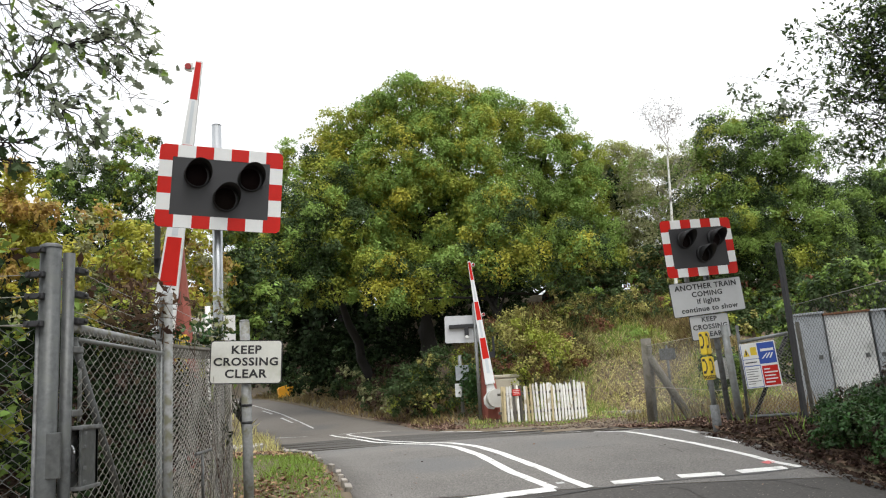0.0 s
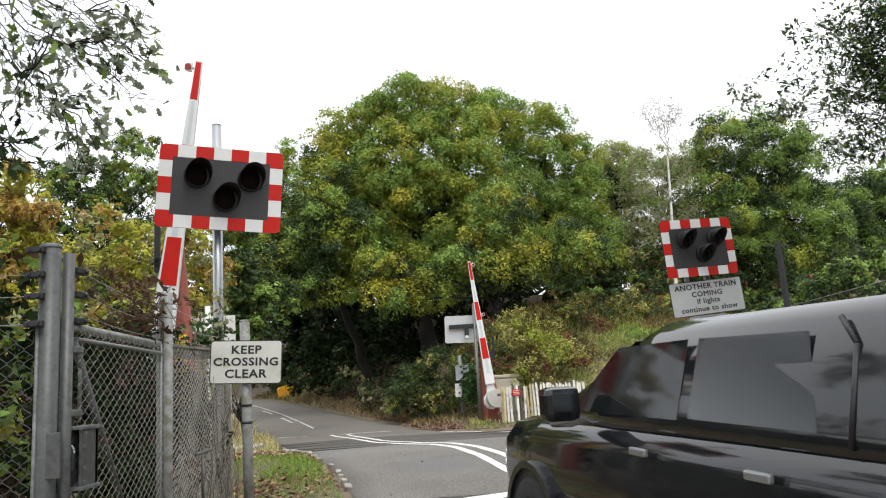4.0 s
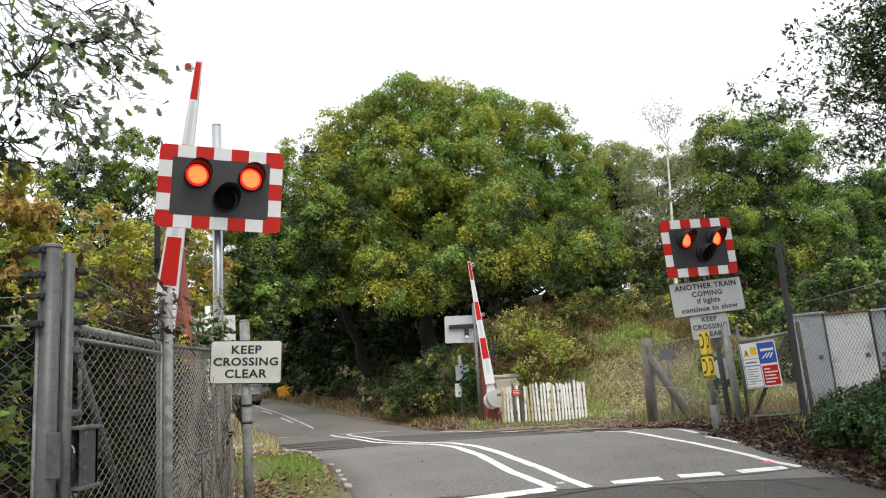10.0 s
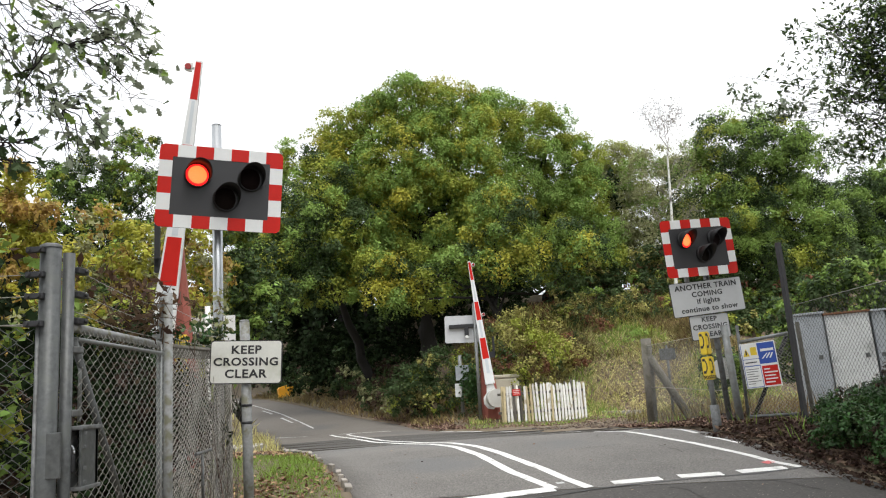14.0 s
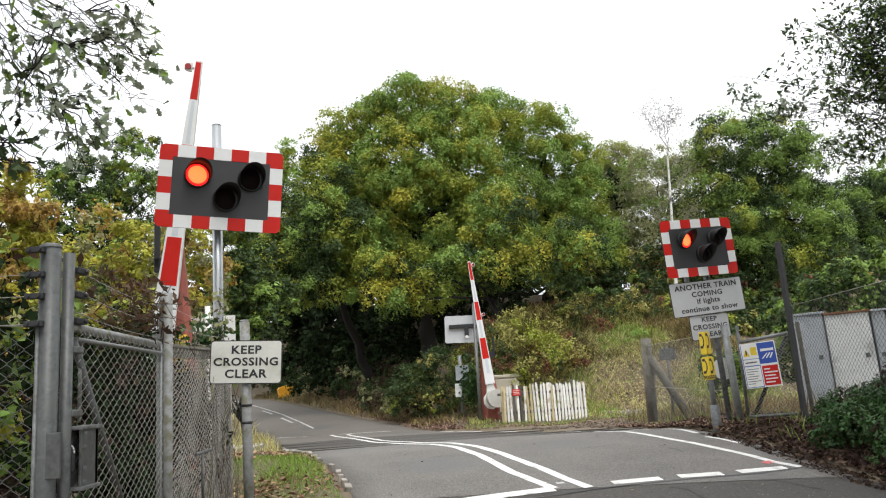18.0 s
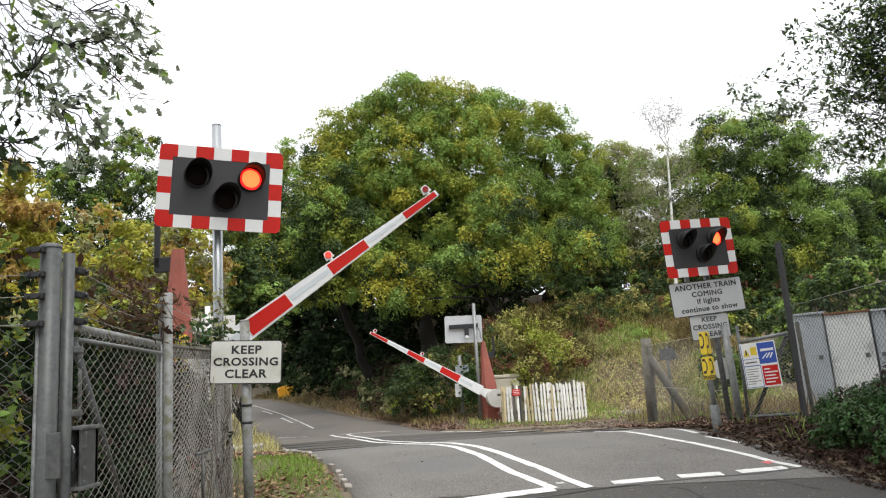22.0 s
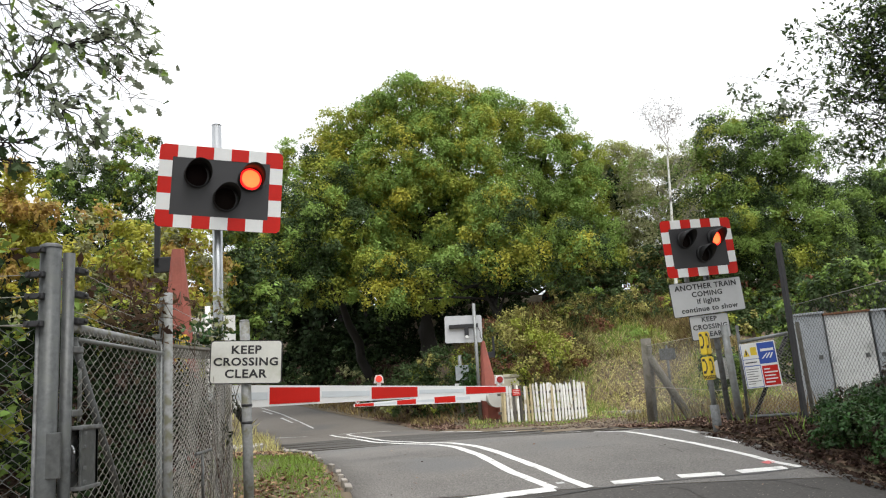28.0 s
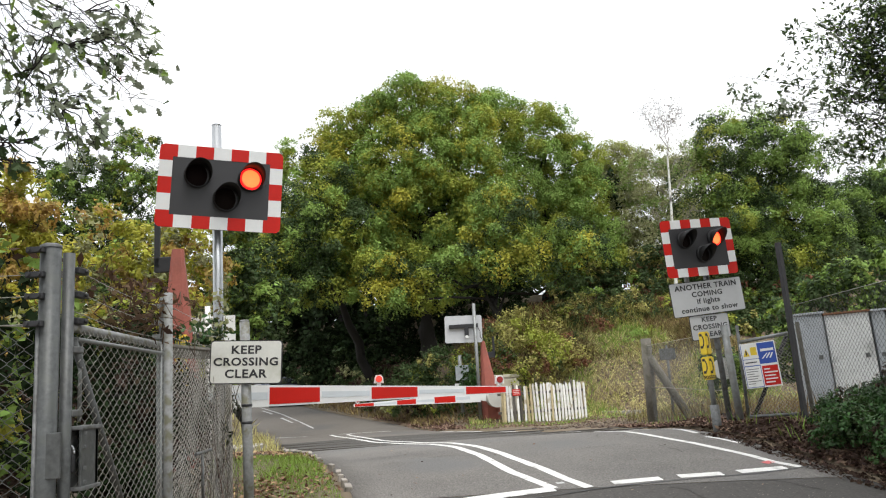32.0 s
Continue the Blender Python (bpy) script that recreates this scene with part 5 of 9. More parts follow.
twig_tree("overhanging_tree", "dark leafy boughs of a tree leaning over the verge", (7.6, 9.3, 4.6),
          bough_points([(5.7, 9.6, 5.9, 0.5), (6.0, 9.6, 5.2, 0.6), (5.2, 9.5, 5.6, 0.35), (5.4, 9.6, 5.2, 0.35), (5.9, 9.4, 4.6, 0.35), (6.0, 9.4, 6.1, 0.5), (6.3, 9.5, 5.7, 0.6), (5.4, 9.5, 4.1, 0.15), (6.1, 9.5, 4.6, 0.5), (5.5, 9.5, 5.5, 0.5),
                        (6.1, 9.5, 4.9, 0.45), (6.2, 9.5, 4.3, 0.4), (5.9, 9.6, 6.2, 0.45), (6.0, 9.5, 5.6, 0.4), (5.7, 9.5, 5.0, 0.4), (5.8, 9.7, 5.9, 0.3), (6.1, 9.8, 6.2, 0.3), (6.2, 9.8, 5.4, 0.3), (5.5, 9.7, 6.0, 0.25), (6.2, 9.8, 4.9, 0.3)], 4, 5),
          (("leaf_dark", 7), ("leaf_green", 2), ("leaf_hazed", 1)), 0.042, 72, 0.24, 52, r0=0.014)
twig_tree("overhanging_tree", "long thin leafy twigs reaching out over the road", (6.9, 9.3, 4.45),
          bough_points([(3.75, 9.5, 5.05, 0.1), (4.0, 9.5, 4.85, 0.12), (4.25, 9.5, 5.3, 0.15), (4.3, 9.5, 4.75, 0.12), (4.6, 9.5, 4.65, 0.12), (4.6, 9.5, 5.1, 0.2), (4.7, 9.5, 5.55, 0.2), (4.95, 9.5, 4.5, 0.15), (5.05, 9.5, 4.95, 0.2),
                        (5.0, 9.5, 5.9, 0.2), (5.3, 9.5, 3.85, 0.1), (5.2, 9.5, 4.2, 0.12)], 6, 2), (("leaf_dark", 5), ("leaf_hazed", 5)), 0.046, 42, 0.17, 57, r0=0.009, reach=0.66)
oak_boughs("hedge_shoot", "dark lobed leaves poking in above the fence", (-2.15, 2.95, 2.35),
           [(-1.78, 3.0, 2.53), (-1.72, 3.0, 2.54), (-1.68, 3.0, 2.56), (-1.76, 3.0, 2.47), (-1.82, 3.0, 2.5)], (("leaf_dark", 3), ("leaf_shaded", 1)), 0.06, 1, 53)


# crowns of the two overhanging trees, out of view, added to shade verges and road
leafy("unseen_verge_oak", "out-of-view oak crown added to shade the verge and fence", "tree", (-6.2, 3.0),
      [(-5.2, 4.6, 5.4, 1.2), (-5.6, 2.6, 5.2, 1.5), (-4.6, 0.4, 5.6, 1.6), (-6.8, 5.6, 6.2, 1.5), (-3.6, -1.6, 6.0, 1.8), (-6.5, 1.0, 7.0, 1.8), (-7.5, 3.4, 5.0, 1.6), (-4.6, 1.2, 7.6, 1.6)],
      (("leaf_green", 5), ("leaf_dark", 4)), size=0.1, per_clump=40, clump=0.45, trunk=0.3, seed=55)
leafy("unseen_verge_tree", "out-of-view tree crown added to shade the fence and road edge", "tree", (9.0, 7.5),
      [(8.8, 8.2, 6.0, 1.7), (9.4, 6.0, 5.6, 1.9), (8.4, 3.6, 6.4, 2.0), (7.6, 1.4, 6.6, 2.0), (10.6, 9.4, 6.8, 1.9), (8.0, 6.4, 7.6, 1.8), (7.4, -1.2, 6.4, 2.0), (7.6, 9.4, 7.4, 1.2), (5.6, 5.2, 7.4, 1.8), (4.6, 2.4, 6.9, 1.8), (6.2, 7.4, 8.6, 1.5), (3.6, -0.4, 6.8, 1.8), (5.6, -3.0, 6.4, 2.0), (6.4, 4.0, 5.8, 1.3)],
      (("leaf_dark", 6), ("leaf_green", 3)), size=0.1, per_clump=40, clump=0.45, trunk=0.3, bark="bark_shaded", seed=56)

leafy("bramble_bank", "low ferny brambles along the lane's edge below the oaks", "bush", (-4.6, 36.2),
      [(-1.6, 28.2, 0.8, 0.6), (-2.3, 29.6, 0.9, 0.6), (-2.9, 31.0, 1.1, 0.6), (-3.6, 32.6, 1.2, 0.6), (-4.2, 34.0, 1.4, 0.6), (-4.9, 35.6, 1.6, 0.7), (-5.8, 37.4, 1.8, 0.7), (-6.8, 39.2, 1.9, 0.7), (-8.0, 41.6, 2.0, 0.8),
       (-1.0, 29.2, 1.1, 0.6), (-1.8, 31.4, 1.4, 0.7), (-2.8, 33.6, 1.7, 0.7), (-9.6, 44.2, 2.1, 0.8), (-11.4, 46.6, 2.2, 0.8)],
      (("leaf_dark", 5), ("leaf_pale", 2), ("leaf_brown", 3)), size=0.07, per_clump=40, clump=0.25, trunk=0.04, seed=58, limb=False)
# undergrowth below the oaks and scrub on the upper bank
# near-black leaves carry the shade below the oaks in their colour
UNDER = (("leaf_shaded", 7), ("leaf_dark", 2))
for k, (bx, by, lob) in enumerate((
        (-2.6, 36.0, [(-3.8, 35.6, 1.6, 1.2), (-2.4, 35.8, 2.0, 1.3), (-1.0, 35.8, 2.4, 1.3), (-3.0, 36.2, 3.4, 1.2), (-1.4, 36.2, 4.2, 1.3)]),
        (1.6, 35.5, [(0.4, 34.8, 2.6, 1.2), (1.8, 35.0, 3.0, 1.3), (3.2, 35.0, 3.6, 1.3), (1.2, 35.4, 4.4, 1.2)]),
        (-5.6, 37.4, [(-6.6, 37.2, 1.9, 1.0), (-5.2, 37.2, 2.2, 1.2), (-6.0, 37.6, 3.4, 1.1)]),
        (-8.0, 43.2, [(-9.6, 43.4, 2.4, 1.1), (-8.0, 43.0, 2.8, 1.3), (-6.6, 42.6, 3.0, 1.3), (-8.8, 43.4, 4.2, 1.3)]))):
    leafy("undergrowth", "bushes below the oaks, near-black for the shade there", "bush", (bx, by), lob, UNDER, size=0.1, per_clump=50, clump=0.4, trunk=0.06, bark="bark_shaded", seed=70 + k, group="bushes in the wood")
# mostly dark leaves, standing for the shadow under the trees above the bank
SCRUB = (("leaf_scrub", 1.5), ("leaf_dark", 7), ("leaf_oak", 1), ("leaf_green", 1), ("leaf_russet", 1))
for k, (bx, by, lob) in enumerate((
        (6.8, 35.5, [(5.6, 35.0, 4.6, 0.9), (7.0, 35.2, 4.9, 1.0), (8.4, 35.4, 5.0, 1.0), (7.6, 35.6, 6.0, 0.9)]),
        (10.5, 35.0, [(9.4, 34.6, 4.6, 0.9), (10.6, 34.8, 5.0, 1.0), (11.8, 35.0, 5.2, 1.0), (10.2, 35.2, 6.0, 0.9)]),
        (14.2, 35.5, [(13.2, 32.6, 3.6, 1.0), (14.6, 32.8, 3.8, 1.1), (16.0, 32.8, 3.9, 1.1), (12.4, 33.2, 4.4, 1.0)]),
        (9.0, 40.0, [(7.6, 39.6, 6.2, 1.2), (9.2, 39.6, 6.6, 1.3), (10.8, 39.8, 6.4, 1.3), (12.4, 39.8, 6.2, 1.3)]),
        (11.2, 32.0, [(9.9, 31.4, 2.9, 0.7), (10.7, 31.4, 3.2, 0.7), (11.6, 31.2, 2.9, 0.7), (12.4, 31.2, 2.7, 0.7), (11.0, 31.6, 2.3, 0.7), (12.0, 31.4, 2.1, 0.7), (10.0, 31.6, 2.2, 0.6)]),
        (18.0, 37.5, [(16.6, 36.6, 4.6, 1.3), (18.2, 36.8, 5.0, 1.4), (19.8, 36.8, 4.6, 1.3), (21.4, 36.8, 4.4, 1.4)]))):
    leafy("shrub", "mixed green and russet scrub on the bank", "bush", (bx, by), lob, SCRUB, size=0.085, per_clump=55, clump=0.33, trunk=0.05, seed=80 + k, group="thickets on the bank")

# gorse and bank-top bushes are coloured dark to stand for tree shadow
for lab, base, mix, kinds in (
        ("olive brambles and gorse high on the bank", (6.6, 32.2), [(4.9, 31.5, 3.75, 0.5), (5.8, 31.6, 4.0, 0.55), (6.8, 31.8, 4.1, 0.6), (7.7, 31.6, 3.7, 0.55), (8.4, 31.7, 3.85, 0.55), (5.3, 31.2, 3.2, 0.45), (6.5, 31.2, 3.3, 0.5), (7.4, 31.2, 3.1, 0.45), (8.3, 31.4, 3.2, 0.5)],
         (("leaf_scrub", 2.5), ("leaf_dark", 6), ("leaf_oak", 1))),
        ("reddish bramble on the bank below the oaks", (6.2, 30.6), [(5.9, 30.4, 3.1, 0.35), (6.4, 30.5, 3.0, 0.3), (5.6, 30.2, 2.7, 0.28)], (("leaf_russet", 5), ("leaf_scrub", 2))),
        ("fresh green bramble on the bank", (7.4, 29.6), [(7.3, 29.4, 2.6, 0.32), (7.8, 29.5, 2.5, 0.28), (7.0, 29.2, 2.3, 0.25)], (("leaf_green", 5), ("leaf_oak", 2))),
        ("low brown bramble above the tumbled stones", (4.9, 28.2), [(4.6, 28.0, 1.75, 0.28), (5.1, 28.2, 1.8, 0.3), (4.2, 27.8, 1.7, 0.28)], (("leaf_russet", 3), ("leaf_scrub", 3))),
        ("dark bushes closing the bank top", (12.6, 35.0), [(9.7, 34.5, 4.6, 0.8), (10.9, 34.6, 5.0, 0.9), (12.0, 34.6, 4.9, 0.9), (13.1, 34.6, 5.1, 0.9), (14.2, 34.6, 4.8, 0.9), (15.3, 34.7, 5.2, 0.9), (16.4, 34.6, 4.8, 0.9), (11.3, 34.2, 3.9, 0.8), (13.6, 34.2, 3.9, 0.8), (14.9, 34.2, 4.0, 0.8), (9.9, 34.2, 3.9, 0.7)],
         (("leaf_dark", 7), ("leaf_green", 2), ("leaf_scrub", 0.7)))):
    leafy("shrub", lab, "bush", base, mix, kinds, size=0.05, per_clump=75, clump=0.24 if len(mix) < 5 else 0.3, trunk=0.03, seed=int(base[0] * 10), group="thickets on the bank")


# ---- fences, gates, telephones, cabinets ----
def chain_link(name, corners, pitch, wire, material, parent, sag=0.0, seed=0, flat=1.0):
    """Diamond mesh between two bottom and two top corners: corners = (bottom a, bottom b, top a, top b)."""
    a0, b0, a1, b1 = [Vector(c) for c in corners]
    w, h = (b0 - a0).length, ((a1 - a0).length + (b1 - b0).length) / 2
    rng = np.random.default_rng(seed)
    side = (b0 - a0).cross(Vector((0, 0, 1))).normalized()
    verts, faces = [], []

    def place(u, v, off):
        p = (a0.lerp(b0, u / w)).lerp(a1.lerp(b1, u / w), v / h)
        return p + side * (off + sag * math.sin(u * 2.3 + 1.1 * v) + sag * 0.6 * math.sin(v * 5 + u * 1.3))

    for s in (1, -1):
        k = -int(h * flat / pitch) - 1 if s == 1 else 0
        end = int(w / pitch) + 1 if s == 1 else int((w + h * flat) / pitch) + 1
        for i in range(k, end):
            u0 = i * pitch
            pts = []
            steps = max(2, int(h / (0.2 if sag else 0.6)))
            for j in range(steps + 1):
                v = h * j / steps
                u = u0 + s * v * flat if s == 1 else u0 - v * flat
                pts.append((u, v))
            run = []
            for (ua, va), (ub, vb) in zip(pts, pts[1:]):
                if max(ua, ub) <= 0 or min(ua, ub) >= w:
                    continue
                lo, hi = 0.0, 1.0
                d = ub - ua
                for lim, sg in ((0, 1), (w, -1)):
                    ta = (lim - ua) / d
                    if (d > 0) == (sg > 0):
                        lo = max(lo, ta)
                    else:
                        hi = min(hi, ta)
                if hi - lo < 0.02:
                    continue
                p0 = place(ua + d * lo, va + (vb - va) * lo, s * wire * 0.8)
                p1 = place(ua + d * hi, va + (vb - va) * hi, s * wire * 0.8)
                q = (p1 - p0).to_track_quat("Z", "Y")
                base = len(verts)
                for p in (p0, p1):
                    for t in range(3):
                        o = q @ Vector((wire * math.cos(2.094 * t), wire * math.sin(2.094 * t), 0))
                        verts.append(tuple(p + o))
                for t in range(3):
                    faces.append((base + t, base + (t + 1) % 3, base + 3 + (t + 1) % 3, base + 3 + t))
    return sheet(name, verts, faces, material, parent)


def hooked_mesh(name, corners, wide, high, wire, material, parent, sag=0.0, seed=0):
    """Chain-link as it is woven: upright zigzag wires, each hooked into the next at every bend."""
    a0, b0, a1, b1 = [Vector(c) for c in corners]
    w, h = (b0 - a0).length, ((a1 - a0).length + (b1 - b0).length) / 2
    rng = np.random.default_rng(seed)
    side = (b0 - a0).cross(Vector((0, 0, 1))).normalized()
    verts, faces = [], []
    step, hook = wide / 2, wide * 0.035
    phase = rng.uniform(0, 6.28, 3)
    for k in range(int(w / step)):
        pts = []
        n = int(h / (high / 2))
        slip = float(rng.normal(0, 0.06)) * high * (1 if sag else 0)
        for j in range(n + 1):
            right = (j + k) % 2 == 0
            u = (k + 1) * step + hook if right else k * step - hook
            for dv, dn in ((-0.06, 1.0), (0.06, -1.0)):
                v = min(max((j + dv) * high / 2 + slip, 0.0), h)
                uu = min(max(u, 0.0), w)
                bulge = sag * (math.sin(2.1 * uu + 2.6 * v + phase[0]) + 0.7 * math.sin(5.3 * uu - 3.1 * v + phase[1]))
                drift = sag * 0.8 * math.sin(3.7 * v + 1.9 * uu + phase[2])
                p = a0.lerp(b0, (uu + drift) / w).lerp(a1.lerp(b1, (uu + drift) / w), v / h)
                pts.append(p + side * (bulge + wire * dn * (1 if right else -1)))
        last = None
        for i, p in enumerate(pts):
            q = (pts[min(i + 1, len(pts) - 1)] - pts[max(i - 1, 0)]).to_track_quat("Z", "Y")
            at = len(verts)
            verts += [tuple(p + q @ Vector((wire * math.cos(2.094 * t), wire * math.sin(2.094 * t), 0))) for t in range(3)]
            if last is not None:
                faces += [(last + t, last + (t + 1) % 3, at + (t + 1) % 3, at + t) for t in range(3)]
            last = at
    return sheet(name, verts, faces, material, parent)


def pipe(parent, name, pts, r, material, label="", seg=14, cap=True):
    bm = empty_bm()
    for a, b in zip(pts, pts[1:]):
        tube(bm, a, b, r, r, seg, cap)
    return part(name, bm, material, parent, label)


def block(parent, name, lo, hi, material, label="", bevel=0.006, m=None):
    bm = empty_bm()
    box(bm, lo, hi, bevel, m)
    return part(name, bm, material, parent, label)


def strand(parent, a, b, r, material, sag=0.02, barbs=True):
    """A strand of barbed wire."""
    a, b = Vector(a), Vector(b)
    bm = empty_bm()
    n = 8
    pts = [a.lerp(b, i / n) - Vector((0, 0, sag * 4 * (i / n) * (1 - i / n))) for i in range(n + 1)]
    for p, q in zip(pts, pts[1:]):
        tube(bm, p, q, r, r, 5, False)
    if barbs:
        k = int((b - a).length / 0.11)
        for i in range(1, k):
            p = a.lerp(b, i / k) - Vector((0, 0, sag * 4 * (i / k) * (1 - i / k)))
            tube(bm, p + Vector((0.006, 0, -0.012)), p + Vector((-0.006, 0, 0.012)), r * 0.7, r * 0.3, 4, False)
    return part("barbed_wire", bm, material, parent, "")


def left_gate():
    fence = group_of("chain_link_fence", pose(0, 0, 0), "galvanised chain-link fence panel on a round steel post, shrubs behind", "fence", "chain-link fences")
    gz = float(ground_z(-1.75, 3.3))
    post = pipe(fence, "post", [(-1.748, 3.3, gz - 0.2), (-1.746, 3.3, 2.155)], 0.044, M["post_steel"], "thick round galvanised post", 22)
    bm = empty_bm()
    lathe(bm, [(0.046, 2.15), (0.046, 2.162), (0.03, 2.170), (0.001, 2.172)], pose(-1.746, 3.3, 0), 22)
    part("cap", bm, M["galvanised_dull"], post)
    pipe(fence, "angle_strip", [(-1.775, 3.262, 0.1), (-1.775, 3.262, 1.80)], 0.009, M["galvanised_dull"], seg=8)
    for zz in (2.135, 2.025, 1.93, 1.81):
        c = block(fence, "wire_clamp", (-1.822, 3.23, zz - 0.013), (-1.742, 3.256, zz + 0.013), M["black_plastic"], "dark wire clamp", 0.004)
        for x in (-1.762, -1.808):
            bm = empty_bm()
            tube(bm, (x, 3.222, zz), (x, 3.262, zz), 0.009, seg=8)
            part("bolt", bm, M["black_paint"], c)
        if zz < 2.13:
            strand(fence, (-1.815, 3.24, zz), (-3.2, 3.05, zz + 0.06), 0.0018, M["fence_wire"])
    hooked_mesh("wire_mesh", ((-3.0, 3.06, 0.0), (-1.775, 3.262, 0.0), (-3.0, 3.06, 1.88), (-1.775, 3.262, 1.80)), 0.068, 0.062, 0.0016, M["galvanised_dull"], fence, seed=1)
    pipe(fence, "top_wire", [(-1.775, 3.262, 1.80), (-3.0, 3.06, 1.88)], 0.003, M["fence_wire"], seg=6)

    gate = group_of("mesh_gate", pose(0, 0, 0), "closed galvanised tube gate with chain-link mesh and padlocked latch", "gate")
    a, b = Vector((-1.70, 3.37, 0)), Vector((-1.855, 4.86, 0))
    z1, z0 = 1.803, 0.16
    pipe(gate, "stile", [(a.x, a.y, 0.05), (a.x, a.y, 2.135)], 0.026, M["post_steel"], "tall round hinge stile", 18)
    pipe(gate, "top_rail", [(a.x, a.y, z1), (b.x, b.y, z1)], 0.022, M["mossy_steel"], "round top rail", 16)
    pipe(gate, "bottom_rail", [(a.x, a.y, z0), (b.x, b.y, z0)], 0.022, M["galvanised"], "", 16)
    pipe(gate, "end_stile", [(b.x, b.y, z0), (b.x, b.y, z1)], 0.018, M["galvanised"], "", 14)
    d = (b - a)
    pipe(gate, "mesh_rail", [a + d * 0.04 + Vector((0, 0, z1 - 0.05)), b + Vector((0, 0, z1 - 0.05))], 0.008, M["galvanised"], "", 8)
    pipe(gate, "mesh_bar", [a + d * 0.09 + Vector((0.01, 0, 1.38)), a + d * 0.09 + Vector((0.01, 0, 1.76))], 0.009, M["galvanised"], "", 8)
    pipe(gate, "brace", [a + d * 0.03 + Vector((0.012, 0, 1.74)), a + d * 0.68 + Vector((0.012, 0, 0.62))], 0.017, M["post_steel"], "diagonal brace tube", 14)
    for zz in (1.70, 1.42):
        block(gate, "lug", (a.x - 0.01, a.y, zz - 0.015), (a.x + 0.03, a.y + 0.1, zz + 0.015), M["galvanised_dull"])
    hooked_mesh("wire_mesh", (a + d * 0.05 + Vector((0.022, 0, z0)), b + Vector((0.022, 0, z0)), a + d * 0.05 + Vector((0.022, 0, z1 - 0.02)), b + Vector((0.022, 0, z1 - 0.02))), 0.098, 0.054, 0.0018, M["fence_wire"], gate, seed=2)
    for i in range(26):
        p = a + d * (0.06 + 0.93 * i / 25) + Vector((0, 0, z1))
        bm = empty_bm()
        tube(bm, p + Vector((0.012, -0.008, 0.012)), p + Vector((0.024, 0.01, -0.03)), 0.0028, seg=5, cap=False)
        part("tie", bm, M["fence_wire"], gate)
    for zz in (2.06, 1.95, 1.83):
        c = block(gate, "wire_clamp", (a.x + 0.004, a.y + 0.02, zz - 0.014), (a.x + 0.04, a.y + 0.11, zz + 0.014), M["black_plastic"], "dark wire clamp", 0.004)
        bm = empty_bm()
        tube(bm, (a.x + 0.036, a.y + 0.08, zz), (a.x + 0.052, a.y + 0.08, zz), 0.009, seg=8)
        part("bolt", bm, M["black_paint"], c)
    pipe(gate, "mesh_rail", [a + d * 0.04 + Vector((0.02, 0, z1 - 0.055)), b + Vector((0.02, 0, z1 - 0.055))], 0.011, M["galvanised"], "flat mesh rail", 8)
    pipe(gate, "mesh_bar", [b + d * -0.03 + Vector((0.02, 0, z0)), b + d * -0.03 + Vector((0.02, 0, z1))], 0.009, M["galvanised"], "", 8)
    # latch plate and box
    block(gate, "lock_plate", (-1.755, 3.262, 1.155), (-1.665, 3.276, 1.345), M["post_steel"], "plain steel lock plate", 0.004)
    block(gate, "latch_box", (-1.705, 3.54, 1.10), (-1.645, 3.57, 1.355), M["black_board"], "dark back of the latch box", 0.004)
    block(gate, "box_side", (-1.657, 3.41, 1.10), (-1.645, 3.57, 1.355), M["post_steel"], "", 0.003)
    block(gate, "box_side", (-1.705, 3.41, 1.10), (-1.693, 3.57, 1.355), M["galvanised_dull"], "", 0.003)
    for zz in (1.12, 1.18, 1.27, 1.33):
        block(gate, "box_bolt", (-1.650, 3.43, zz - 0.008), (-1.636, 3.446, zz + 0.008), M["galvanised_dull"], "", 0.003)
    block(gate, "box_flange", (-1.72, 3.40, 1.345), (-1.635, 3.58, 1.362), M["galvanised_dull"], "", 0.004)
    block(gate, "box_flange", (-1.72, 3.40, 1.085), (-1.635, 3.58, 1.102), M["galvanised_dull"], "", 0.004)
    lock = block(gate, "padlock", (-1.705, 3.385, 1.165), (-1.666, 3.408, 1.245), M["black_plastic"], "dark padlock", 0.01)
    bm = empty_bm()
    for i in range(8):
        t0, t1 = math.pi * i / 8, math.pi * (i + 1) / 8
        tube(bm, (-1.685 + 0.015 * math.cos(t0), 3.396, 1.245 + 0.035 * math.sin(t0)), (-1.685 + 0.015 * math.cos(t1), 3.396, 1.245 + 0.035 * math.sin(t1)), 0.0045, seg=6)
    part("shackle", bm, M["bright_steel"], lock)

    side = group_of("chain_link_fence", pose(0, 0, 0), "old rusty matted chain-link fence with dead stems", "fence", "chain-link fences")
    pipe(side, "post", [(-1.872, 4.95, -0.1), (-1.872, 4.95, 2.12)], 0.020, M["galvanised_dull"], "", 14)
    pipe(side, "post", [(-1.826, 4.93, -0.1), (-1.826, 4.93, 2.145)], 0.028, M["mossy_steel"], "round galvanised end post", 18)
    for zz, ya in ((2.06, 2.10), (1.95, 2.0), (1.86, 1.9)):
        block(side, "wire_clamp", (-1.92, 4.90, zz - 0.015), (-1.86, 4.94, zz + 0.015), M["galvanised"], "", 0.003)
        strand(side, (-1.70, 3.40, ya - 0.02), (-1.89, 4.92, zz), 0.0018, M["fence_wire"])
        strand(side, (-1.82, 4.95, zz), (-2.25, 7.4, zz + 0.08), 0.0016, M["fence_wire"])
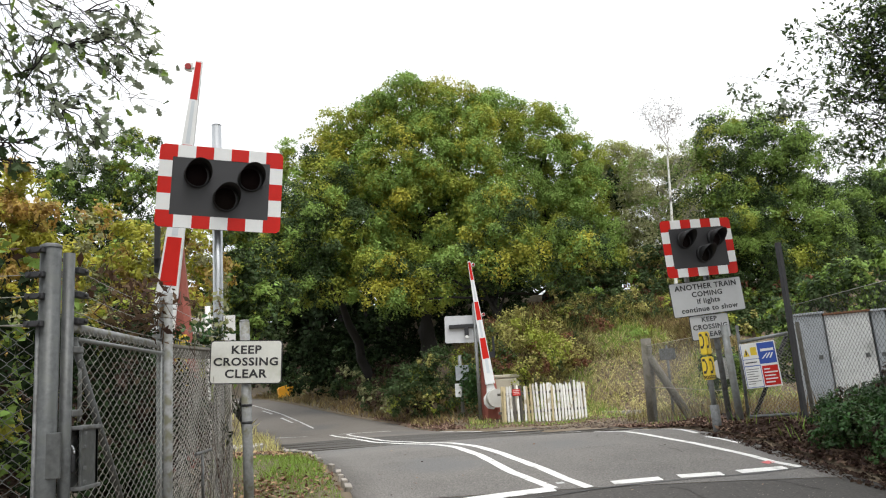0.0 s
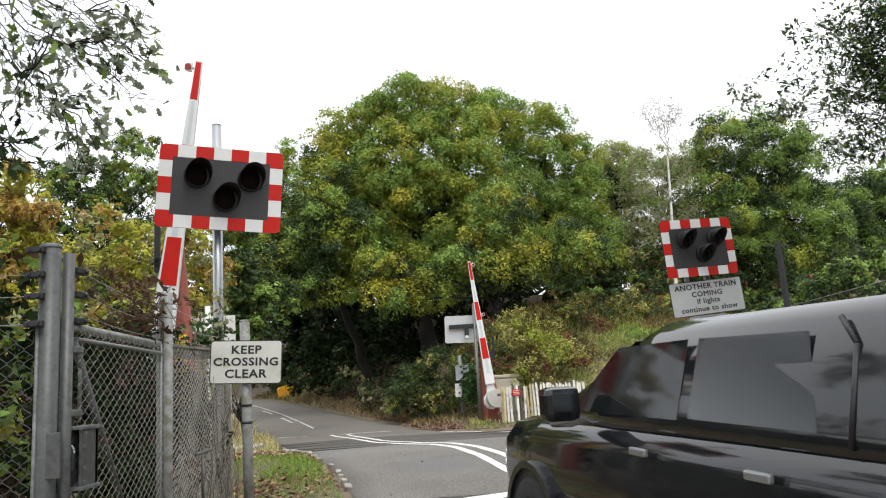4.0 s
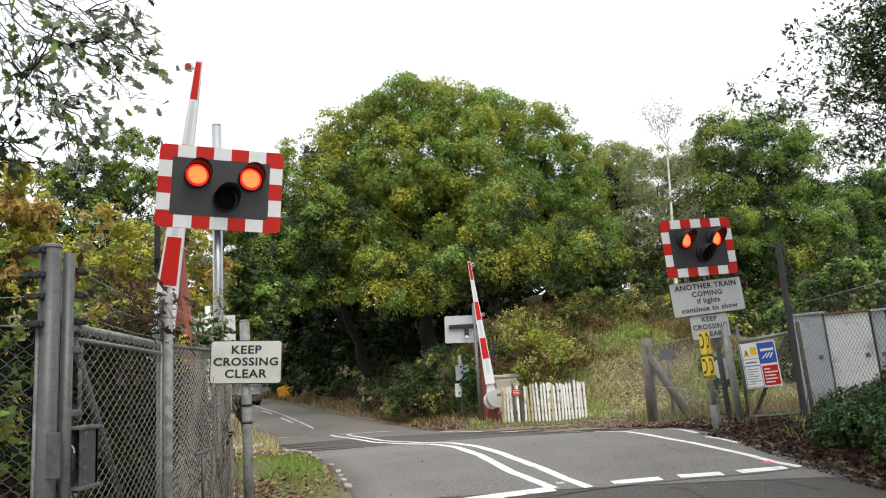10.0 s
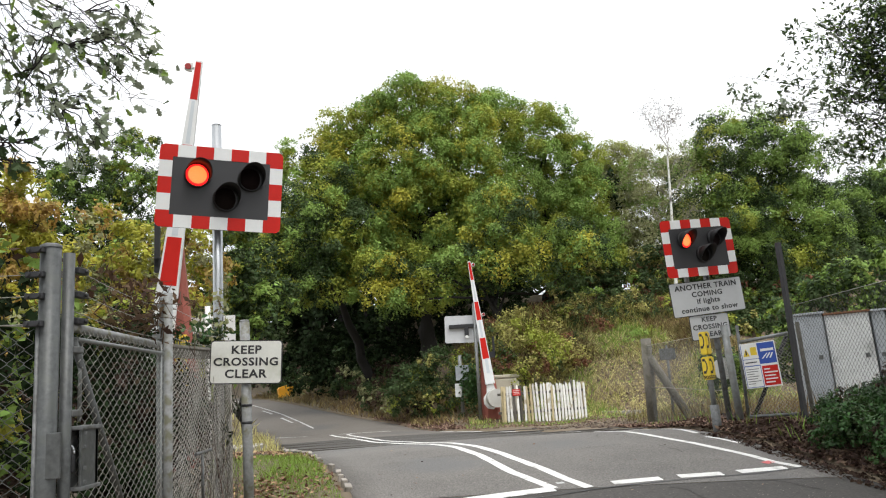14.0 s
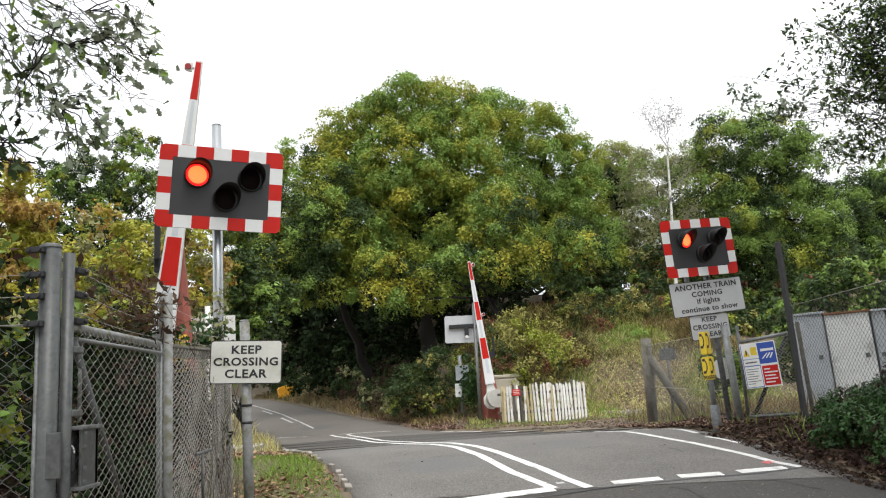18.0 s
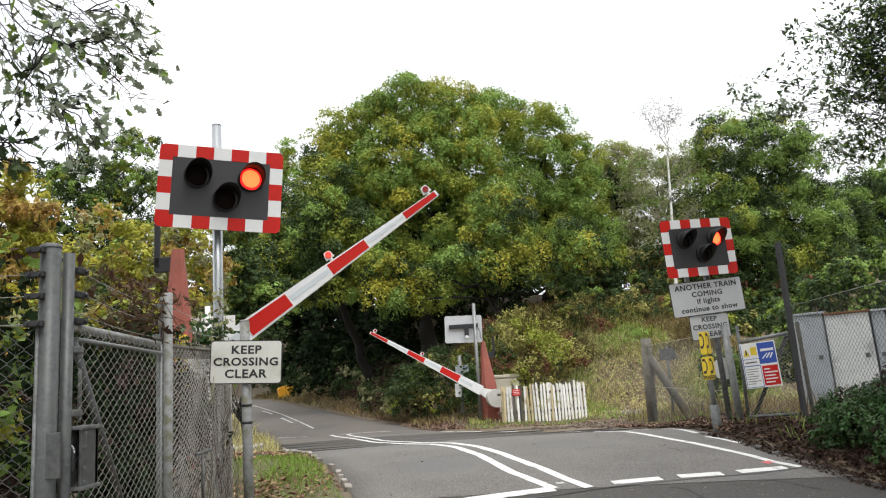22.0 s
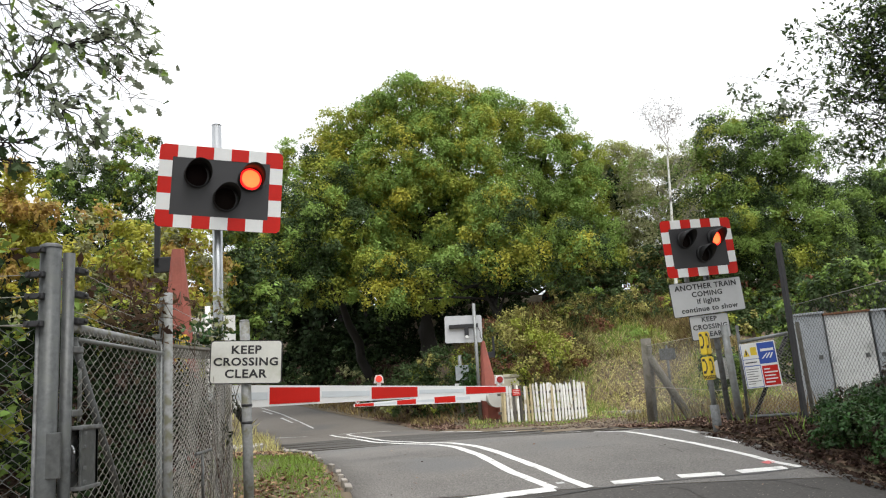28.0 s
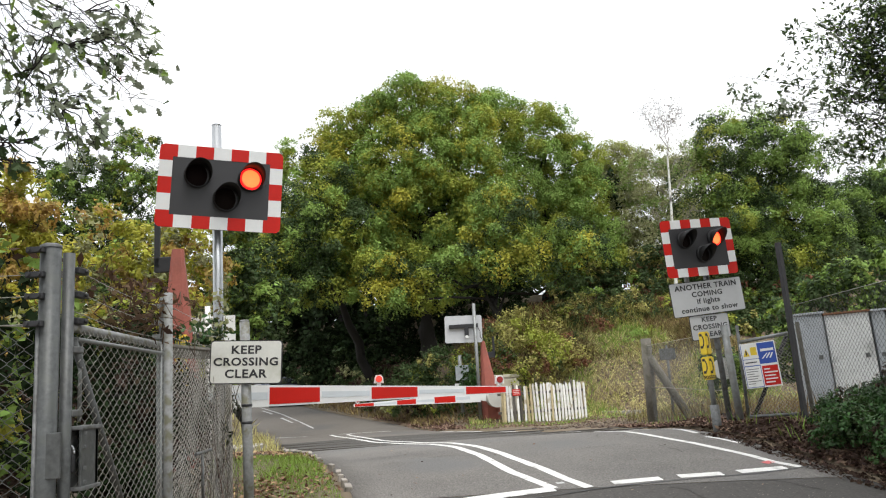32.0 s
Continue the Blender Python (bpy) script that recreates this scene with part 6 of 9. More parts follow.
    for k, (off, sh, mt) in enumerate(((-0.01, 0.012, "rusty_wire"), (-0.04, 0.02, "rusty_wire"))):
        hooked_mesh("wire_mesh", ((-1.825 + off, 5.0, 0.0), (-2.125 + off, 7.4, 0.2), (-1.825 + off, 5.0, 1.79), (-2.125 + off, 7.4, 1.87)), 0.105 + 0.015 * k, 0.046 + 0.006 * k, 0.0025, M[mt], side, sag=sh, seed=23 + k)
    # loose ends of wire and creeper stems hanging down the mesh
    loose = np.random.default_rng(31)
    for k in range(22):
        u = float(loose.uniform(0.02, 0.98))
        x, y, top = -1.79 - 0.3 * u, 5.0 + 2.4 * u, float(loose.uniform(0.9, 1.75))
        bm = empty_bm()
        limbs(bm, (x, y, top), (x + 0.03, y + float(loose.normal(0, 0.12)), max(0.1, top - float(loose.uniform(0.5, 1.3)))), 0.0028, 0.002, loose, 7, 0.03, 4)
        part("loose_wire", bm, M["rusty_wire"] if k % 2 else M["old_wood"], side)
    bm = empty_bm()
    box(bm, (-0.012, 0, -0.075), (0.012, 2.42, 0.02), 0.004)
    bm.transform(Matrix.Translation((-1.862, 5.0, 1.80)) @ pose(0, 0, 0, 1.9, 0, 7.1))
    part("top_board", bm, M["old_wood"], side, "weathered grey top board")
    pipe(side, "top_rail", [(-1.85, 5.0, 1.80), (-2.15, 7.4, 1.88)], 0.012, M["old_wood"], "thin weathered top rail", 8)
    pipe(side, "post", [(-2.16, 7.42, 0.0), (-2.16, 7.42, 1.90)], 0.03, M["concrete"], "", 12)
    rng = np.random.default_rng(9)
    for k in range(26):
        u = float(rng.uniform(0.05, 1))
        x, y = -1.80 - 0.29 * u, 5.0 + 2.35 * u
        h = float(rng.uniform(0.4, 1.5))
        bm = empty_bm()
        limbs(bm, (x + 0.02, y, 0.05 + 0.2 * u), (x + float(rng.normal(0, 0.05)), y + float(rng.normal(0, 0.12)), 0.1 + 0.2 * u + h), 0.004, 0.0015, rng, 4, 0.04, 4)
        part("dead_stem", bm, M["old_wood"] if k % 3 else M["leaf_litter"], side)
    # hasp hanging on the matted fence
    pipe(side, "hasp", [(-1.83, 5.62, 0.72), (-1.83, 5.62, 1.05)], 0.011, M["galvanised_dull"], "hanging steel hasp", 8)
    pipe(side, "hasp", [(-1.84, 5.5, 1.06), (-1.82, 5.78, 1.07)], 0.012, M["galvanised_dull"], "", 8)


left_gate()

# withered creeper on the barbed wire
rng_c = np.random.default_rng(61)
creeper = group_of("dead_creeper", pose(-1.85, 4.9, 2.0), "withered brown creeper tangled on barbed wire", "plant")
for k in range(14):
    bm = empty_bm()
    limbs(bm, (0.02, float(rng_c.uniform(-0.9, 0.1)), float(rng_c.uniform(-0.2, 0.15))), (float(rng_c.uniform(-0.1, 0.1)), float(rng_c.uniform(-0.7, 0.5)), float(rng_c.uniform(-0.1, 0.28))), 0.004, 0.002, rng_c, 5, 0.08, 5)
    part("stem", bm, M["leaf_withered"], creeper)
n = 230
pc = np.concatenate([rng_c.normal(size=(110, 3)) * (0.04, 0.19, 0.10) + (0, -0.35, -0.04), rng_c.normal(size=(75, 3)) * (0.04, 0.42, 0.035) + (0, -0.75, 0.12), rng_c.normal(size=(45, 3)) * (0.04, 0.35, 0.035) + (0, 0.2, 0.13)])
leaf_cloud("foliage", pc, rng_c.normal(size=(n, 3)), 0.033 * rng_c.uniform(0.6, 1.4, n), M["leaf_withered"], creeper, 0.4, 62)

# ivy on the signal pole
ivy_c = group_of("ivy_clump", pose(-2.24, 7.36, 1.7), "pale and dark green ivy climbing round the signal pole", "plant")
rng_i = np.random.default_rng(64)
bm = empty_bm()
for k in range(8):
    limbs(bm, (0.0, 0.0, -1.3), (float(rng_i.uniform(-0.22, 0.12)), float(rng_i.uniform(-0.15, 0.1)), float(rng_i.uniform(0.1, 0.6))), 0.008, 0.003, rng_i, 5, 0.04, 5)
part("stem", bm, M["bark"], ivy_c)
pi = np.concatenate([rng_i.normal(size=(300, 3)) * (0.12, 0.08, 0.11) + (-0.1, 0, 0.32), rng_i.normal(size=(60, 3)) * (0.04, 0.04, 0.14) + (0.03, 0, 0.55)])
leaf_cloud("foliage", pi[:230], rng_i.normal(size=(230, 3)) + (0, -0.6, 0.3), 0.035 * rng_i.uniform(0.6, 1.3, 230), M["leaf_ivy"], ivy_c, 0.6, 65)
leaf_cloud("foliage", pi[230:], rng_i.normal(size=(130, 3)) + (0, -0.6, 0.3), 0.032 * rng_i.uniform(0.6, 1.3, 130), M["leaf_pale"], ivy_c, 0.6, 66)


def telephone(x, y, lean, label, tall):
    base = at_ground(x, y)
    g = group_of("crossing_telephone", Matrix.Translation(base) @ pose(0, 0, 0, 0, lean, -18.7 if x > 0 else 19), label, "telephone", "crossing telephones")
    pipe(g, "post_sleeve", [(0, 0, -0.2), (0, 0, 0.33)], 0.062, M["galvanised_dull"], "thick grey post sleeve", 18)
    pipe(g, "post", [(0, 0, 0.3), (0, 0, tall)], 0.038, M["galvanised"], "", 16)
    for k, (z0, z1, w, d) in enumerate(((tall - 0.30, tall + 0.02, 0.165, 0.16), (tall + 0.05, tall + 0.37, 0.145, 0.17))):
        bm = empty_bm()
        prism(bm, [(-w / 2, -d * 0.35), (0.02, -d * 0.75), (w / 2, -d * 0.3), (w / 2, d * 0.5), (-w / 2, d * 0.5)], 2, z0, z1)
        bmesh.ops.bevel(bm, geom=list(bm.edges), offset=0.014, segments=2, affect="EDGES")
        b = part("phone_box" if k else "phone_sign", bm, M["yellow_plastic"], g, "yellow plastic case")
        for (ax, ay), (bx, by) in (((-w / 2, -d * 0.35), (0.02, -d * 0.75)), ((0.02, -d * 0.75), (w / 2, -d * 0.3))):
            mid = Vector(((ax + bx) / 2, (ay + by) / 2, (z0 + z1) / 2 + 0.03))
            n2 = Vector((by - ay, -(bx - ax), 0)).normalized()
            yaw = math.degrees(math.atan2(by - ay, bx - ax))
            bm = empty_bm()
            for i in range(7):
                t0, t1 = radians(-65 + 130 * i / 7), radians(-65 + 130 * (i + 1) / 7)
                tube(bm, (-0.03 + 0.045 * math.cos(t0), 0, 0.09 * math.sin(t0)), (-0.03 + 0.045 * math.cos(t1), 0, 0.09 * math.sin(t1)), 0.010, seg=6)
            for s in (-1, 1):
                box(bm, (-0.045, -0.008, s * 0.085 - 0.018), (-0.005, 0.008, s * 0.085 + 0.018), 0.004)
            bm.transform(Matrix.Translation(mid + n2 * 0.001) @ pose(0, 0, 0, 0, 0, yaw) @ Matrix.Diagonal((1, 0.35, 1, 1)))
            part("handset_symbol", bm, M["black_paint"], b, "black handset symbol")
            if k == 0:
                letters("lettering", "SOS", 0.06, M["black_paint"], b, Matrix.Translation(mid + n2 * 0.003 - Vector((0, 0, 0.155))) @ pose(0, 0, 0, 0, 0, yaw), "", 1.1, 0.001, 0.002)
    return g


telephone(3.65, 10.8, -1.4, "yellow crossing telephone on a grey post by the fence", 0.98)
telephone(-3.14, 8.9, 0, "yellow crossing telephone behind the matted fence", 1.24)


def right_gate():
    gz = 0.6
    fence = group_of("chain_link_fence", pose(0, 0, 0), "leaning chain-link fence on steel posts, ivy at its foot", "fence", "chain-link fences")
    pipe(fence, "post", [(4.07, 11.0, 0.4), (3.985, 11.0, 2.02)], 0.055, M["galvanised"], "stout galvanised gate post", 8)
    bm = empty_bm()
    prism(bm, [(-0.03, -0.03), (0.03, -0.03), (0.03, -0.02), (-0.02, -0.02), (-0.02, 0.03), (-0.03, 0.03)], 2, 0, 2.6)
    bm.transform(Matrix.Translation((4.70, 10.4, 0.48)) @ pose(0, 0, 0, 0, -1.2, 25))
    part("angle_post", bm, M["black_board"], fence, "tall dark steel angle post")
    pipe(fence, "post", [(4.92, 10.6, 0.4), (4.86, 10.6, 1.98)], 0.03, M["old_wood"], "", 8)
    chain_link("wire_mesh", ((4.68, 10.38, 0.62), (4.45, 6.6, 0.5), (4.70, 10.4, 2.19), (4.75, 6.6, 2.27)), 0.078, 0.0019, M["dark_wire"], fence, seed=11)
    pipe(fence, "top_wire", [(4.70, 10.4, 2.19), (4.75, 6.6, 2.27)], 0.004, M["fence_wire"], seg=6)
    wood = group_of("strained_fence", pose(0, 0, 0), "weathered post with strut and sagging chain-link beside the track", "fence", "chain-link fences")
    pipe(wood, "post", [(4.10, 16.0, 0.2), (4.13, 16.0, 2.10)], 0.11, M["old_wood"], "thick weathered concrete post", 8)
    pipe(wood, "strut", [(4.15, 15.95, 1.72), (4.78, 15.6, 0.4)], 0.085, M["old_wood"], "slanting strut", 8)
    chain_link("wire_mesh", ((4.12, 15.9, 0.42), (4.02, 11.1, 0.6), (4.13, 15.9, 1.95), (3.99, 11.1, 1.9)), 0.06, 0.0016, M["galvanised_dull"], wood, sag=0.02, seed=12)
    for zz in (1.1, 1.95):
        pipe(wood, "strain_wire", [(4.12, 15.9, zz), (4.0, 11.1, zz - 0.02)], 0.004, M["rusty_wire"], seg=5)

    gate = group_of("mesh_gate", pose(0, 0, 0), "narrow steel mesh gate with a notice board", "gate")
    a, b = Vector((4.12, 10.86, 0)), Vector((4.66, 10.48, 0))
    pipe(gate, "top_rail", [a + Vector((0, 0, 1.755)), b + Vector((0, 0, 1.83))], 0.024, M["galvanised"], "", 12)
    pipe(gate, "bottom_rail", [a + Vector((0, 0, 0.72)), b + Vector((0, 0, 0.74))], 0.022, M["galvanised_dull"], "", 12)
    pipe(gate, "stile", [a + Vector((0, 0, 0.7)), a + Vector((0, 0, 2.0))], 0.022, M["galvanised_dull"], "", 12)
    pipe(gate, "brace", [a + Vector((0.12, 0.05, 0.74)), b + Vector((0, 0.05, 1.80))], 0.028, M["black_plastic"], "dark slanting brace", 10)
    chain_link("wire_mesh", (a + Vector((0, 0, 0.68)), b + Vector((0, 0, 0.70)), a + Vector((0, 0, 1.74)), b + Vector((0, 0, 1.80))), 0.05, 0.0024, M["fence_wire"], gate, seed=13)
    bm = empty_bm()
    tube(bm, (4.0, 11.25, 1.4), (4.0, 11.27, 1.4), 0.16, seg=22)
    part("disc", bm, M["white_paint"], gate, "pale round disc")

    notice = group_of("notice_board", Matrix.Translation((4.305, 10.66, 1.425)) @ pose(0, 0, 0, 0, -3.5, -26), "blue, white and red railway notice board on the gate", "notice")
    w, h = 0.46, 0.62
    block(notice, "backing", (-w / 2, -0.006, -h / 2), (w / 2, 0.006, h / 2), M["white_paint"], "white backing sheet", 0.003)

    def patch(name, x0, x1, z0, z1, mt, lift, label=""):
        bm = empty_bm()
        box(bm, (x0, -0.006 - lift, z0), (x1, -0.006, z1))
        return part(name, bm, M[mt], notice, label)
    patch("blue_panel", -0.005, w / 2 - 0.012, 0.01, h / 2 - 0.012, "blue_sheet", 0.002, "blue panel with a pale mark")
    patch("red_panel", 0.01, w / 2 - 0.015, -h / 2 + 0.02, -0.02, "red_sheet", 0.002, "red warning panel")
    patch("frame_line", -w / 2 + 0.008, -w / 2 + 0.016, -h / 2 + 0.01, h / 2 - 0.01, "blue_sheet", 0.0012)
    patch("frame_line", -w / 2 + 0.008, -0.005, -0.012, 0.0, "blue_sheet", 0.0012)
    patch("frame_line", -w / 2 + 0.008, -0.005, 0.085, 0.092, "blue_sheet", 0.0012)
    patch("frame_line", -w / 2 + 0.008, 0.0, -h / 2 + 0.008, -h / 2 + 0.016, "blue_sheet", 0.0012)
    patch("frame_line", -0.008, -0.001, -h / 2 + 0.01, -0.01, "blue_sheet", 0.0012)
    patch("yellow_panel", -0.10, -0.02, 0.14, 0.25, "yellow_plastic", 0.002, "yellow warning panel")
    bm = empty_bm()
    prism(bm, [(-0.20, 0.13), (-0.115, 0.13), (-0.157, 0.24)], 1, -0.009, -0.006)
    part("warning_triangle", bm, M["yellow_plastic"], notice, "yellow warning triangle")
    bm = empty_bm()
    prism(bm, [(-0.166, 0.15), (-0.148, 0.15), (-0.148, 0.21), (-0.166, 0.21)], 1, -0.0105, -0.009)
    part("triangle_mark", bm, M["black_paint"], notice)
    for i in range(3):
        bm = empty_bm()
        prism(bm, [(0.03 + 0.05 * i, 0.08), (0.05 + 0.05 * i, 0.08), (0.12 + 0.035 * i, 0.15), (0.10 + 0.035 * i, 0.15)], 1, -0.0095, -0.008)
        part("pale_mark", bm, M["white_paint"], notice)
    patch("text_bar", 0.03, 0.20, 0.18, 0.215, "white_paint", 0.003)
    for k, ww in enumerate((0.17, 0.15, 0.10, 0.16, 0.13, 0.17, 0.09)):
        patch("text_bar", -0.20, -0.20 + ww, -0.055 - 0.033 * k, -0.047 - 0.033 * k, "black_paint", 0.001)
    for k, ww in enumerate((0.08, 0.17, 0.14, 0.16, 0.12)):
        patch("text_bar", 0.03, 0.03 + ww, -0.075 - 0.045 * k, -0.058 - 0.045 * k, "white_paint", 0.003)
    patch("text_bar", -0.19, -0.04, 0.035, 0.05, "black_paint", 0.001)


right_gate()


def location_cabinet(x, y, w, h, pale, label):
    base = at_ground(x, y)
    g = group_of("equipment_cabinet", Matrix.Translation((x, y, 0.55)) @ pose(0, 0, 0, 0, -1.5, -14), label, "cabinet", "trackside cabinets")
    mt = M["cabinet_pale"] if pale else M["cabinet_grey"]
    block(g, "body", (-w / 2, 0, -0.2), (w / 2, 0.6, h), mt, "", 0.012)
    block(g, "door", (-w / 2 + 0.03, -0.022, 0.05), (w / 2 - 0.03, 0.0, h - 0.05), mt, "weathered sheet-metal door", 0.008)
    block(g, "roof", (-w / 2 - 0.02, -0.05, h), (w / 2 + 0.02, 0.63, h + 0.035), M["rust"] if pale else M["cabinet_grey"], "rusty roof edge" if pale else "", 0.008)
    for zz in (0.35, h - 0.35):
        block(g, "hinge", (-w / 2 + 0.0, -0.035, zz - 0.05), (-w / 2 + 0.05, -0.01, zz + 0.05), mt)
    hd = block(g, "handle", (w / 2 - 0.16, -0.05, h * 0.55), (w / 2 - 0.10, -0.02, h * 0.55 + 0.07), M["galvanised_dull"], "dull grey door handle")
    return g


location_cabinet(5.93, 12.4, 0.42, 1.62, False, "narrow grey trackside cabinet behind chain-link")
location_cabinet(6.48, 12.27, 0.66, 1.60, True, "pale grey trackside cabinet with scuffed door")
location_cabinet(6.93, 12.15, 0.20, 1.60, False, "slim grey trackside cabinet")
location_cabinet(7.45, 12.0, 0.80, 1.60, True, "wide pale trackside cabinet behind chain-link")


def picket_fence():
    g = group_of("picket_fence", pose(0, 0, 0), "short weathered white picket fence with peeling paint", "fence")
    a, b = Vector((1.58, 23.7, 0)), Vector((4.18, 24.42, 0))
    yaw = math.degrees(math.atan2(b.y - a.y, b.x - a.x))
    rng = random.Random(8)

    def picket(p, h, mt, tilt, w=0.068):
        bm = empty_bm()
        prism(bm, [(-w / 2, 0), (w / 2, 0), (w / 2, h - 0.05), (0, h), (-w / 2, h - 0.05)], 1, -0.011, 0.011)
        bm.transform(Matrix.Translation(p) @ pose(0, 0, 0, 0, tilt, yaw))
        part("picket", bm, M[mt], g)
    n = 25
    for i in range(n):
        p = a.lerp(b, i / (n - 1))
        p.z = float(ground_z(p.x, p.y)) + 0.02
        mt = "picket_bare" if i in (0, 8) or (6 < i < 15 and rng.random() < 0.22) else "picket_paint"
        if i in (3, 5):
            mt = "picket_dark"
        picket(p, 1.13 + rng.uniform(-0.03, 0.03) + (0.05 if 7 < i < 14 else 0), mt, rng.uniform(-1.8, 1.8))
    for i in range(13):
        p = a.lerp(b, 0.55 + 0.45 * i / 12) + Vector((0.0, 0.55, 0))
        p.z = float(ground_z(p.x, p.y)) + 0.02
        picket(p, 1.12 + rng.uniform(-0.05, 0.05), "picket_paint" if i % 3 else "picket_dark", rng.uniform(-3, 3))
    for zz in (0.28, 0.85):
        for off in (0.03, 0.58):
            bm = empty_bm()
            box(bm, (0.0, off - 0.02, zz), ((b - a).length, off + 0.03, zz + 0.08), 0.005)
            bm.transform(Matrix.Translation((a.x, a.y, 0.08)) @ pose(0, 0, 0, 0, 0, yaw))
            part("rail", bm, M["picket_dark"], g, "dark horizontal rail")
    for k, u in enumerate((0.0, 0.2, 0.55, 1.0)):
        p = a.lerp(b, u)
        bm = empty_bm()
        box(bm, (-0.05, 0.05, -0.1), (0.05, 0.14, 1.16), 0.008)
        bm.transform(Matrix.Translation((p.x, p.y, 0.06)) @ pose(0, 0, 0, 0, 0, yaw))
        part("post", bm, M["picket_dark"] if k == 1 else M["picket_bare"], g)
    pipe(g, "brace", [(3.4, 24.45, 0.2), (4.1, 24.6, 1.0)], 0.03, M["picket_bare"], "", 6)
    plate = group_of("small_notice", Matrix.Translation((1.98, 23.77, 1.02)) @ pose(0, 0, 0, 0, 0, yaw), "small red notice on the picket fence", "notice")
    block(plate, "plate", (-0.13, -0.012, -0.1), (0.13, -0.002, 0.1), M["red_sheet"], "", 0.004)
    for k in range(3):
        block(plate, "text_bar", (-0.1, -0.0145, 0.045 - 0.05 * k), (0.1, -0.0125, 0.06 - 0.05 * k), M["white_paint"], "", 0)


picket_fence()


def far_signal():
    """Light signal for the opposite approach, seen from behind."""
    base = at_ground(0.88, 25.2)
    g = group_of("light_signal", Matrix.Translation(base), "back of a crossing light signal, pale board on a pole", "light signal", "flashing light signals")
    pipe(g, "pole", [(0.0, 0, -0.2), (0.02, 0, 4.0 - base.z)], 0.055, M["galvanised"], "galvanised pole", 16)
    bm = empty_bm()
    prism(bm, rounded(1.24, 0.9, 0.06), 1, 0.06, 0.075)
    bm.transform(Matrix.Translation((-0.37, 0, 3.17 - base.z)) @ pose(0, 0, 0, 0, 1.5, 0))
    part("board", bm, M["sign_grey"], g, "pale grey back of the board")
    block(g, "arm", (-0.85, -0.04, 3.20 - base.z), (0.12, 0.05, 3.33 - base.z), M["black_plastic"], "black bracket arm", 0.015)
    block(g, "arm", (-0.34, -0.04, 2.93 - base.z), (-0.20, 0.05, 3.22 - base.z), M["black_plastic"], "black bracket arm", 0.015)
    block(g, "gland", (-0.32, -0.045, 2.86 - base.z), (-0.22, 0.03, 2.95 - base.z), M["white_paint"], "white cable gland", 0.01)
    bm = empty_bm()
    rng = np.random.default_rng(4)
    limbs(bm, (0.08, -0.05, 3.3 - base.z), (0.22, -0.05, 2.8 - base.z), 0.012, 0.012, rng, 4, 0.06, 6)
    part("cable", bm, M["black_plastic"], g)
    stub = group_of("equipment_post", Matrix.Translation(at_ground(0.33, 26.0)), "short grey post with a small box in ivy", "post")
    sz = at_ground(0.33, 26.0).z
    pipe(stub, "post", [(0, 0, -0.2), (0, 0, 2.34 - sz)], 0.06, M["galvanised"], "", 12)
    block(stub, "box", (-0.17, -0.1, 1.5 - sz), (0.28, 0.1, 2.0 - sz), M["cabinet_grey"], "grey box", 0.02)
    block(stub, "box", (-0.22, -0.1, 0.95 - sz), (0.0, 0.1, 1.4 - sz), M["cabinet_pale"], "pale box", 0.02)
    rng = np.random.default_rng(5)
    p = rng.normal(size=(900, 3)) * (0.17, 0.14, 0.36) + (0.32, -0.12, 0.95)
    leaf_cloud("ivy", p, rng.normal(size=(900, 3)) + (0, -0.8, 0.3), 0.06 * rng.uniform(0.6, 1.3, 900), M["leaf_ivy"], stub, 0.6, 6)
    c = group_of("relay_box", Matrix.Translation(at_ground(1.85, 26.2)), "cream rounded trackside box behind the picket fence", "cabinet")
    cz = at_ground(1.85, 26.2).z
    block(c, "body", (-0.44, -0.25, -0.1), (0.44, 0.25, 1.48 - cz), M["cream_paint"], "", 0.06)
    block(c, "lid", (-0.46, -0.27, 1.48 - cz), (0.46, 0.27, 1.60 - cz), M["cream_paint"], "", 0.04)
    s = group_of("sign_back", Matrix.Translation(at_ground(-3.05, 9.6)), "white sign seen from behind beside the near barrier", "road sign")
    z = at_ground(-3.05, 9.6).z
    pipe(s, "post", [(0, 0, -0.2), (0, 0, 2.6 - z)], 0.035, M["white_paint"], "white post", 12)
    block(s, "plate", (-0.24, 0.03, 2.12 - z), (0.34, 0.045, 2.47 - z), M["white_paint"], "white plate", 0.004)
    block(s, "bracket", (-0.2, -0.04, 2.2 - z), (0.1, 0.03, 2.25 - z), M["black_plastic"], "", 0.004)
    b = group_of("grit_bin", Matrix.Translation(Vector((-9.0, 41.4, float(ground_z(-9.0, 41.4))))) @ pose(0, 0, 0, 0, 0, 20), "orange-yellow grit bin on the far verge", "bin")
    bm = empty_bm()
    prism(bm, [(-0.34, 0), (0.30, 0), (0.38, 0.42), (-0.38, 0.42)], 1, -0.3, 0.3)
    part("tub", bm, M["bin_yellow"], b)
    bm = empty_bm()
    prism(bm, [(-0.42, 0.42), (0.42, 0.42), (0.40, 0.55), (0.1, 0.66), (-0.3, 0.55)], 1, -0.34, 0.34)
    part("lid", bm, M["bin_yellow"], b, "sloped lid")


far_signal()

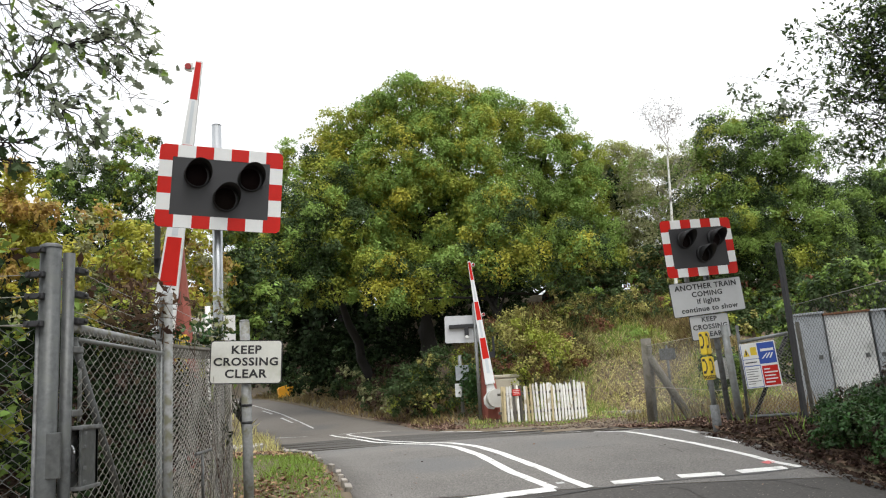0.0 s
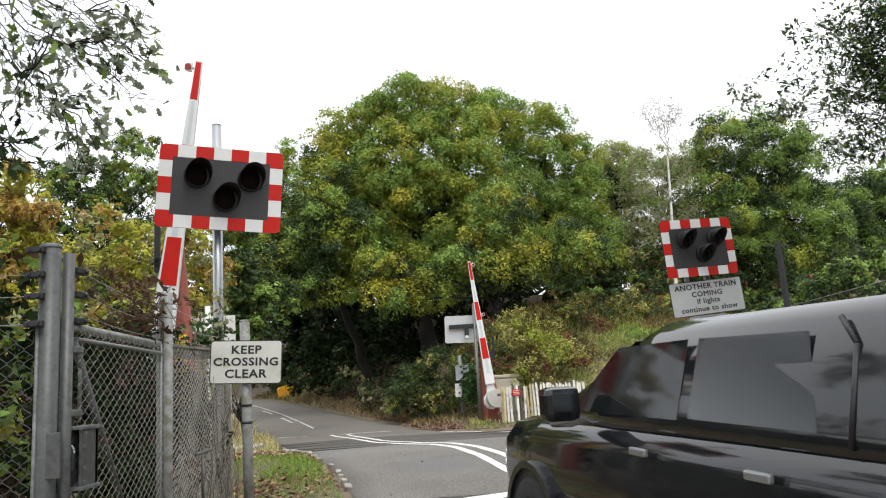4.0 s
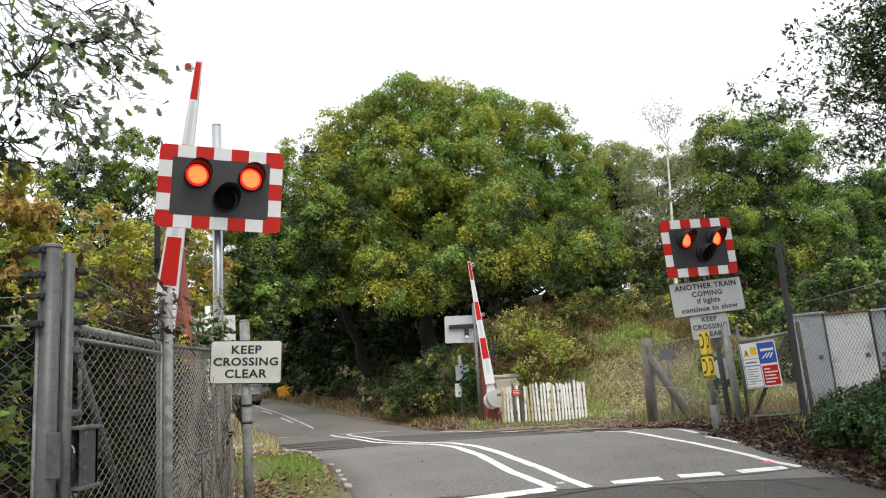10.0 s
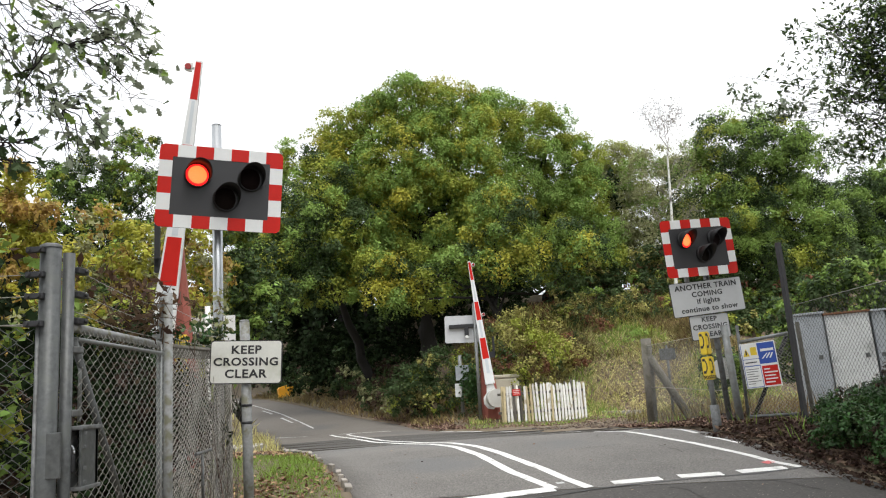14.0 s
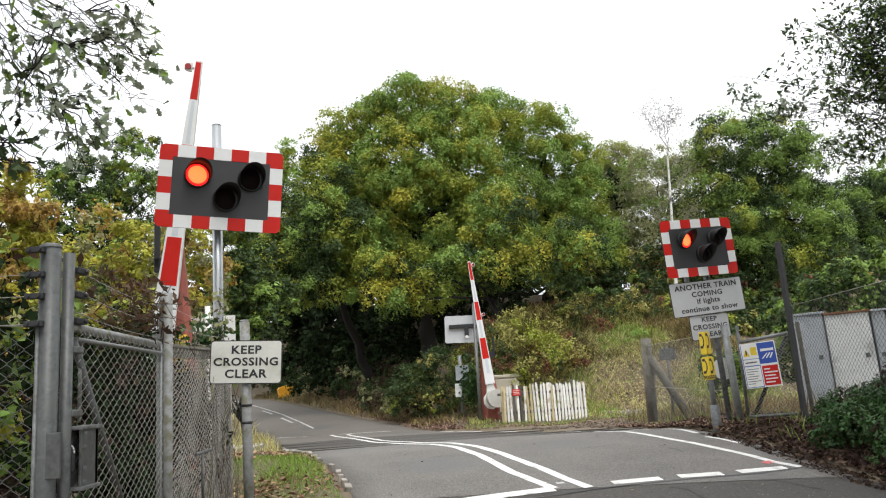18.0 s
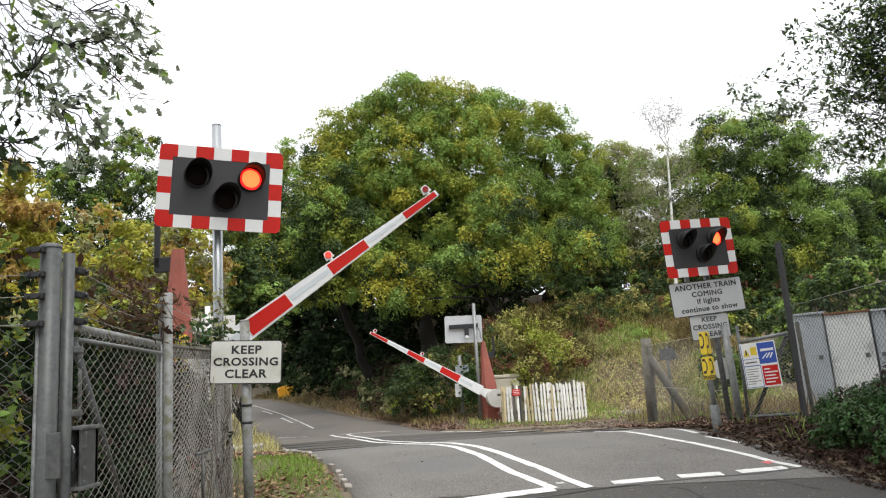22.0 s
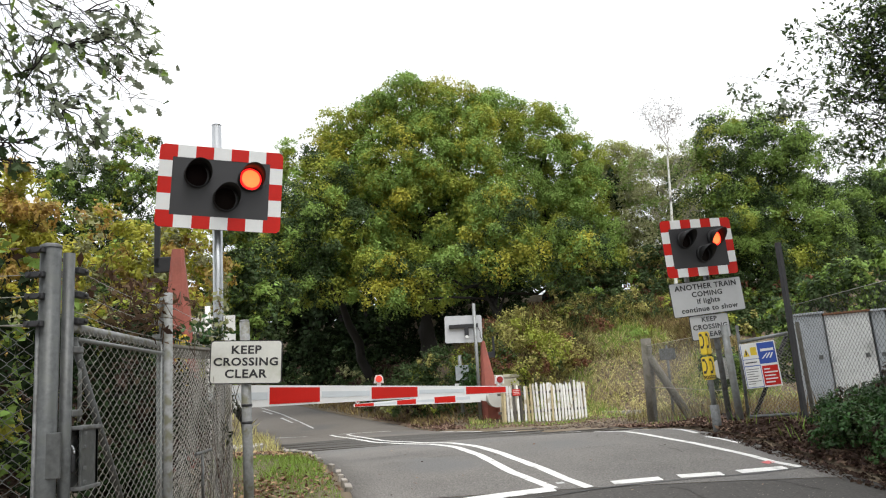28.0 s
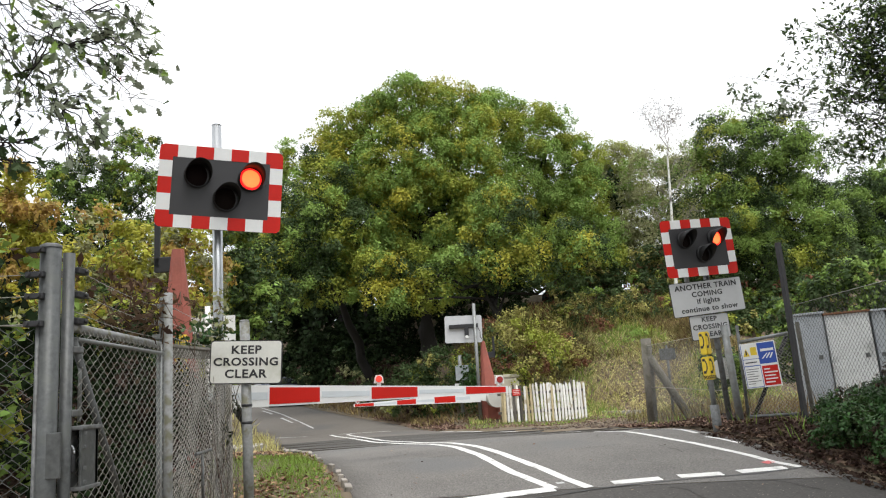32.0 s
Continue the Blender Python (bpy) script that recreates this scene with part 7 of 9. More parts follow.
# small things behind the right-hand fence
sg = group_of("track_sign", Matrix.Translation(at_ground(5.12, 18.0)), "small grey plate on a short post by the track", "sign")
sz0 = at_ground(5.12, 18.0).z
pipe(sg, "post", [(0, 0.03, -0.2), (0, 0.03, 2.0 - sz0)], 0.03, M["galvanised_dull"], "", 10)
block(sg, "plate", (-0.19, -0.01, 1.66 - sz0), (0.19, 0.005, 1.92 - sz0), M["galvanised_dull"], "plain grey plate", 0.004)

# kerb stones on the near left edge, and a concrete trough lid beyond
kerb = group_of("kerb_stones", pose(0, 0, 0), "broken pale kerb stones along the verge", "kerb", kind="structure")
kr = random.Random(17)
ys = 5.2
while ys < 14.4:
    ln = kr.uniform(0.07, 0.26)
    l, r = road_sides(ys)
    x = float(l)
    l2 = float(road_sides(ys + ln)[0])
    bm = empty_bm()
    w2 = kr.uniform(0.025, 0.05)
    box(bm, (-w2, -ln / 2, -0.12), (w2, ln / 2, 0.004 + kr.uniform(0, 0.024)), 0.012)
    bm.transform(Matrix.Translation((x - 0.03 + kr.uniform(-0.015, 0.015), ys + ln / 2, float(road_z(x, ys)))) @ pose(0, 0, 0, kr.uniform(-4, 4), kr.uniform(-7, 7), math.degrees(math.atan2(x - l2, ln)) + kr.uniform(-9, 9)))
    if kr.random() < 0.62:
        part("stone", bm, M["kerb_stone"], kerb)
    else:
        bm.free()
    ys += ln + kr.uniform(0.02, 0.12) + (0.3 if kr.random() < 0.2 else 0)
slab = group_of("trough_lid", Matrix.Translation(at_ground(-4.0, 14.6)), "pale concrete trough lid beside the crossing", "slab")
block(slab, "lid", (-0.35, -0.5, 0.0), (0.35, 0.5, 0.12), M["concrete"], "", 0.02)
for k, (x, y, ln, yaw) in enumerate(((5.0, 24.7, 0.5, -20), (5.65, 24.6, 0.75, -12))):
    t = group_of("old_timber", Matrix.Translation(at_ground(x, y)) @ pose(0, 0, 0.0, 0, 0, yaw), "pale weathered board lying in the grass", "timber", "boards in the grass")
    block(t, "beam", (-ln / 2, -0.09, -0.02), (ln / 2, 0.09, 0.10), M["concrete"], "", 0.012)


# ---- ground cover ----
def blades(name, xy, height, width, material, label, category, seed, lean=0.35, lift=0.0):
    """Grass or stalks: thin upright blades on the ground, as one mass."""
    rng = np.random.default_rng(seed)
    n = len(xy)
    x, y = xy[:, 0], xy[:, 1]
    z = ground_z(x, y) + lift
    base = np.stack([x, y, z - 0.02], 1)
    a = rng.uniform(0, 2 * np.pi, n)
    side = np.stack([np.cos(a), np.sin(a), np.zeros(n)], 1) * np.asarray(width).reshape(-1, 1)
    h = np.asarray(height).reshape(-1, 1)
    tip = base + np.concatenate([rng.normal(size=(n, 2)) * lean, np.ones((n, 1))], 1) * h
    mid = base + (tip - base) * 0.55 + np.concatenate([np.zeros((n, 2)), h * 0.08], 1)
    v = np.stack([base - side, base + side, mid + side * 0.7, tip, mid - side * 0.7], 1).reshape(-1, 3)
    me = bpy.data.meshes.new(name)
    me.vertices.add(5 * n)
    me.vertices.foreach_set("co", v.astype(np.float32).ravel())
    me.loops.add(5 * n)
    me.loops.foreach_set("vertex_index", np.arange(5 * n, dtype=np.int32))
    me.polygons.add(n)
    me.polygons.foreach_set("loop_start", np.arange(0, 5 * n, 5, dtype=np.int32))
    me.materials.append(material)
    me.update(calc_edges=True)
    return tagged(new(name, me), label, category, kind="stuff")


def spread_leaves(name, xy, size, material, label, seed, lift=0.015):
    rng = np.random.default_rng(seed)
    z = ground_z(xy[:, 0], xy[:, 1])
    pos = np.stack([xy[:, 0], xy[:, 1], z + lift + rng.uniform(0, 0.02, len(xy))], 1)
    nr = rng.normal(size=(len(xy), 3)) * 0.5 + (0, 0, 1)
    return tagged(leaf_cloud(name, pos, nr, size * rng.uniform(0.6, 1.3, len(xy)), material, None, 0.5, seed), label, "leaf litter", kind="stuff")


rg = np.random.default_rng(90)


def scatter(n, x0, x1, y0, y1, keep):
    p = np.stack([rg.uniform(x0, x1, n), rg.uniform(y0, y1, n)], 1)
    return p[keep(p[:, 0], p[:, 1])]


def off_left(a, b):
    return lambda x, y: (road_sides(y)[0] - x > a) & (road_sides(y)[0] - x < b)


def off_right(a, b):
    return lambda x, y: (x - road_sides(y)[1] > a) & (x - road_sides(y)[1] < b)


# near left verge: fresh grass with fallen leaves
p = scatter(80000, -3.2, 0.2, 4.2, 11.3, off_left(0.10, 1.5))
patch = np.sin(p[:, 0] * 4.1) * np.sin(p[:, 1] * 2.7 + 1.0)
p = p[patch + rg.normal(size=len(p)) * 0.5 > -0.45]
blades("verge_grass", p, 0.042 * rg.uniform(0.4, 1.5, len(p)), 0.0035 * rg.uniform(0.6, 1.4, len(p)), M["grass"], "short green grass on the verge", "grass", 91)
p = scatter(500, -2.1, -1.5, 8.2, 9.9, off_left(0.15, 0.9))
blades("grass_tuft", p, 0.15 * rg.uniform(0.5, 1.3, len(p)), 0.005 * np.ones(len(p)), M["grass"], "long grass tuft on the verge", "grass", 92)
p = scatter(7000, -3.0, -0.6, 4.5, 10.5, off_left(0.08, 1.3))
p = p[np.sin(p[:, 0] * 2.3 + 0.4) * np.sin(p[:, 1] * 1.9) + rg.normal(size=len(p)) * 0.35 > 0.0]
spread_leaves("fallen_leaves", p, 0.03, M["leaf_tan"], "tan fallen leaves in the grass", 93, 0.05)
p = scatter(2200, -6.2, -3.0, 13, 24, off_left(0.05, 1.4))
blades("rough_grass", p, 0.3 * rg.uniform(0.4, 1.3, len(p)), 0.008 * np.ones(len(p)), M["grass_dry"], "rough yellowing grass beside the rails", "grass", 94)
# right verge: deep leaf litter below the fence
p = scatter(15000, 3.2, 5.6, 6.6, 16.0, off_right(-0.15, 1.5))
p = p[(rg.random(len(p)) < np.clip((p[:, 0] - road_sides(p[:, 1])[1]) * 2.5 + 0.6, 0.15, 1))]
spread_leaves("leaf_litter", p, 0.048, M["leaf_litter"], "drift of brown leaves along the road edge", 95)
p = scatter(9000, 3.4, 5.4, 7.0, 15.5, off_right(0.1, 1.4))
spread_leaves("leaf_litter", p, 0.05, M["leaf_brown"], "drift of dark rotting leaves along the fence", 96, 0.01)
p = scatter(350, 3.5, 5.2, 8.5, 15.5, off_right(0.25, 1.3))
blades("weeds", p, 0.2 * rg.uniform(0.4, 1.4, len(p)), 0.006 * np.ones(len(p)), M["grass"], "straggling weeds at the fence foot", "grass", 97)
p = scatter(2200, 4.0, 8.5, 11.5, 19.5, lambda x, y: (x > 4.2) & (x - road_sides(y)[1] > 0.4))
blades("rough_grass", p, 0.4 * rg.uniform(0.4, 1.3, len(p)), 0.009 * np.ones(len(p)), M["bracken"], "rough withered grass behind the fence", "grass", 98)
p = scatter(30000, 3.0, 7.0, 3.5, 10.5, off_right(-0.2, 0.8))
spread_leaves("leaf_litter", p, 0.03, M["leaf_brown"], "dark crumbled leaves and soil at the road edge", 110, 0.045)
# few leaves on the asphalt
p = np.stack([rg.uniform(-1.2, 3.4, 70), rg.uniform(6.8, 12.5, 70)], 1)
z = np.array([road_top(a, b) for a, b in p])
tagged(leaf_cloud("road_leaves", np.stack([p[:, 0], p[:, 1], z + 0.008], 1), rg.normal(size=(70, 3)) * 0.2 + (0, 0, 1), 0.02 * rg.uniform(0.5, 1.3, 70), M["leaf_litter"], None, 0.5, 99), "stray dry leaves on the asphalt", "leaf litter", kind="stuff")
# bank behind the pickets: dry grass, bracken, brambles
p = scatter(62000, 0.5, 14.0, 24.3, 34.5, off_right(1.6, 15))
mound = np.sin(p[:, 0] * 1.1 + 0.5) * np.sin(p[:, 1] * 0.9) + 0.5 * np.sin(p[:, 0] * 2.9) * np.sin(p[:, 1] * 2.3 + 1.0) + rg.normal(size=len(p)) * 0.35
bare = np.exp(-((p[:, 0] - 6.0) / 1.7) ** 2 - ((p[:, 1] - 27.6) / 2.2) ** 2)
q = p[(mound > 0.0) & (rg.random(len(p)) > bare)]
blades("bank_grass", q, 0.17 * rg.uniform(0.4, 1.4, len(q)), 0.010 * np.ones(len(q)), M["grass_dry"], "short straw-coloured grass in patches on the bank", "grass", 101)
q = p[(mound <= -0.2) & (p[:, 1] > 28.0)]
blades("bank_weeds", q, 0.3 * rg.uniform(0.4, 1.6, len(q)), 0.018 * np.ones(len(q)), M["bracken"], "russet bracken and weeds on the bank", "bracken", 102, 0.6)
q = p[(mound > 0.45) & (rg.random(len(p)) > bare * 0.7)]
blades("bank_green", q, 0.2 * rg.uniform(0.4, 1.4, len(q)), 0.016 * np.ones(len(q)), M["grass"], "green growth on the bank", "grass", 103, 0.6)
p = scatter(34000, 0.0, 15.0, 24.2, 38.0, off_right(1.4, 15))
spread_leaves("bank_litter", p, 0.034, M["bare_earth"], "crumbled brown earth and leaf litter on the bank", 108, 0.03)
p = scatter(26000, 3.4, 9.5, 24.4, 31.0, off_right(1.4, 15))
p = p[np.sin(p[:, 0] * 2.3 + 0.7 * p[:, 1]) + np.sin(p[:, 1] * 2.9 - 0.8 * p[:, 0]) + rg.normal(size=len(p)) * 0.7 > -0.1]
spread_leaves("bank_turf", p, 0.03, M["grass_dry"], "matted straw-coloured grass on the bank", 114, 0.05)
p = scatter(9000, 3.4, 9.5, 24.6, 30.5, off_right(1.4, 15))
p = p[np.sin(p[:, 0] * 1.9 + 1.3) * np.sin(p[:, 1] * 1.6) + rg.normal(size=len(p)) * 0.3 > 0.1]
blades("bank_grass", p, 0.22 * rg.uniform(0.4, 1.4, len(p)), 0.008 * np.ones(len(p)), M["grass_dry"], "tufts of long dry grass on the bank", "grass", 115, 0.55)
p = scatter(16000, 0.5, 14.0, 24.4, 38.0, off_right(1.6, 14))
p = p[np.sin(p[:, 0] * 1.7 + 1.0) * np.sin(p[:, 1] * 1.3) > 0.05]
spread_leaves("bank_turf", p, 0.035, M["grass"], "patches of green turf on the bank", 109, 0.06)
p = scatter(16000, 3.2, 14.0, 30.2, 35.5, off_right(2.0, 15))
# leaf colour here is dark to stand for tree shadow on the bank
blades("bank_brush", p[5000:], 0.4 * rg.uniform(0.4, 1.5, len(p) - 5000), 0.016 * np.ones(len(p) - 5000), M["leaf_dark"], "knee-high green brush on the upper bank, darkened for tree shadow", "brush", 112, 0.5)
blades("bank_brush", p[:5000], 0.45 * rg.uniform(0.4, 1.5, 5000), 0.014 * np.ones(5000), M["leaf_scrub"], "dry olive stalks on the upper bank", "brush", 116, 0.5)
p = scatter(3000, 3.2, 14.0, 30.6, 35.5, off_right(2.0, 15))
blades("bank_brush", p, 0.5 * rg.uniform(0.4, 1.5, len(p)), 0.016 * np.ones(len(p)), M["leaf_russet"], "withered russet fern on the upper bank", "brush", 113, 0.5)
p = scatter(5000, 0.3, 6.5, 20.2, 24.8, off_right(0.1, 6.5))
spread_leaves("bank_litter", p, 0.03, M["bare_earth"], "trodden earth and litter before the picket fence", 117, 0.01)
p = scatter(2600, 0.3, 6.5, 20.6, 24.8, off_right(0.3, 6.5))
p = p[np.sin(p[:, 0] * 2.6) * np.sin(p[:, 1] * 2.1 + 0.5) > 0.0]
blades("rough_grass", p, 0.10 * rg.uniform(0.4, 1.6, len(p)), 0.008 * np.ones(len(p)), M["grass"], "straggling grass before the picket fence", "grass", 118, 0.5)
p = np.stack([rg.uniform(-1.6, 3.6, 5200), 5.8 + 8.0 * rg.random(5200) ** 1.3], 1)
l_side, r_side = road_sides(p[:, 1])
p = p[(p[:, 0] > l_side + 0.05) & (p[:, 0] < r_side - 0.05)]
z = np.array([road_top(a, b) for a, b in p]) + 0.0075
tagged(leaf_cloud("road_grit", np.stack([p[:, 0], p[:, 1], z], 1), rg.normal(size=(len(p), 3)) * 0.15 + (0, 0, 1), 0.0065 * rg.uniform(0.5, 1.6, len(p)), M["kerb_stone"], None, 0.7, 119, 3), "pale specks of grit and worn aggregate on the asphalt", "grit", kind="stuff")
# lane side under the trees
p = scatter(24000, -12.0, 1.0, 25.0, 46.0, off_right(0.25, 4.0))
blades("wood_edge", p[:9000], 0.22 * rg.uniform(0.3, 1.5, len(p[:9000])), 0.018 * np.ones(len(p[:9000])), M["bracken"], "low brown bracken at the wood's edge", "bracken", 104, 0.7)
# second mass darkened: canopy shade over the edge put into its colour
blades("wood_edge", p[9000:], 0.3 * rg.uniform(0.3, 1.5, len(p[9000:])), 0.022 * np.ones(len(p[9000:])), M["leaf_dark"], "dark ferns and brambles at the wood's edge", "bracken", 120, 0.7)
p = scatter(9000, -3.0, 1.6, 22.8, 30.0, off_right(0.0, 1.2))
spread_leaves("leaf_litter", p, 0.06, M["leaf_litter"], "fallen leaves along the lane", 105)
p = scatter(6000, -16, -5.0, 25, 48, off_left(0.2, 3.5))
blades("lane_grass", p, 0.35 * rg.uniform(0.3, 1.4, len(p)), 0.016 * np.ones(len(p)), M["grass_dry"], "grass on the far side of the lane", "grass", 106, 0.5)


def stones(name, n, region, label):
    """Rough ballast stones, as one mass."""
    verts, faces = [], []
    rnd = np.random.default_rng(107)
    cube = np.array([(-1, -1, -1), (1, -1, -1), (1, 1, -1), (-1, 1, -1), (-0.7, -0.7, 1), (0.7, -0.7, 1), (0.7, 0.7, 1), (-0.7, 0.7, 1)])
    quads = ((0, 3, 2, 1), (4, 5, 6, 7), (0, 1, 5, 4), (1, 2, 6, 5), (2, 3, 7, 6), (3, 0, 4, 7))
    for x, y in region(rnd, n):
        s = rnd.uniform(0.014, 0.034) * (1 if "ballast" in name else 1.4)
        rot = np.array(Euler(rnd.uniform(0, 6, 3)).to_matrix())
        b = len(verts)
        for v in (cube * (1 + rnd.uniform(-0.25, 0.25, (8, 3)))) @ rot.T * s + (x, y, float(ground_z(x, y)) + s * 0.5):
            verts.append(tuple(v))
        faces += [tuple(b + i for i in f) for f in quads]
    return tagged(sheet(name, verts, faces, M["ballast"], smooth=False), label, "ballast", kind="stuff")


def track_bed(rnd, n):
    out = []
    while len(out) < n:
        x, v = rnd.uniform(-9, 11), rnd.uniform(12.2, 18.9)
        y = v + 0.07 * x
        l, r = road_sides(y)
        if x < l - 0.5 or x > r + 0.6:
            out.append((x, y))
    return out


tumbled = np.random.default_rng(111)
stones("slope_stones", 260, lambda rnd, n: [(float(a), float(b)) for a, b in zip(tumbled.normal(6.1, 1.0, n), tumbled.normal(27.9, 1.5, n))], "brown stones and debris tumbled on the slope")
stones("ballast", 3500, track_bed, "brown-grey ballast stones beside the rails")

# ivy bank by the right-hand fence, shrubs behind the left-hand fence
leafy("ivy_bank", "dense dark green ivy and bramble spilling over the verge", "bush", (4.6, 8.6),
      [(4.30, 8.3, 0.62, 0.30), (4.66, 8.3, 0.62, 0.40), (4.40, 7.6, 0.55, 0.34), (4.62, 9.2, 0.72, 0.24), (5.0, 8.3, 0.88, 0.42), (4.9, 8.8, 0.92, 0.24), (4.55, 9.6, 0.70, 0.16), (4.9, 7.4, 0.62, 0.5), (5.3, 8.0, 0.75, 0.6),
       (4.75, 7.0, 0.6, 0.45)], (("leaf_ivy", 6), ("leaf_dark", 3), ("leaf_brown", 1)), size=0.026, per_clump=110, clump=0.12, trunk=0.02, seed=44, limb=False, per_area=1.1)
# most leaves near-black: the shade behind fence and gate is in their colour
leafy("hedge", "tangled green and yellow shrub behind the fence", "bush", (-2.3, 3.75),
      [(-2.16, 3.70, 2.0, 0.18), (-2.2, 3.65, 1.68, 0.2), (-2.18, 3.65, 1.34, 0.2), (-2.2, 3.7, 1.05, 0.25), (-2.35, 3.6, 1.8, 0.25), (-2.4, 3.7, 1.4, 0.3), (-2.25, 3.75, 0.7, 0.3), (-2.5, 3.6, 0.9, 0.35)],
      (("leaf_green", 2), ("leaf_shaded", 7), ("leaf_yellow", 1), ("leaf_brown", 3)), size=0.034, per_clump=24, clump=0.12, trunk=0.02, seed=45, bark="bark_shaded", per_area=0.7, up=0.2)
leafy("hedge", "leafless-looking thicket behind the gate, near-black for the shade there", "bush", (-2.9, 6.4),
      [(-2.42, 6.5, 0.4, 0.2), (-2.42, 6.5, 0.8, 0.2), (-2.44, 6.5, 1.2, 0.2), (-2.44, 6.6, 1.5, 0.17), (-2.55, 6.0, 0.5, 0.42), (-2.95, 6.2, 0.8, 0.5), (-3.4, 6.2, 1.0, 0.5), (-3.9, 6.0, 1.1, 0.6), (-2.6, 7.0, 0.8, 0.45), (-3.1, 7.2, 1.1, 0.5), (-3.5, 5.4, 0.6, 0.6), (-2.75, 5.2, 0.3, 0.45), (-2.6, 6.6, 1.1, 0.3),
       (-3.2, 6.6, 1.45, 0.4), (-3.05, 7.2, 1.7, 0.28), (-3.2, 8.0, 1.5, 0.22), (-3.2, 8.0, 1.85, 0.2), (-3.35, 8.2, 2.1, 0.2), (-3.25, 8.0, 1.15, 0.25), (-3.4, 7.4, 1.85, 0.35), (-3.9, 7.6, 1.9, 0.4), (-2.3, 5.2, 0.1, 0.3), (-3.1, 7.9, 1.2, 0.5), (-3.6, 8.0, 1.4, 0.5), (-2.75, 7.7, 1.1, 0.4), (-3.9, 7.4, 1.5, 0.5)], (("leaf_shaded", 7), ("leaf_brown", 3)), size=0.035, per_clump=46, clump=0.16, trunk=0.04, seed=46, bark="bark_shaded", per_area=0.9)
leafy("shrub", "yellow-brown scrub behind the near barrier", "bush", (-6.0, 13.5),
      [(-5.6, 13.0, 1.6, 0.8), (-6.4, 13.2, 2.0, 0.9), (-7.2, 13.4, 2.4, 0.9), (-5.0, 13.6, 1.4, 0.7), (-6.9, 13.0, 1.2, 0.9), (-8.0, 13.5, 2.0, 1.0), (-5.6, 13.4, 2.6, 0.6), (-4.9, 14.5, 2.2, 0.6)],
      (("leaf_orange", 3), ("leaf_oak", 4), ("leaf_yellow", 3), ("leaf_pale", 2)), size=0.06, per_clump=44, clump=0.22, trunk=0.05, seed=47, per_area=0.6, group="thickets on the bank")
leafy("shrub", "green thicket beyond the rails by the lane", "bush", (-9.0, 24.0),
      [(-7.6, 23.5, 1.5, 1.0), (-8.8, 24.0, 2.2, 1.2), (-10.2, 24.2, 3.0, 1.4), (-9.0, 24.4, 3.8, 1.2), (-11.5, 24.2, 2.5, 1.5), (-8.2, 25.0, 4.6, 1.0), (-10.5, 24.5, 5.0, 1.3)],
      (("leaf_dark", 3), ("leaf_green", 4), ("leaf_oak", 2)), size=0.1, per_clump=44, clump=0.35, trunk=0.08, seed=48, per_area=0.8, group="thickets on the bank")


# ---- vehicles ----
def loft(bm, sections, mat=0, close=True):
    """Skins closed rings of points, one ring per section."""
    rings = [[bm.verts.new(p) for p in s] for s in sections]
    for a, b in zip(rings, rings[1:]):
        n = len(a)
        for i in range(n):
            f = bm.faces.new((a[i], a[(i + 1) % n], b[(i + 1) % n], b[i]))
            f.smooth, f.material_index = True, mat
    if close:
        bm.faces.new(rings[0][::-1]).material_index = mat
        bm.faces.new(rings[-1]).material_index = mat
    bmesh.ops.recalc_face_normals(bm, faces=bm.faces)
    return bm


def car_ring(x, hw, z0, z1, top):
    """A body cross-section at x: half width hw, from z0 to z1, with rounded shoulders narrowing to top (share of hw)."""
    r = (z1 - z0)
    pts = [(hw * 0.86, z0), (hw * 0.97, z0 + r * 0.12), (hw, z0 + r * 0.45), (hw * 0.985, z0 + r * 0.78), (hw * (top * 0.5 + 0.48), z0 + r * 0.95), (hw * top * 0.9, z1)]
    return [(x, y, z) for y, z in pts] + [(x, -y, z) for y, z in pts[::-1]]


def wheel(parent, x, y, r, w, rim_mat, name="wheel"):
    hub = new(name)
    hub.parent = parent
    bm = empty_bm()
    turn = pose(0, 0, 0, 90, 0, 0)
    lathe(bm, [(r * 0.62, -w / 2), (r * 0.92, -w / 2), (r, -w * 0.32), (r, w * 0.32), (r * 0.92, w / 2), (r * 0.62, w / 2), (r * 0.62, -w / 2)], turn, 28)
    part("tyre", bm, M["tyre"], hub, "black tyre")
    bm = empty_bm()
    lathe(bm, [(r * 0.63, -w * 0.46), (r * 0.60, -w * 0.30), (r * 0.2, -w * 0.22), (0.001, -w * 0.30)], turn, 20)
    lathe(bm, [(r * 0.63, w * 0.46), (r * 0.60, w * 0.30), (r * 0.2, w * 0.22), (0.001, w * 0.30)], turn, 20)
    for s in (-1, 1):
        for i in range(6):
            a = math.pi * i / 3
            box(bm, (-r * 0.07, -0.012, r * 0.12), (r * 0.07, 0.012, r * 0.6), 0, Matrix.Translation((0, s * w * 0.36, 0)) @ pose(0, 0, 0, 0, math.degrees(a), 0))
    bmesh.ops.recalc_face_normals(bm, faces=bm.faces)
    part("rim", bm, rim_mat, hub, "spoked wheel rim")
    return hub, Vector((x, y, r)), r


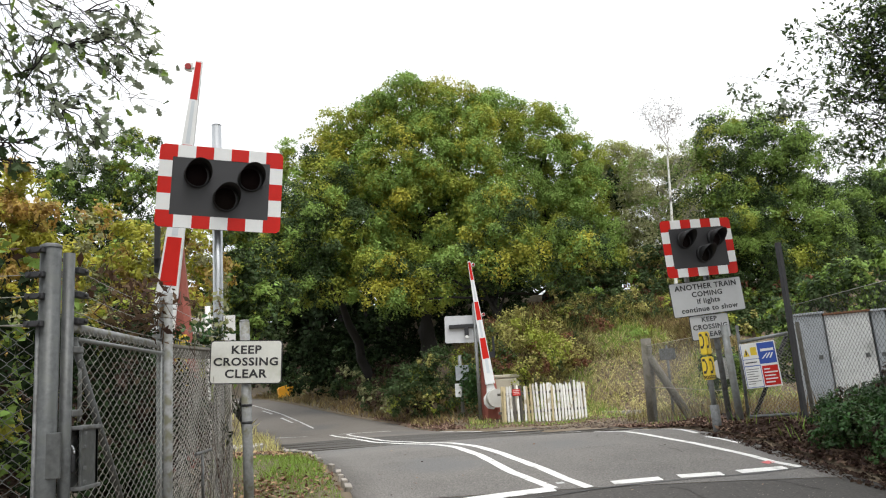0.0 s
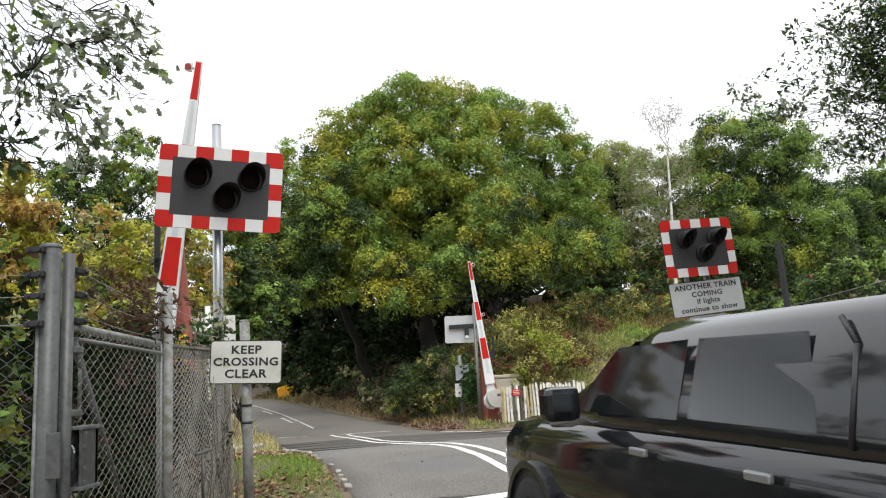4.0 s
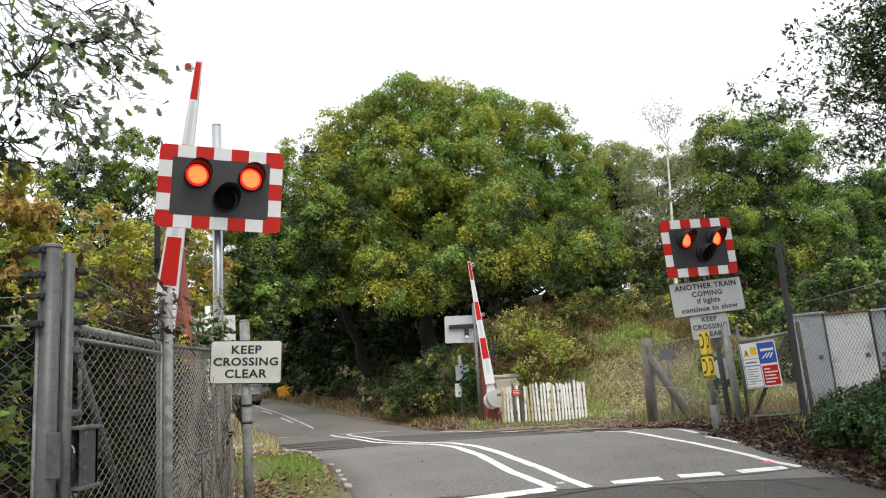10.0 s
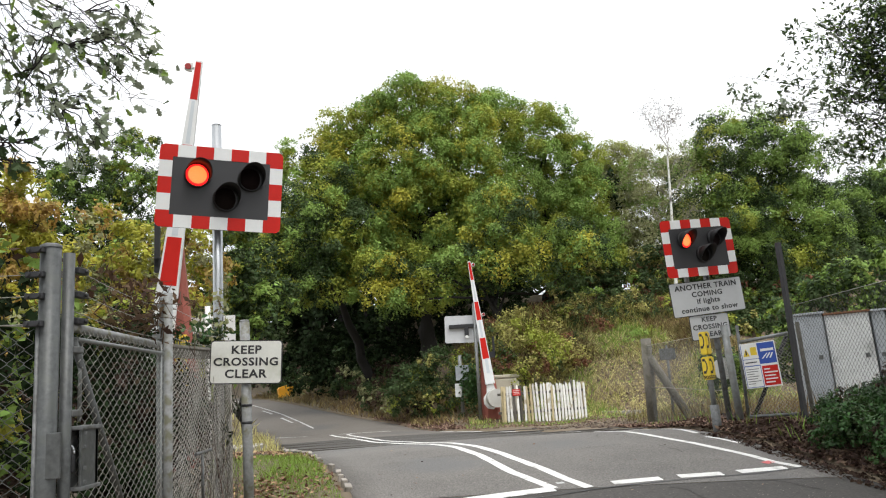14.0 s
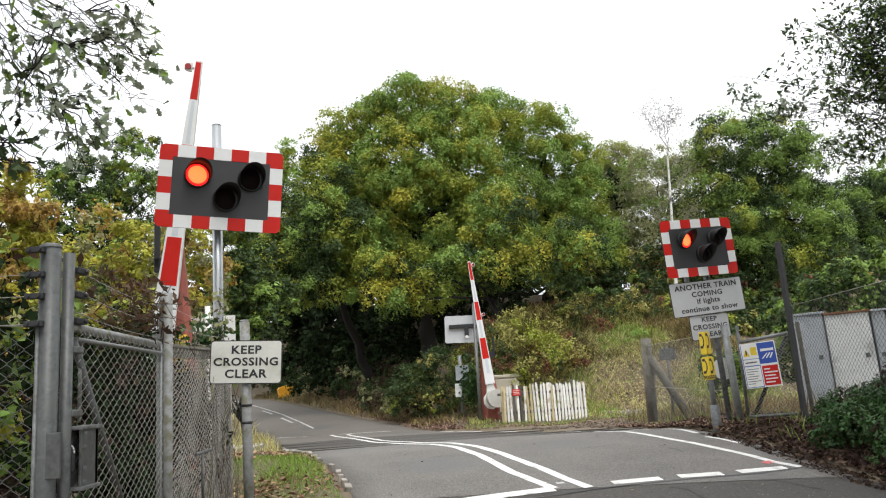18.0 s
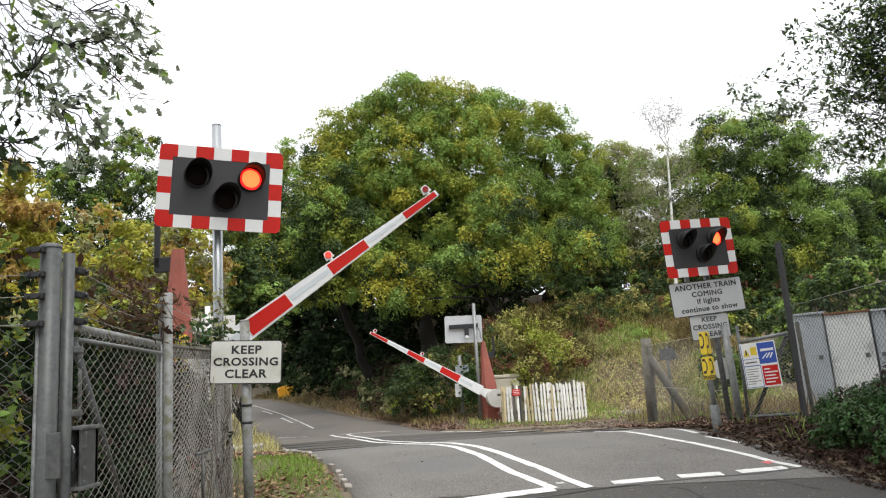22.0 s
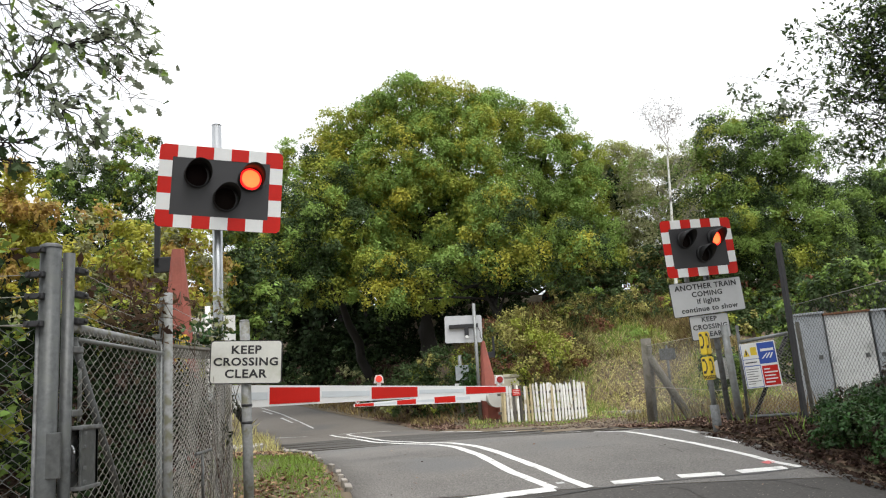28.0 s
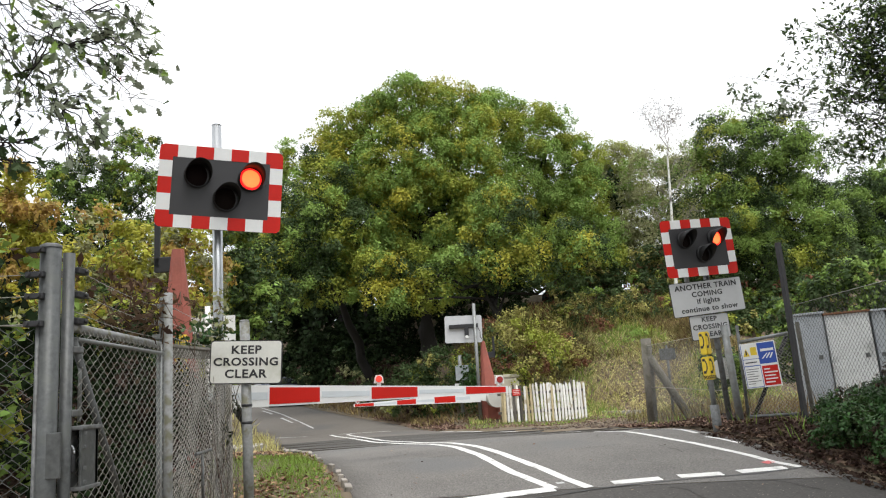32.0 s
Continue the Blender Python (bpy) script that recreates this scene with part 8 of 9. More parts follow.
def arch(parent, x, y, r, side, material):
    bm = empty_bm()
    n = 12
    for i in range(n):
        t0, t1 = radians(-8 + 196 * i / n), radians(-8 + 196 * (i + 1) / n)
        for a, b in ((r * 1.10, r * 1.22),):
            ps = [(x + q * math.cos(t), y + o * side, r + q * math.sin(t)) for t in (t0, t1) for q in (a, b) for o in (-0.10, 0.03)]
            v = [bm.verts.new(p) for p in ps]
            for f in ((0, 1, 5, 4), (2, 3, 7, 6), (1, 3, 7, 5), (0, 2, 6, 4)):
                bm.faces.new([v[k] for k in f])
    bmesh.ops.recalc_face_normals(bm, faces=bm.faces)
    part("wheel_arch", bm, material, parent, "flared arch")
    bm = empty_bm()
    tube(bm, (x, y - 0.16 * side, r * 1.02), (x, y + 0.006 * side, r * 1.02), r * 1.13, seg=24)
    part("arch_liner", bm, M["black_plastic"], parent)


def glass_pane(parent, name, pts, label):
    bm = empty_bm()
    vs = [bm.verts.new(p) for p in pts]
    bm.faces.new(vs)
    ext = bmesh.ops.extrude_face_region(bm, geom=list(bm.faces))
    nrm = bm.faces[:][0].normal if bm.faces[:][0].normal.length else Vector((0, 0, 1))
    bm.normal_update()
    c = sum((v.co for v in vs), Vector()) / len(vs)
    for v in [g for g in ext["geom"] if isinstance(g, bmesh.types.BMVert)]:
        v.co += (v.co - c).normalized() * -0.004 + Vector((0, 0, 0))
    bmesh.ops.recalc_face_normals(bm, faces=bm.faces)
    return part(name, bm, M["car_glass"], parent, label)


WHEELS = []


def pickup():
    g = group_of("pickup_truck", pose(0, 0, 0), "dark grey double-cab pickup with a hardtop canopy, towing a trailer", "pickup truck")
    P = M["car_paint"]
    bm = empty_bm()
    loft(bm, [car_ring(-1.10, 0.80, 0.55, 1.08, 0.9), car_ring(-1.02, 0.87, 0.50, 1.14, 0.95), (car_ring(-0.4, 0.90, 0.46, 1.15, 0.96)), car_ring(0.9, 0.90, 0.42, 1.14, 0.96), car_ring(2.2, 0.90, 0.42, 1.12, 0.95),
              car_ring(3.0, 0.89, 0.45, 1.10, 0.88), car_ring(3.6, 0.87, 0.46, 1.05, 0.82), car_ring(3.84, 0.80, 0.48, 0.97, 0.78), car_ring(3.95, 0.66, 0.50, 0.82, 0.75)])
    part("body", bm, P, g, "dark metallic grey bodywork")
    bm = empty_bm()

    def roof_ring(x, hb, ht, z0, z1):
        pts = [(hb, z0), (hb * 0.99, z0 + 0.1), ((hb + ht) / 2, (z0 + z1) / 2 + 0.05), (ht * 1.01, z1 - 0.07), (ht * 0.9, z1 - 0.01), (ht * 0.4, z1 + 0.015)]
        return [(x, y, z) for y, z in pts] + [(x, -y, z) for y, z in pts[::-1]]
    loft(bm, [roof_ring(-1.04, 0.82, 0.66, 1.08, 1.10), roof_ring(-0.93, 0.84, 0.70, 1.08, 1.46), roof_ring(-0.76, 0.85, 0.71, 1.08, 1.58), roof_ring(0.4, 0.86, 0.72, 1.08, 1.62), roof_ring(1.7, 0.86, 0.71, 1.08, 1.61),
              roof_ring(2.0, 0.86, 0.69, 1.08, 1.54), roof_ring(2.85, 0.84, 0.76, 1.05, 1.10)])
    part("cab", bm, P, g, "dark grey cab and canopy")
    for s in (1, -1):
        def sp(x, z):
            k = (z - 1.10) / 0.50
            return (x, s * (0.875 - 0.145 * k), z)
        glass_pane(g, "side_window", [sp(-0.80, 1.20), sp(0.28, 1.20), sp(0.28, 1.51), sp(-0.68, 1.49)], "dark canopy side window")
        glass_pane(g, "side_window", [sp(0.55, 1.18), sp(1.30, 1.18), sp(1.30, 1.51), sp(0.64, 1.51)], "dark rear door window")
        glass_pane(g, "side_window", [sp(1.38, 1.17), sp(2.45, 1.16), sp(2.02, 1.49), sp(1.38, 1.51)], "dark front door window")
        pipe(g, "roof_rail", [(-0.6, s * 0.62, 1.58), (-0.5, s * 0.62, 1.655), (0.2, s * 0.62, 1.665), (0.3, s * 0.62, 1.60)], 0.014, M["black_plastic"], "", 8)
        pipe(g, "window_trim", [sp(0.40, 1.14), sp(0.42, 1.46), sp(0.50, 1.55)], 0.010, M["black_plastic"], "dark pillar trim", 8)
        pipe(g, "window_trim", [sp(-0.86, 1.14), sp(-0.78, 1.46), sp(-0.62, 1.56)], 0.007, M["alloy"], "bright canopy edge", 8)
        block(g, "door_handle", (0.72, s * 0.90, 1.00), (0.86, s * 0.925, 1.035), M["alloy"], "bright door handle", 0.008)
        block(g, "door_handle", (1.56, s * 0.90, 1.00), (1.70, s * 0.925, 1.035), M["alloy"], "bright door handle", 0.008)
        mir = block(g, "mirror", (2.22, s * 0.90, 1.12), (2.36, s * 1.10, 1.30), P, "door mirror", 0.04)
        block(mir, "mirror_glass", (2.212, s * 0.96, 1.17), (2.221, s * 1.07, 1.27), M["car_glass"], "dark mirror glass", 0.003)
        lamp = empty_bm()
        prism(lamp, rounded(0.12, 0.25, 0.045, 4, -1.035, 0.975), 1, s * 0.79, s * 0.888)
        tl = part("tail_lamp", lamp, M["tail_lamp_lit"], g, "glowing red tail lamp")
        block(tl, "reverse_lens", (-1.10, s * 0.80, 0.845), (-1.0, s * 0.894, 0.90), M["clear_lamp"], "clear lower lens", 0.01)
        block(g, "reflector", (-1.13, s * 0.58, 0.62), (-1.10, s * 0.72, 0.70), M["tail_lamp"], "", 0.01)
        pipe(g, "side_step", [(0.75, s * 0.88, 0.40), (2.35, s * 0.88, 0.40)], 0.045, M["alloy"], "tubular side step", 12)
        for x in (0.0, 3.05):
            arch(g, x, s * 0.90, 0.37, s, M["car_paint_dark"])
            hub, at, r = wheel(g, x, s * 0.80, 0.37, 0.24, M["alloy"])
            WHEELS.append(("pickup", hub, at, r))
        head = empty_bm()
        prism(head, rounded(0.26, 0.15, 0.05, 4, 3.70, 0.82), 1, s * 0.60, s * 0.785)
        part("headlamp", head, M["clear_lamp"], g, "clear headlamp")
    glass_pane(g, "rear_window", [(-0.985, 0.60, 1.20), (-0.985, -0.60, 1.20), (-0.925, -0.58, 1.49), (-0.925, 0.58, 1.49)], "pale reflecting canopy window")
    glass_pane(g, "windscreen", [(2.76, 0.70, 1.16), (2.76, -0.70, 1.16), (2.09, -0.62, 1.52), (2.09, 0.62, 1.52)], "dark windscreen")
    block(g, "rear_bumper", (-1.22, -0.82, 0.50), (-1.06, 0.82, 0.66), M["black_plastic"], "", 0.03)
    block(g, "tailgate_trim", (-1.115, -0.66, 1.04), (-1.06, 0.66, 1.08), M["alloy"], "bright tailgate trim", 0.01)
    block(g, "grille", (3.90, -0.4, 0.62), (3.98, 0.4, 0.86), M["alloy"], "bright grille", 0.02)
    pipe(g, "tow_bar", [(-1.15, 0, 0.45), (-1.35, 0, 0.45)], 0.03, M["black_plastic"], "", 8)
    return g


def tipping_trailer():
    """Trailer: origin on the ground under the middle of the tail, X forward, left is +Y."""
    g = group_of("tipping_trailer", pose(0, 0, 0), "galvanised twin-axle trailer with tall tread-plate sides", "trailer")
    T, TP = M["trailer_panel"], M["tread_plate"]
    W, L, z0, z1, z2 = 0.725, 2.41, 0.58, 0.985, 1.70
    block(g, "chassis", (0.05, -0.62, 0.44), (L, 0.62, 0.56), M["galvanised_dull"], "galvanised chassis", 0.01)
    block(g, "floor", (0.0, -W, 0.555), (L, W, 0.60), T, "", 0.008)
    for s in (1, -1):
        d = block(g, "drop_side", (0.06, s * (W - 0.025), z0), (L - 0.04, s * W, z1), T, "smooth galvanised drop side", 0.006)
        block(d, "top_rail", (0.04, s * (W - 0.03), z1 - 0.05), (L - 0.02, s * (W + 0.012), z1), M["galvanised"], "", 0.01)
        block(d, "bottom_rail", (0.04, s * (W - 0.03), z0 - 0.03), (L - 0.02, s * (W + 0.012), z0 + 0.03), M["galvanised"], "", 0.01)
        block(d, "stiffener", (1.15, s * (W - 0.02), z0 + 0.03), (1.23, s * (W + 0.012), z1 - 0.05), M["galvanised"], "", 0.008)
        for x in (0.45, 1.35):
            block(d, "side_marker", (x, s * (W + 0.01), z0 - 0.012), (x + 0.08, s * (W + 0.02), z0 + 0.014), M["plate_yellow"], "amber side marker", 0.003)
        block(g, "corner_post", (-0.03, s * (W - 0.045), 0.50), (0.05, s * (W + 0.01), z2 + 0.02), M["galvanised"], "galvanised corner post", 0.012)
        block(g, "corner_post", (L - 0.05, s * (W - 0.05), 0.56), (L + 0.01, s * (W + 0.01), z2), M["galvanised"], "galvanised corner post", 0.012)
        block(g, "side_top_rail", (0.0, s * (W - 0.025), z2 - 0.035), (L, s * (W + 0.015), z2 + 0.01), M["galvanised"], "", 0.008)
        for k in range(3):
            xa, xb = 0.05 + k * (L - 0.10) / 3, 0.05 + (k + 1) * (L - 0.10) / 3
            pnl = block(g, "side_panel", (xa + 0.01, s * (W - 0.018), z1 + 0.02), (xb - 0.01, s * (W - 0.008), z2 - 0.03), TP, "ribbed tread-plate side panel", 0.002)
            for r in range(13):
                zz = z1 + 0.05 + r * 0.05
                block(pnl, "rib", (xa + 0.03, s * (W - 0.012), zz), (xb - 0.03, s * (W + 0.006), zz + 0.022), TP, "", 0.006)
            if k:
                block(g, "side_upright", (xa - 0.025, s * (W - 0.03), z1), (xa + 0.025, s * (W + 0.016), z2 - 0.02), M["galvanised_dull"], "", 0.006)
        for x in (0.52, 1.24):
            bm = empty_bm()
            n = 12
            for i in range(n):
                t0, t1 = radians(8 + 164 * i / n), radians(8 + 164 * (i + 1) / n)
                v = [bm.verts.new((x + q * math.cos(t), s * yy, 0.33 + q * math.sin(t))) for t in (t0, t1) for q in (0.375, 0.40) for yy in (0.52, 0.77)]
                for f in ((0, 1, 5, 4), (2, 3, 7, 6), (1, 3, 7, 5), (0, 2, 6, 4)):
                    bm.faces.new([v[j] for j in f])
            bmesh.ops.recalc_face_normals(bm, faces=bm.faces)
            part("mudguard", bm, M["black_plastic"], g, "black mudguard")
            hub, at, r = wheel(g, x, s * 0.655, 0.325, 0.19, M["galvanised_dull"])
            WHEELS.append(("trailer", hub, at, r))
        block(g, "mudflap", (0.06, s * 0.50, 0.16), (0.075, s * 0.76, 0.42), M["black_plastic"], "black mudflap", 0.003)
        box_l = block(g, "lamp_cluster", (-0.075, s * 0.46, 0.315), (-0.04, s * 0.68, 0.405), M["tail_lamp"], "red tail lamp cluster", 0.012)
        bm = empty_bm()
        prism(bm, [(s * 0.52, 0.325), (s * 0.61, 0.325), (s * 0.565, 0.40)], 0, -0.083, -0.075)
        part("triangle_reflector", bm, M["road_paint_red"], box_l, "red triangle reflector")
        bm = empty_bm()
        for zz in (0.275, 0.36, 0.445):
            tube(bm, (-0.115, s * 0.40, zz), (-0.115, s * 0.73, zz), 0.005, seg=6)
        for yy in (0.40, 0.48, 0.565, 0.65, 0.73):
            tube(bm, (-0.115, s * yy, 0.275), (-0.115, s * yy, 0.445), 0.005, seg=6)
        for zz in (0.275, 0.445):
            for yy in (0.40, 0.73):
                tube(bm, (-0.115, s * yy, zz), (-0.04, s * yy, zz), 0.005, seg=6)
        part("lamp_guard", bm, M["galvanised"], box_l, "wire lamp guard")
        bm = empty_bm()
        prism(bm, [(s * 0.50, 0.52), (s * 0.72, 0.52), (s * 0.66, 0.46), (s * 0.60, 0.43)], 0, -0.05, -0.03)
        part("hinge_plate", bm, M["tail_edge"], g, "rusty hinge plate")
        pipe(g, "latch", [(-0.05, s * (W + 0.0), z1 + 0.10), (-0.05, s * (W + 0.0), z1 + 0.20)], 0.03, M["galvanised_dull"], "gate latch", 8)
        pipe(g, "latch", [(-0.05, s * (W + 0.0), z1 - 0.04), (-0.05, s * (W + 0.0), z1 + 0.02)], 0.03, M["galvanised_dull"], "gate latch", 8)
        pipe(g, "gate_bar", [(-0.045, s * (W - 0.09), z1 + 0.02), (-0.045, s * (W - 0.09), z2 - 0.02)], 0.013, M["galvanised"], "", 8)
    # tail: lower tailgate and upper gate of tread plate
    t = block(g, "tailgate", (-0.035, -W + 0.06, z0), (0.0, W - 0.06, z1 - 0.02), T, "smooth galvanised tailgate", 0.008)
    block(t, "gate_rail", (-0.05, -W + 0.03, z1 - 0.055), (-0.005, W - 0.03, z1 - 0.005), M["galvanised"], "", 0.01)
    bm = empty_bm()
    prism(bm, [(-0.036, z0 + 0.07), (-0.055, z0 - 0.01), (-0.055, z0 - 0.03), (-0.02, z0 - 0.03), (-0.02, z0 + 0.07)], 1, -W + 0.06, W - 0.06)
    part("tail_lip", bm, T, t, " sloping tail lip")
    pipe(t, "hinge_bar", [(-0.06, -W + 0.05, z0 - 0.06), (-0.06, W - 0.05, z0 - 0.06)], 0.014, M["galvanised"], "", 8)
    for y in (-0.5, -0.2, 0.2, 0.5):
        pipe(t, "hinge", [(-0.06, y - 0.02, z0 - 0.06), (-0.06, y + 0.02, z0 - 0.06)], 0.022, M["galvanised_dull"], "", 8)
    pipe(t, "grab_handle", [(-0.05, 0.60, z1 - 0.14), (-0.07, 0.60, z1 - 0.11), (-0.07, 0.42, z1 - 0.11), (-0.05, 0.42, z1 - 0.14)], 0.008, M["galvanised"], "", 8)
    for s in (1, -1):
        y0, y1 = (0.02, W - 0.10) if s > 0 else (-W + 0.10, -0.02)
        pnl = block(g, "rear_panel", (-0.03, y0, z1 + 0.03), (-0.015, y1, z2 - 0.03), TP, "tread-plate rear gate panel", 0.002)
        verts, faces = [], []
        ny, nz = 17, 17
        for a in range(ny):
            for b in range(nz):
                cy, cz = y0 + (a + 0.5) * (y1 - y0) / ny, z1 + 0.04 + (b + 0.5) * (z2 - z1 - 0.08) / nz
                for sg in ((1,) if (a + b) % 2 else (-1,)):
                    k = len(verts)
                    dy, dz = 0.0195, 0.0195 * sg
                    ey, ez = -0.006 * sg, 0.006
                    verts += [(-0.0305, cy - dy, cz - dz), (-0.0305, cy + ey, cz + ez), (-0.0305, cy + dy, cz + dz), (-0.0305, cy - ey, cz - ez), (-0.0385, cy, cz)]
                    faces += [(k, k + 1, k + 4), (k + 1, k + 2, k + 4), (k + 2, k + 3, k + 4), (k + 3, k, k + 4)]
        ob = sheet("tread_pattern", verts, faces, TP, pnl, smooth=False)
        ob["kind"] = "stuff"
    block(g, "gate_upright", (-0.045, -0.02, z1 + 0.01), (-0.01, 0.02, z2), M["galvanised"], "", 0.006)
    block(g, "gate_top_rail", (-0.045, -W + 0.05, z2 - 0.035), (-0.01, W - 0.05, z2 + 0.005), M["galvanised"], "", 0.006)
    block(g, "gate_bottom_rail", (-0.045, -W + 0.05, z1 + 0.005), (-0.01, W - 0.05, z1 + 0.04), M["galvanised"], "", 0.006)
    block(g, "front_board", (L - 0.02, -W + 0.05, z0), (L, W - 0.05, z2), T, "", 0.004)
    bar = block(g, "light_bar", (-0.04, -0.74, 0.275), (-0.02, 0.74, 0.44), M["galvanised_dull"], "galvanised light bar", 0.006)
    block(bar, "edge", (-0.05, -0.745, 0.255), (-0.015, 0.745, 0.275), M["tail_edge"], "rust-stained cream edge", 0.006)
    block(bar, "edge", (-0.05, -0.745, 0.44), (-0.015, 0.745, 0.455), M["tail_edge"], "rust-stained cream edge", 0.006)
    for yy in (-0.735, -0.36, 0.36, 0.735):
        block(bar, "edge", (-0.05, yy - 0.012, 0.278), (-0.018, yy + 0.012, 0.437), M["tail_edge"], "", 0.004)
    plate = block(g, "number_plate", (-0.056, -0.26, 0.31), (-0.047, 0.26, 0.425), M["plate_yellow"], "yellow number plate with dark bars", 0.004)
    for k, y in enumerate((0.205, 0.14, 0.075, 0.01, -0.085, -0.15, -0.215)):
        block(plate, "text_bar", (-0.0585, y - 0.018, 0.33), (-0.0565, y + 0.018, 0.405), M["black_paint"], "", 0)
    # maker's mark and stickers as plain shapes
    mark = empty_bm()
    prism(mark, [(-0.04, 0.905), (-0.14, 0.905), (-0.105, 0.955), (-0.01 - 0.015, 0.955)][::-1], 0, -0.040, -0.036)
    block(g, "sticker", (-0.0395, -0.16, 0.775), (-0.036, 0.16, 0.90), M["white_paint"], "white maker's plate", 0.0)
    block(g, "sticker_bar", (-0.041, -0.145, 0.84), (-0.0397, 0.145, 0.885), M["navy_sheet"], "blue bar", 0.0)
    block(g, "sticker_bar", (-0.041, -0.12, 0.787), (-0.0397, 0.12, 0.822), M["black_board"], "dark bar", 0.0)
    part("blue_slash", mark, M["navy_sheet"], g, "blue slanted bar")
    mark = empty_bm()
    prism(mark, [(0.21, 0.71), (0.10, 0.71), (0.05, 0.765), (0.16, 0.765)], 0, -0.040, -0.036)
    part("blue_slash", mark, M["navy_sheet"], g, "blue slanted bar")
    block(g, "sticker", (-0.0395, -0.34, 0.80), (-0.036, -0.19, 0.87), M["white_paint"], "small white sticker", 0.0)
    block(g, "sticker", (-0.0395, -0.60, 0.90), (-0.036, -0.50, 0.945), M["navy_sheet"], "small blue sticker", 0.0)
    st = block(g, "sticker", (-0.0395, 0.40, 0.665), (-0.036, 0.57, 0.72), M["sticker_pale"], "faded yellow safety sticker", 0.0)
    block(st, "sticker_bar", (-0.041, 0.41, 0.675), (-0.0397, 0.55, 0.686), M["navy_sheet"], "", 0.0)
    s2 = block(g, "sticker", (1.75, W + 0.001, 0.72), (2.1, W + 0.004, 0.90), M["white_paint"], "white side sticker", 0.0)
    block(s2, "sticker_bar", (1.78, W + 0.004, 0.80), (2.07, W + 0.0055, 0.86), M["navy_sheet"], "", 0.0)
    pipe(g, "drawbar", [(L, 0.42, 0.46), (3.0, 0.05, 0.46)], 0.035, M["galvanised_dull"], "", 8)
    pipe(g, "drawbar", [(L, -0.42, 0.46), (3.0, -0.05, 0.46)], 0.035, M["galvanised_dull"], "", 8)
    return g


def hatchback():
    g = group_of("hatchback_car", pose(0, 0, 0), "dark blue small car waiting far down the lane", "car")
    P = M["car_blue"]
    bm = empty_bm()
    loft(bm, [car_ring(-0.75, 0.70, 0.38, 0.85, 0.9), car_ring(-0.6, 0.82, 0.30, 0.92, 0.95), car_ring(0.6, 0.86, 0.26, 0.92, 0.96), car_ring(2.0, 0.86, 0.26, 0.92, 0.94), car_ring(2.9, 0.82, 0.28, 0.82, 0.85), car_ring(3.2, 0.72, 0.32, 0.70, 0.8)])
    part("body", bm, P, g, "dark glossy bodywork")
    bm = empty_bm()

    def rr(x, hb, ht, z0, z1):
        pts = [(hb, z0), ((hb + ht) / 2, (z0 + z1) / 2), (ht, z1 - 0.05), (ht * 0.6, z1)]
        return [(x, y, z) for y, z in pts] + [(x, -y, z) for y, z in pts[::-1]]
    loft(bm, [rr(-0.6, 0.78, 0.7, 0.88, 0.92), rr(-0.3, 0.80, 0.62, 0.88, 1.24), rr(0.9, 0.80, 0.63, 0.88, 1.29), rr(1.3, 0.80, 0.60, 0.88, 1.25), rr(2.15, 0.76, 0.68, 0.86, 0.93)])
    part("cabin", bm, P, g, "")
    glass_pane(g, "windscreen", [(2.06, 0.66, 0.97), (2.06, -0.66, 0.97), (1.40, -0.57, 1.24), (1.40, 0.57, 1.24)], "reflecting windscreen")
    for s in (1, -1):
        glass_pane(g, "side_window", [(-0.2, s * 0.785, 0.96), (1.85, s * 0.785, 0.96), (1.25, s * 0.66, 1.19), (-0.15, s * 0.665, 1.19)], "dark side window")
        block(g, "headlamp", (2.98, s * 0.48, 0.62), (3.14, s * 0.74, 0.76), M["clear_lamp"], "clear headlamp", 0.03)
        block(g, "mirror", (1.75, s * 0.84, 0.92), (1.88, s * 1.0, 1.04), P, "", 0.03)
        for x in (0.0, 2.5):
            arch(g, x, s * 0.855, 0.30, s, P)
            hub, at, r = wheel(g, x, s * 0.77, 0.30, 0.19, M["alloy"])
            WHEELS.append(("hatchback", hub, at, r))
    block(g, "grille", (3.12, -0.4, 0.45), (3.21, 0.4, 0.60), M["black_plastic"], "", 0.02)
    pl = block(g, "number_plate", (3.215, -0.26, 0.46), (3.225, 0.26, 0.57), M["white_paint"], "white number plate with dark bars", 0.003)
    for k in range(7):
        block(pl, "text_bar", (3.2255, -0.22 + 0.065 * k, 0.48), (3.2275, -0.18 + 0.065 * k, 0.55), M["black_paint"], "", 0)
    return g


truck, trailer, small_car = pickup(), tipping_trailer(), hatchback()


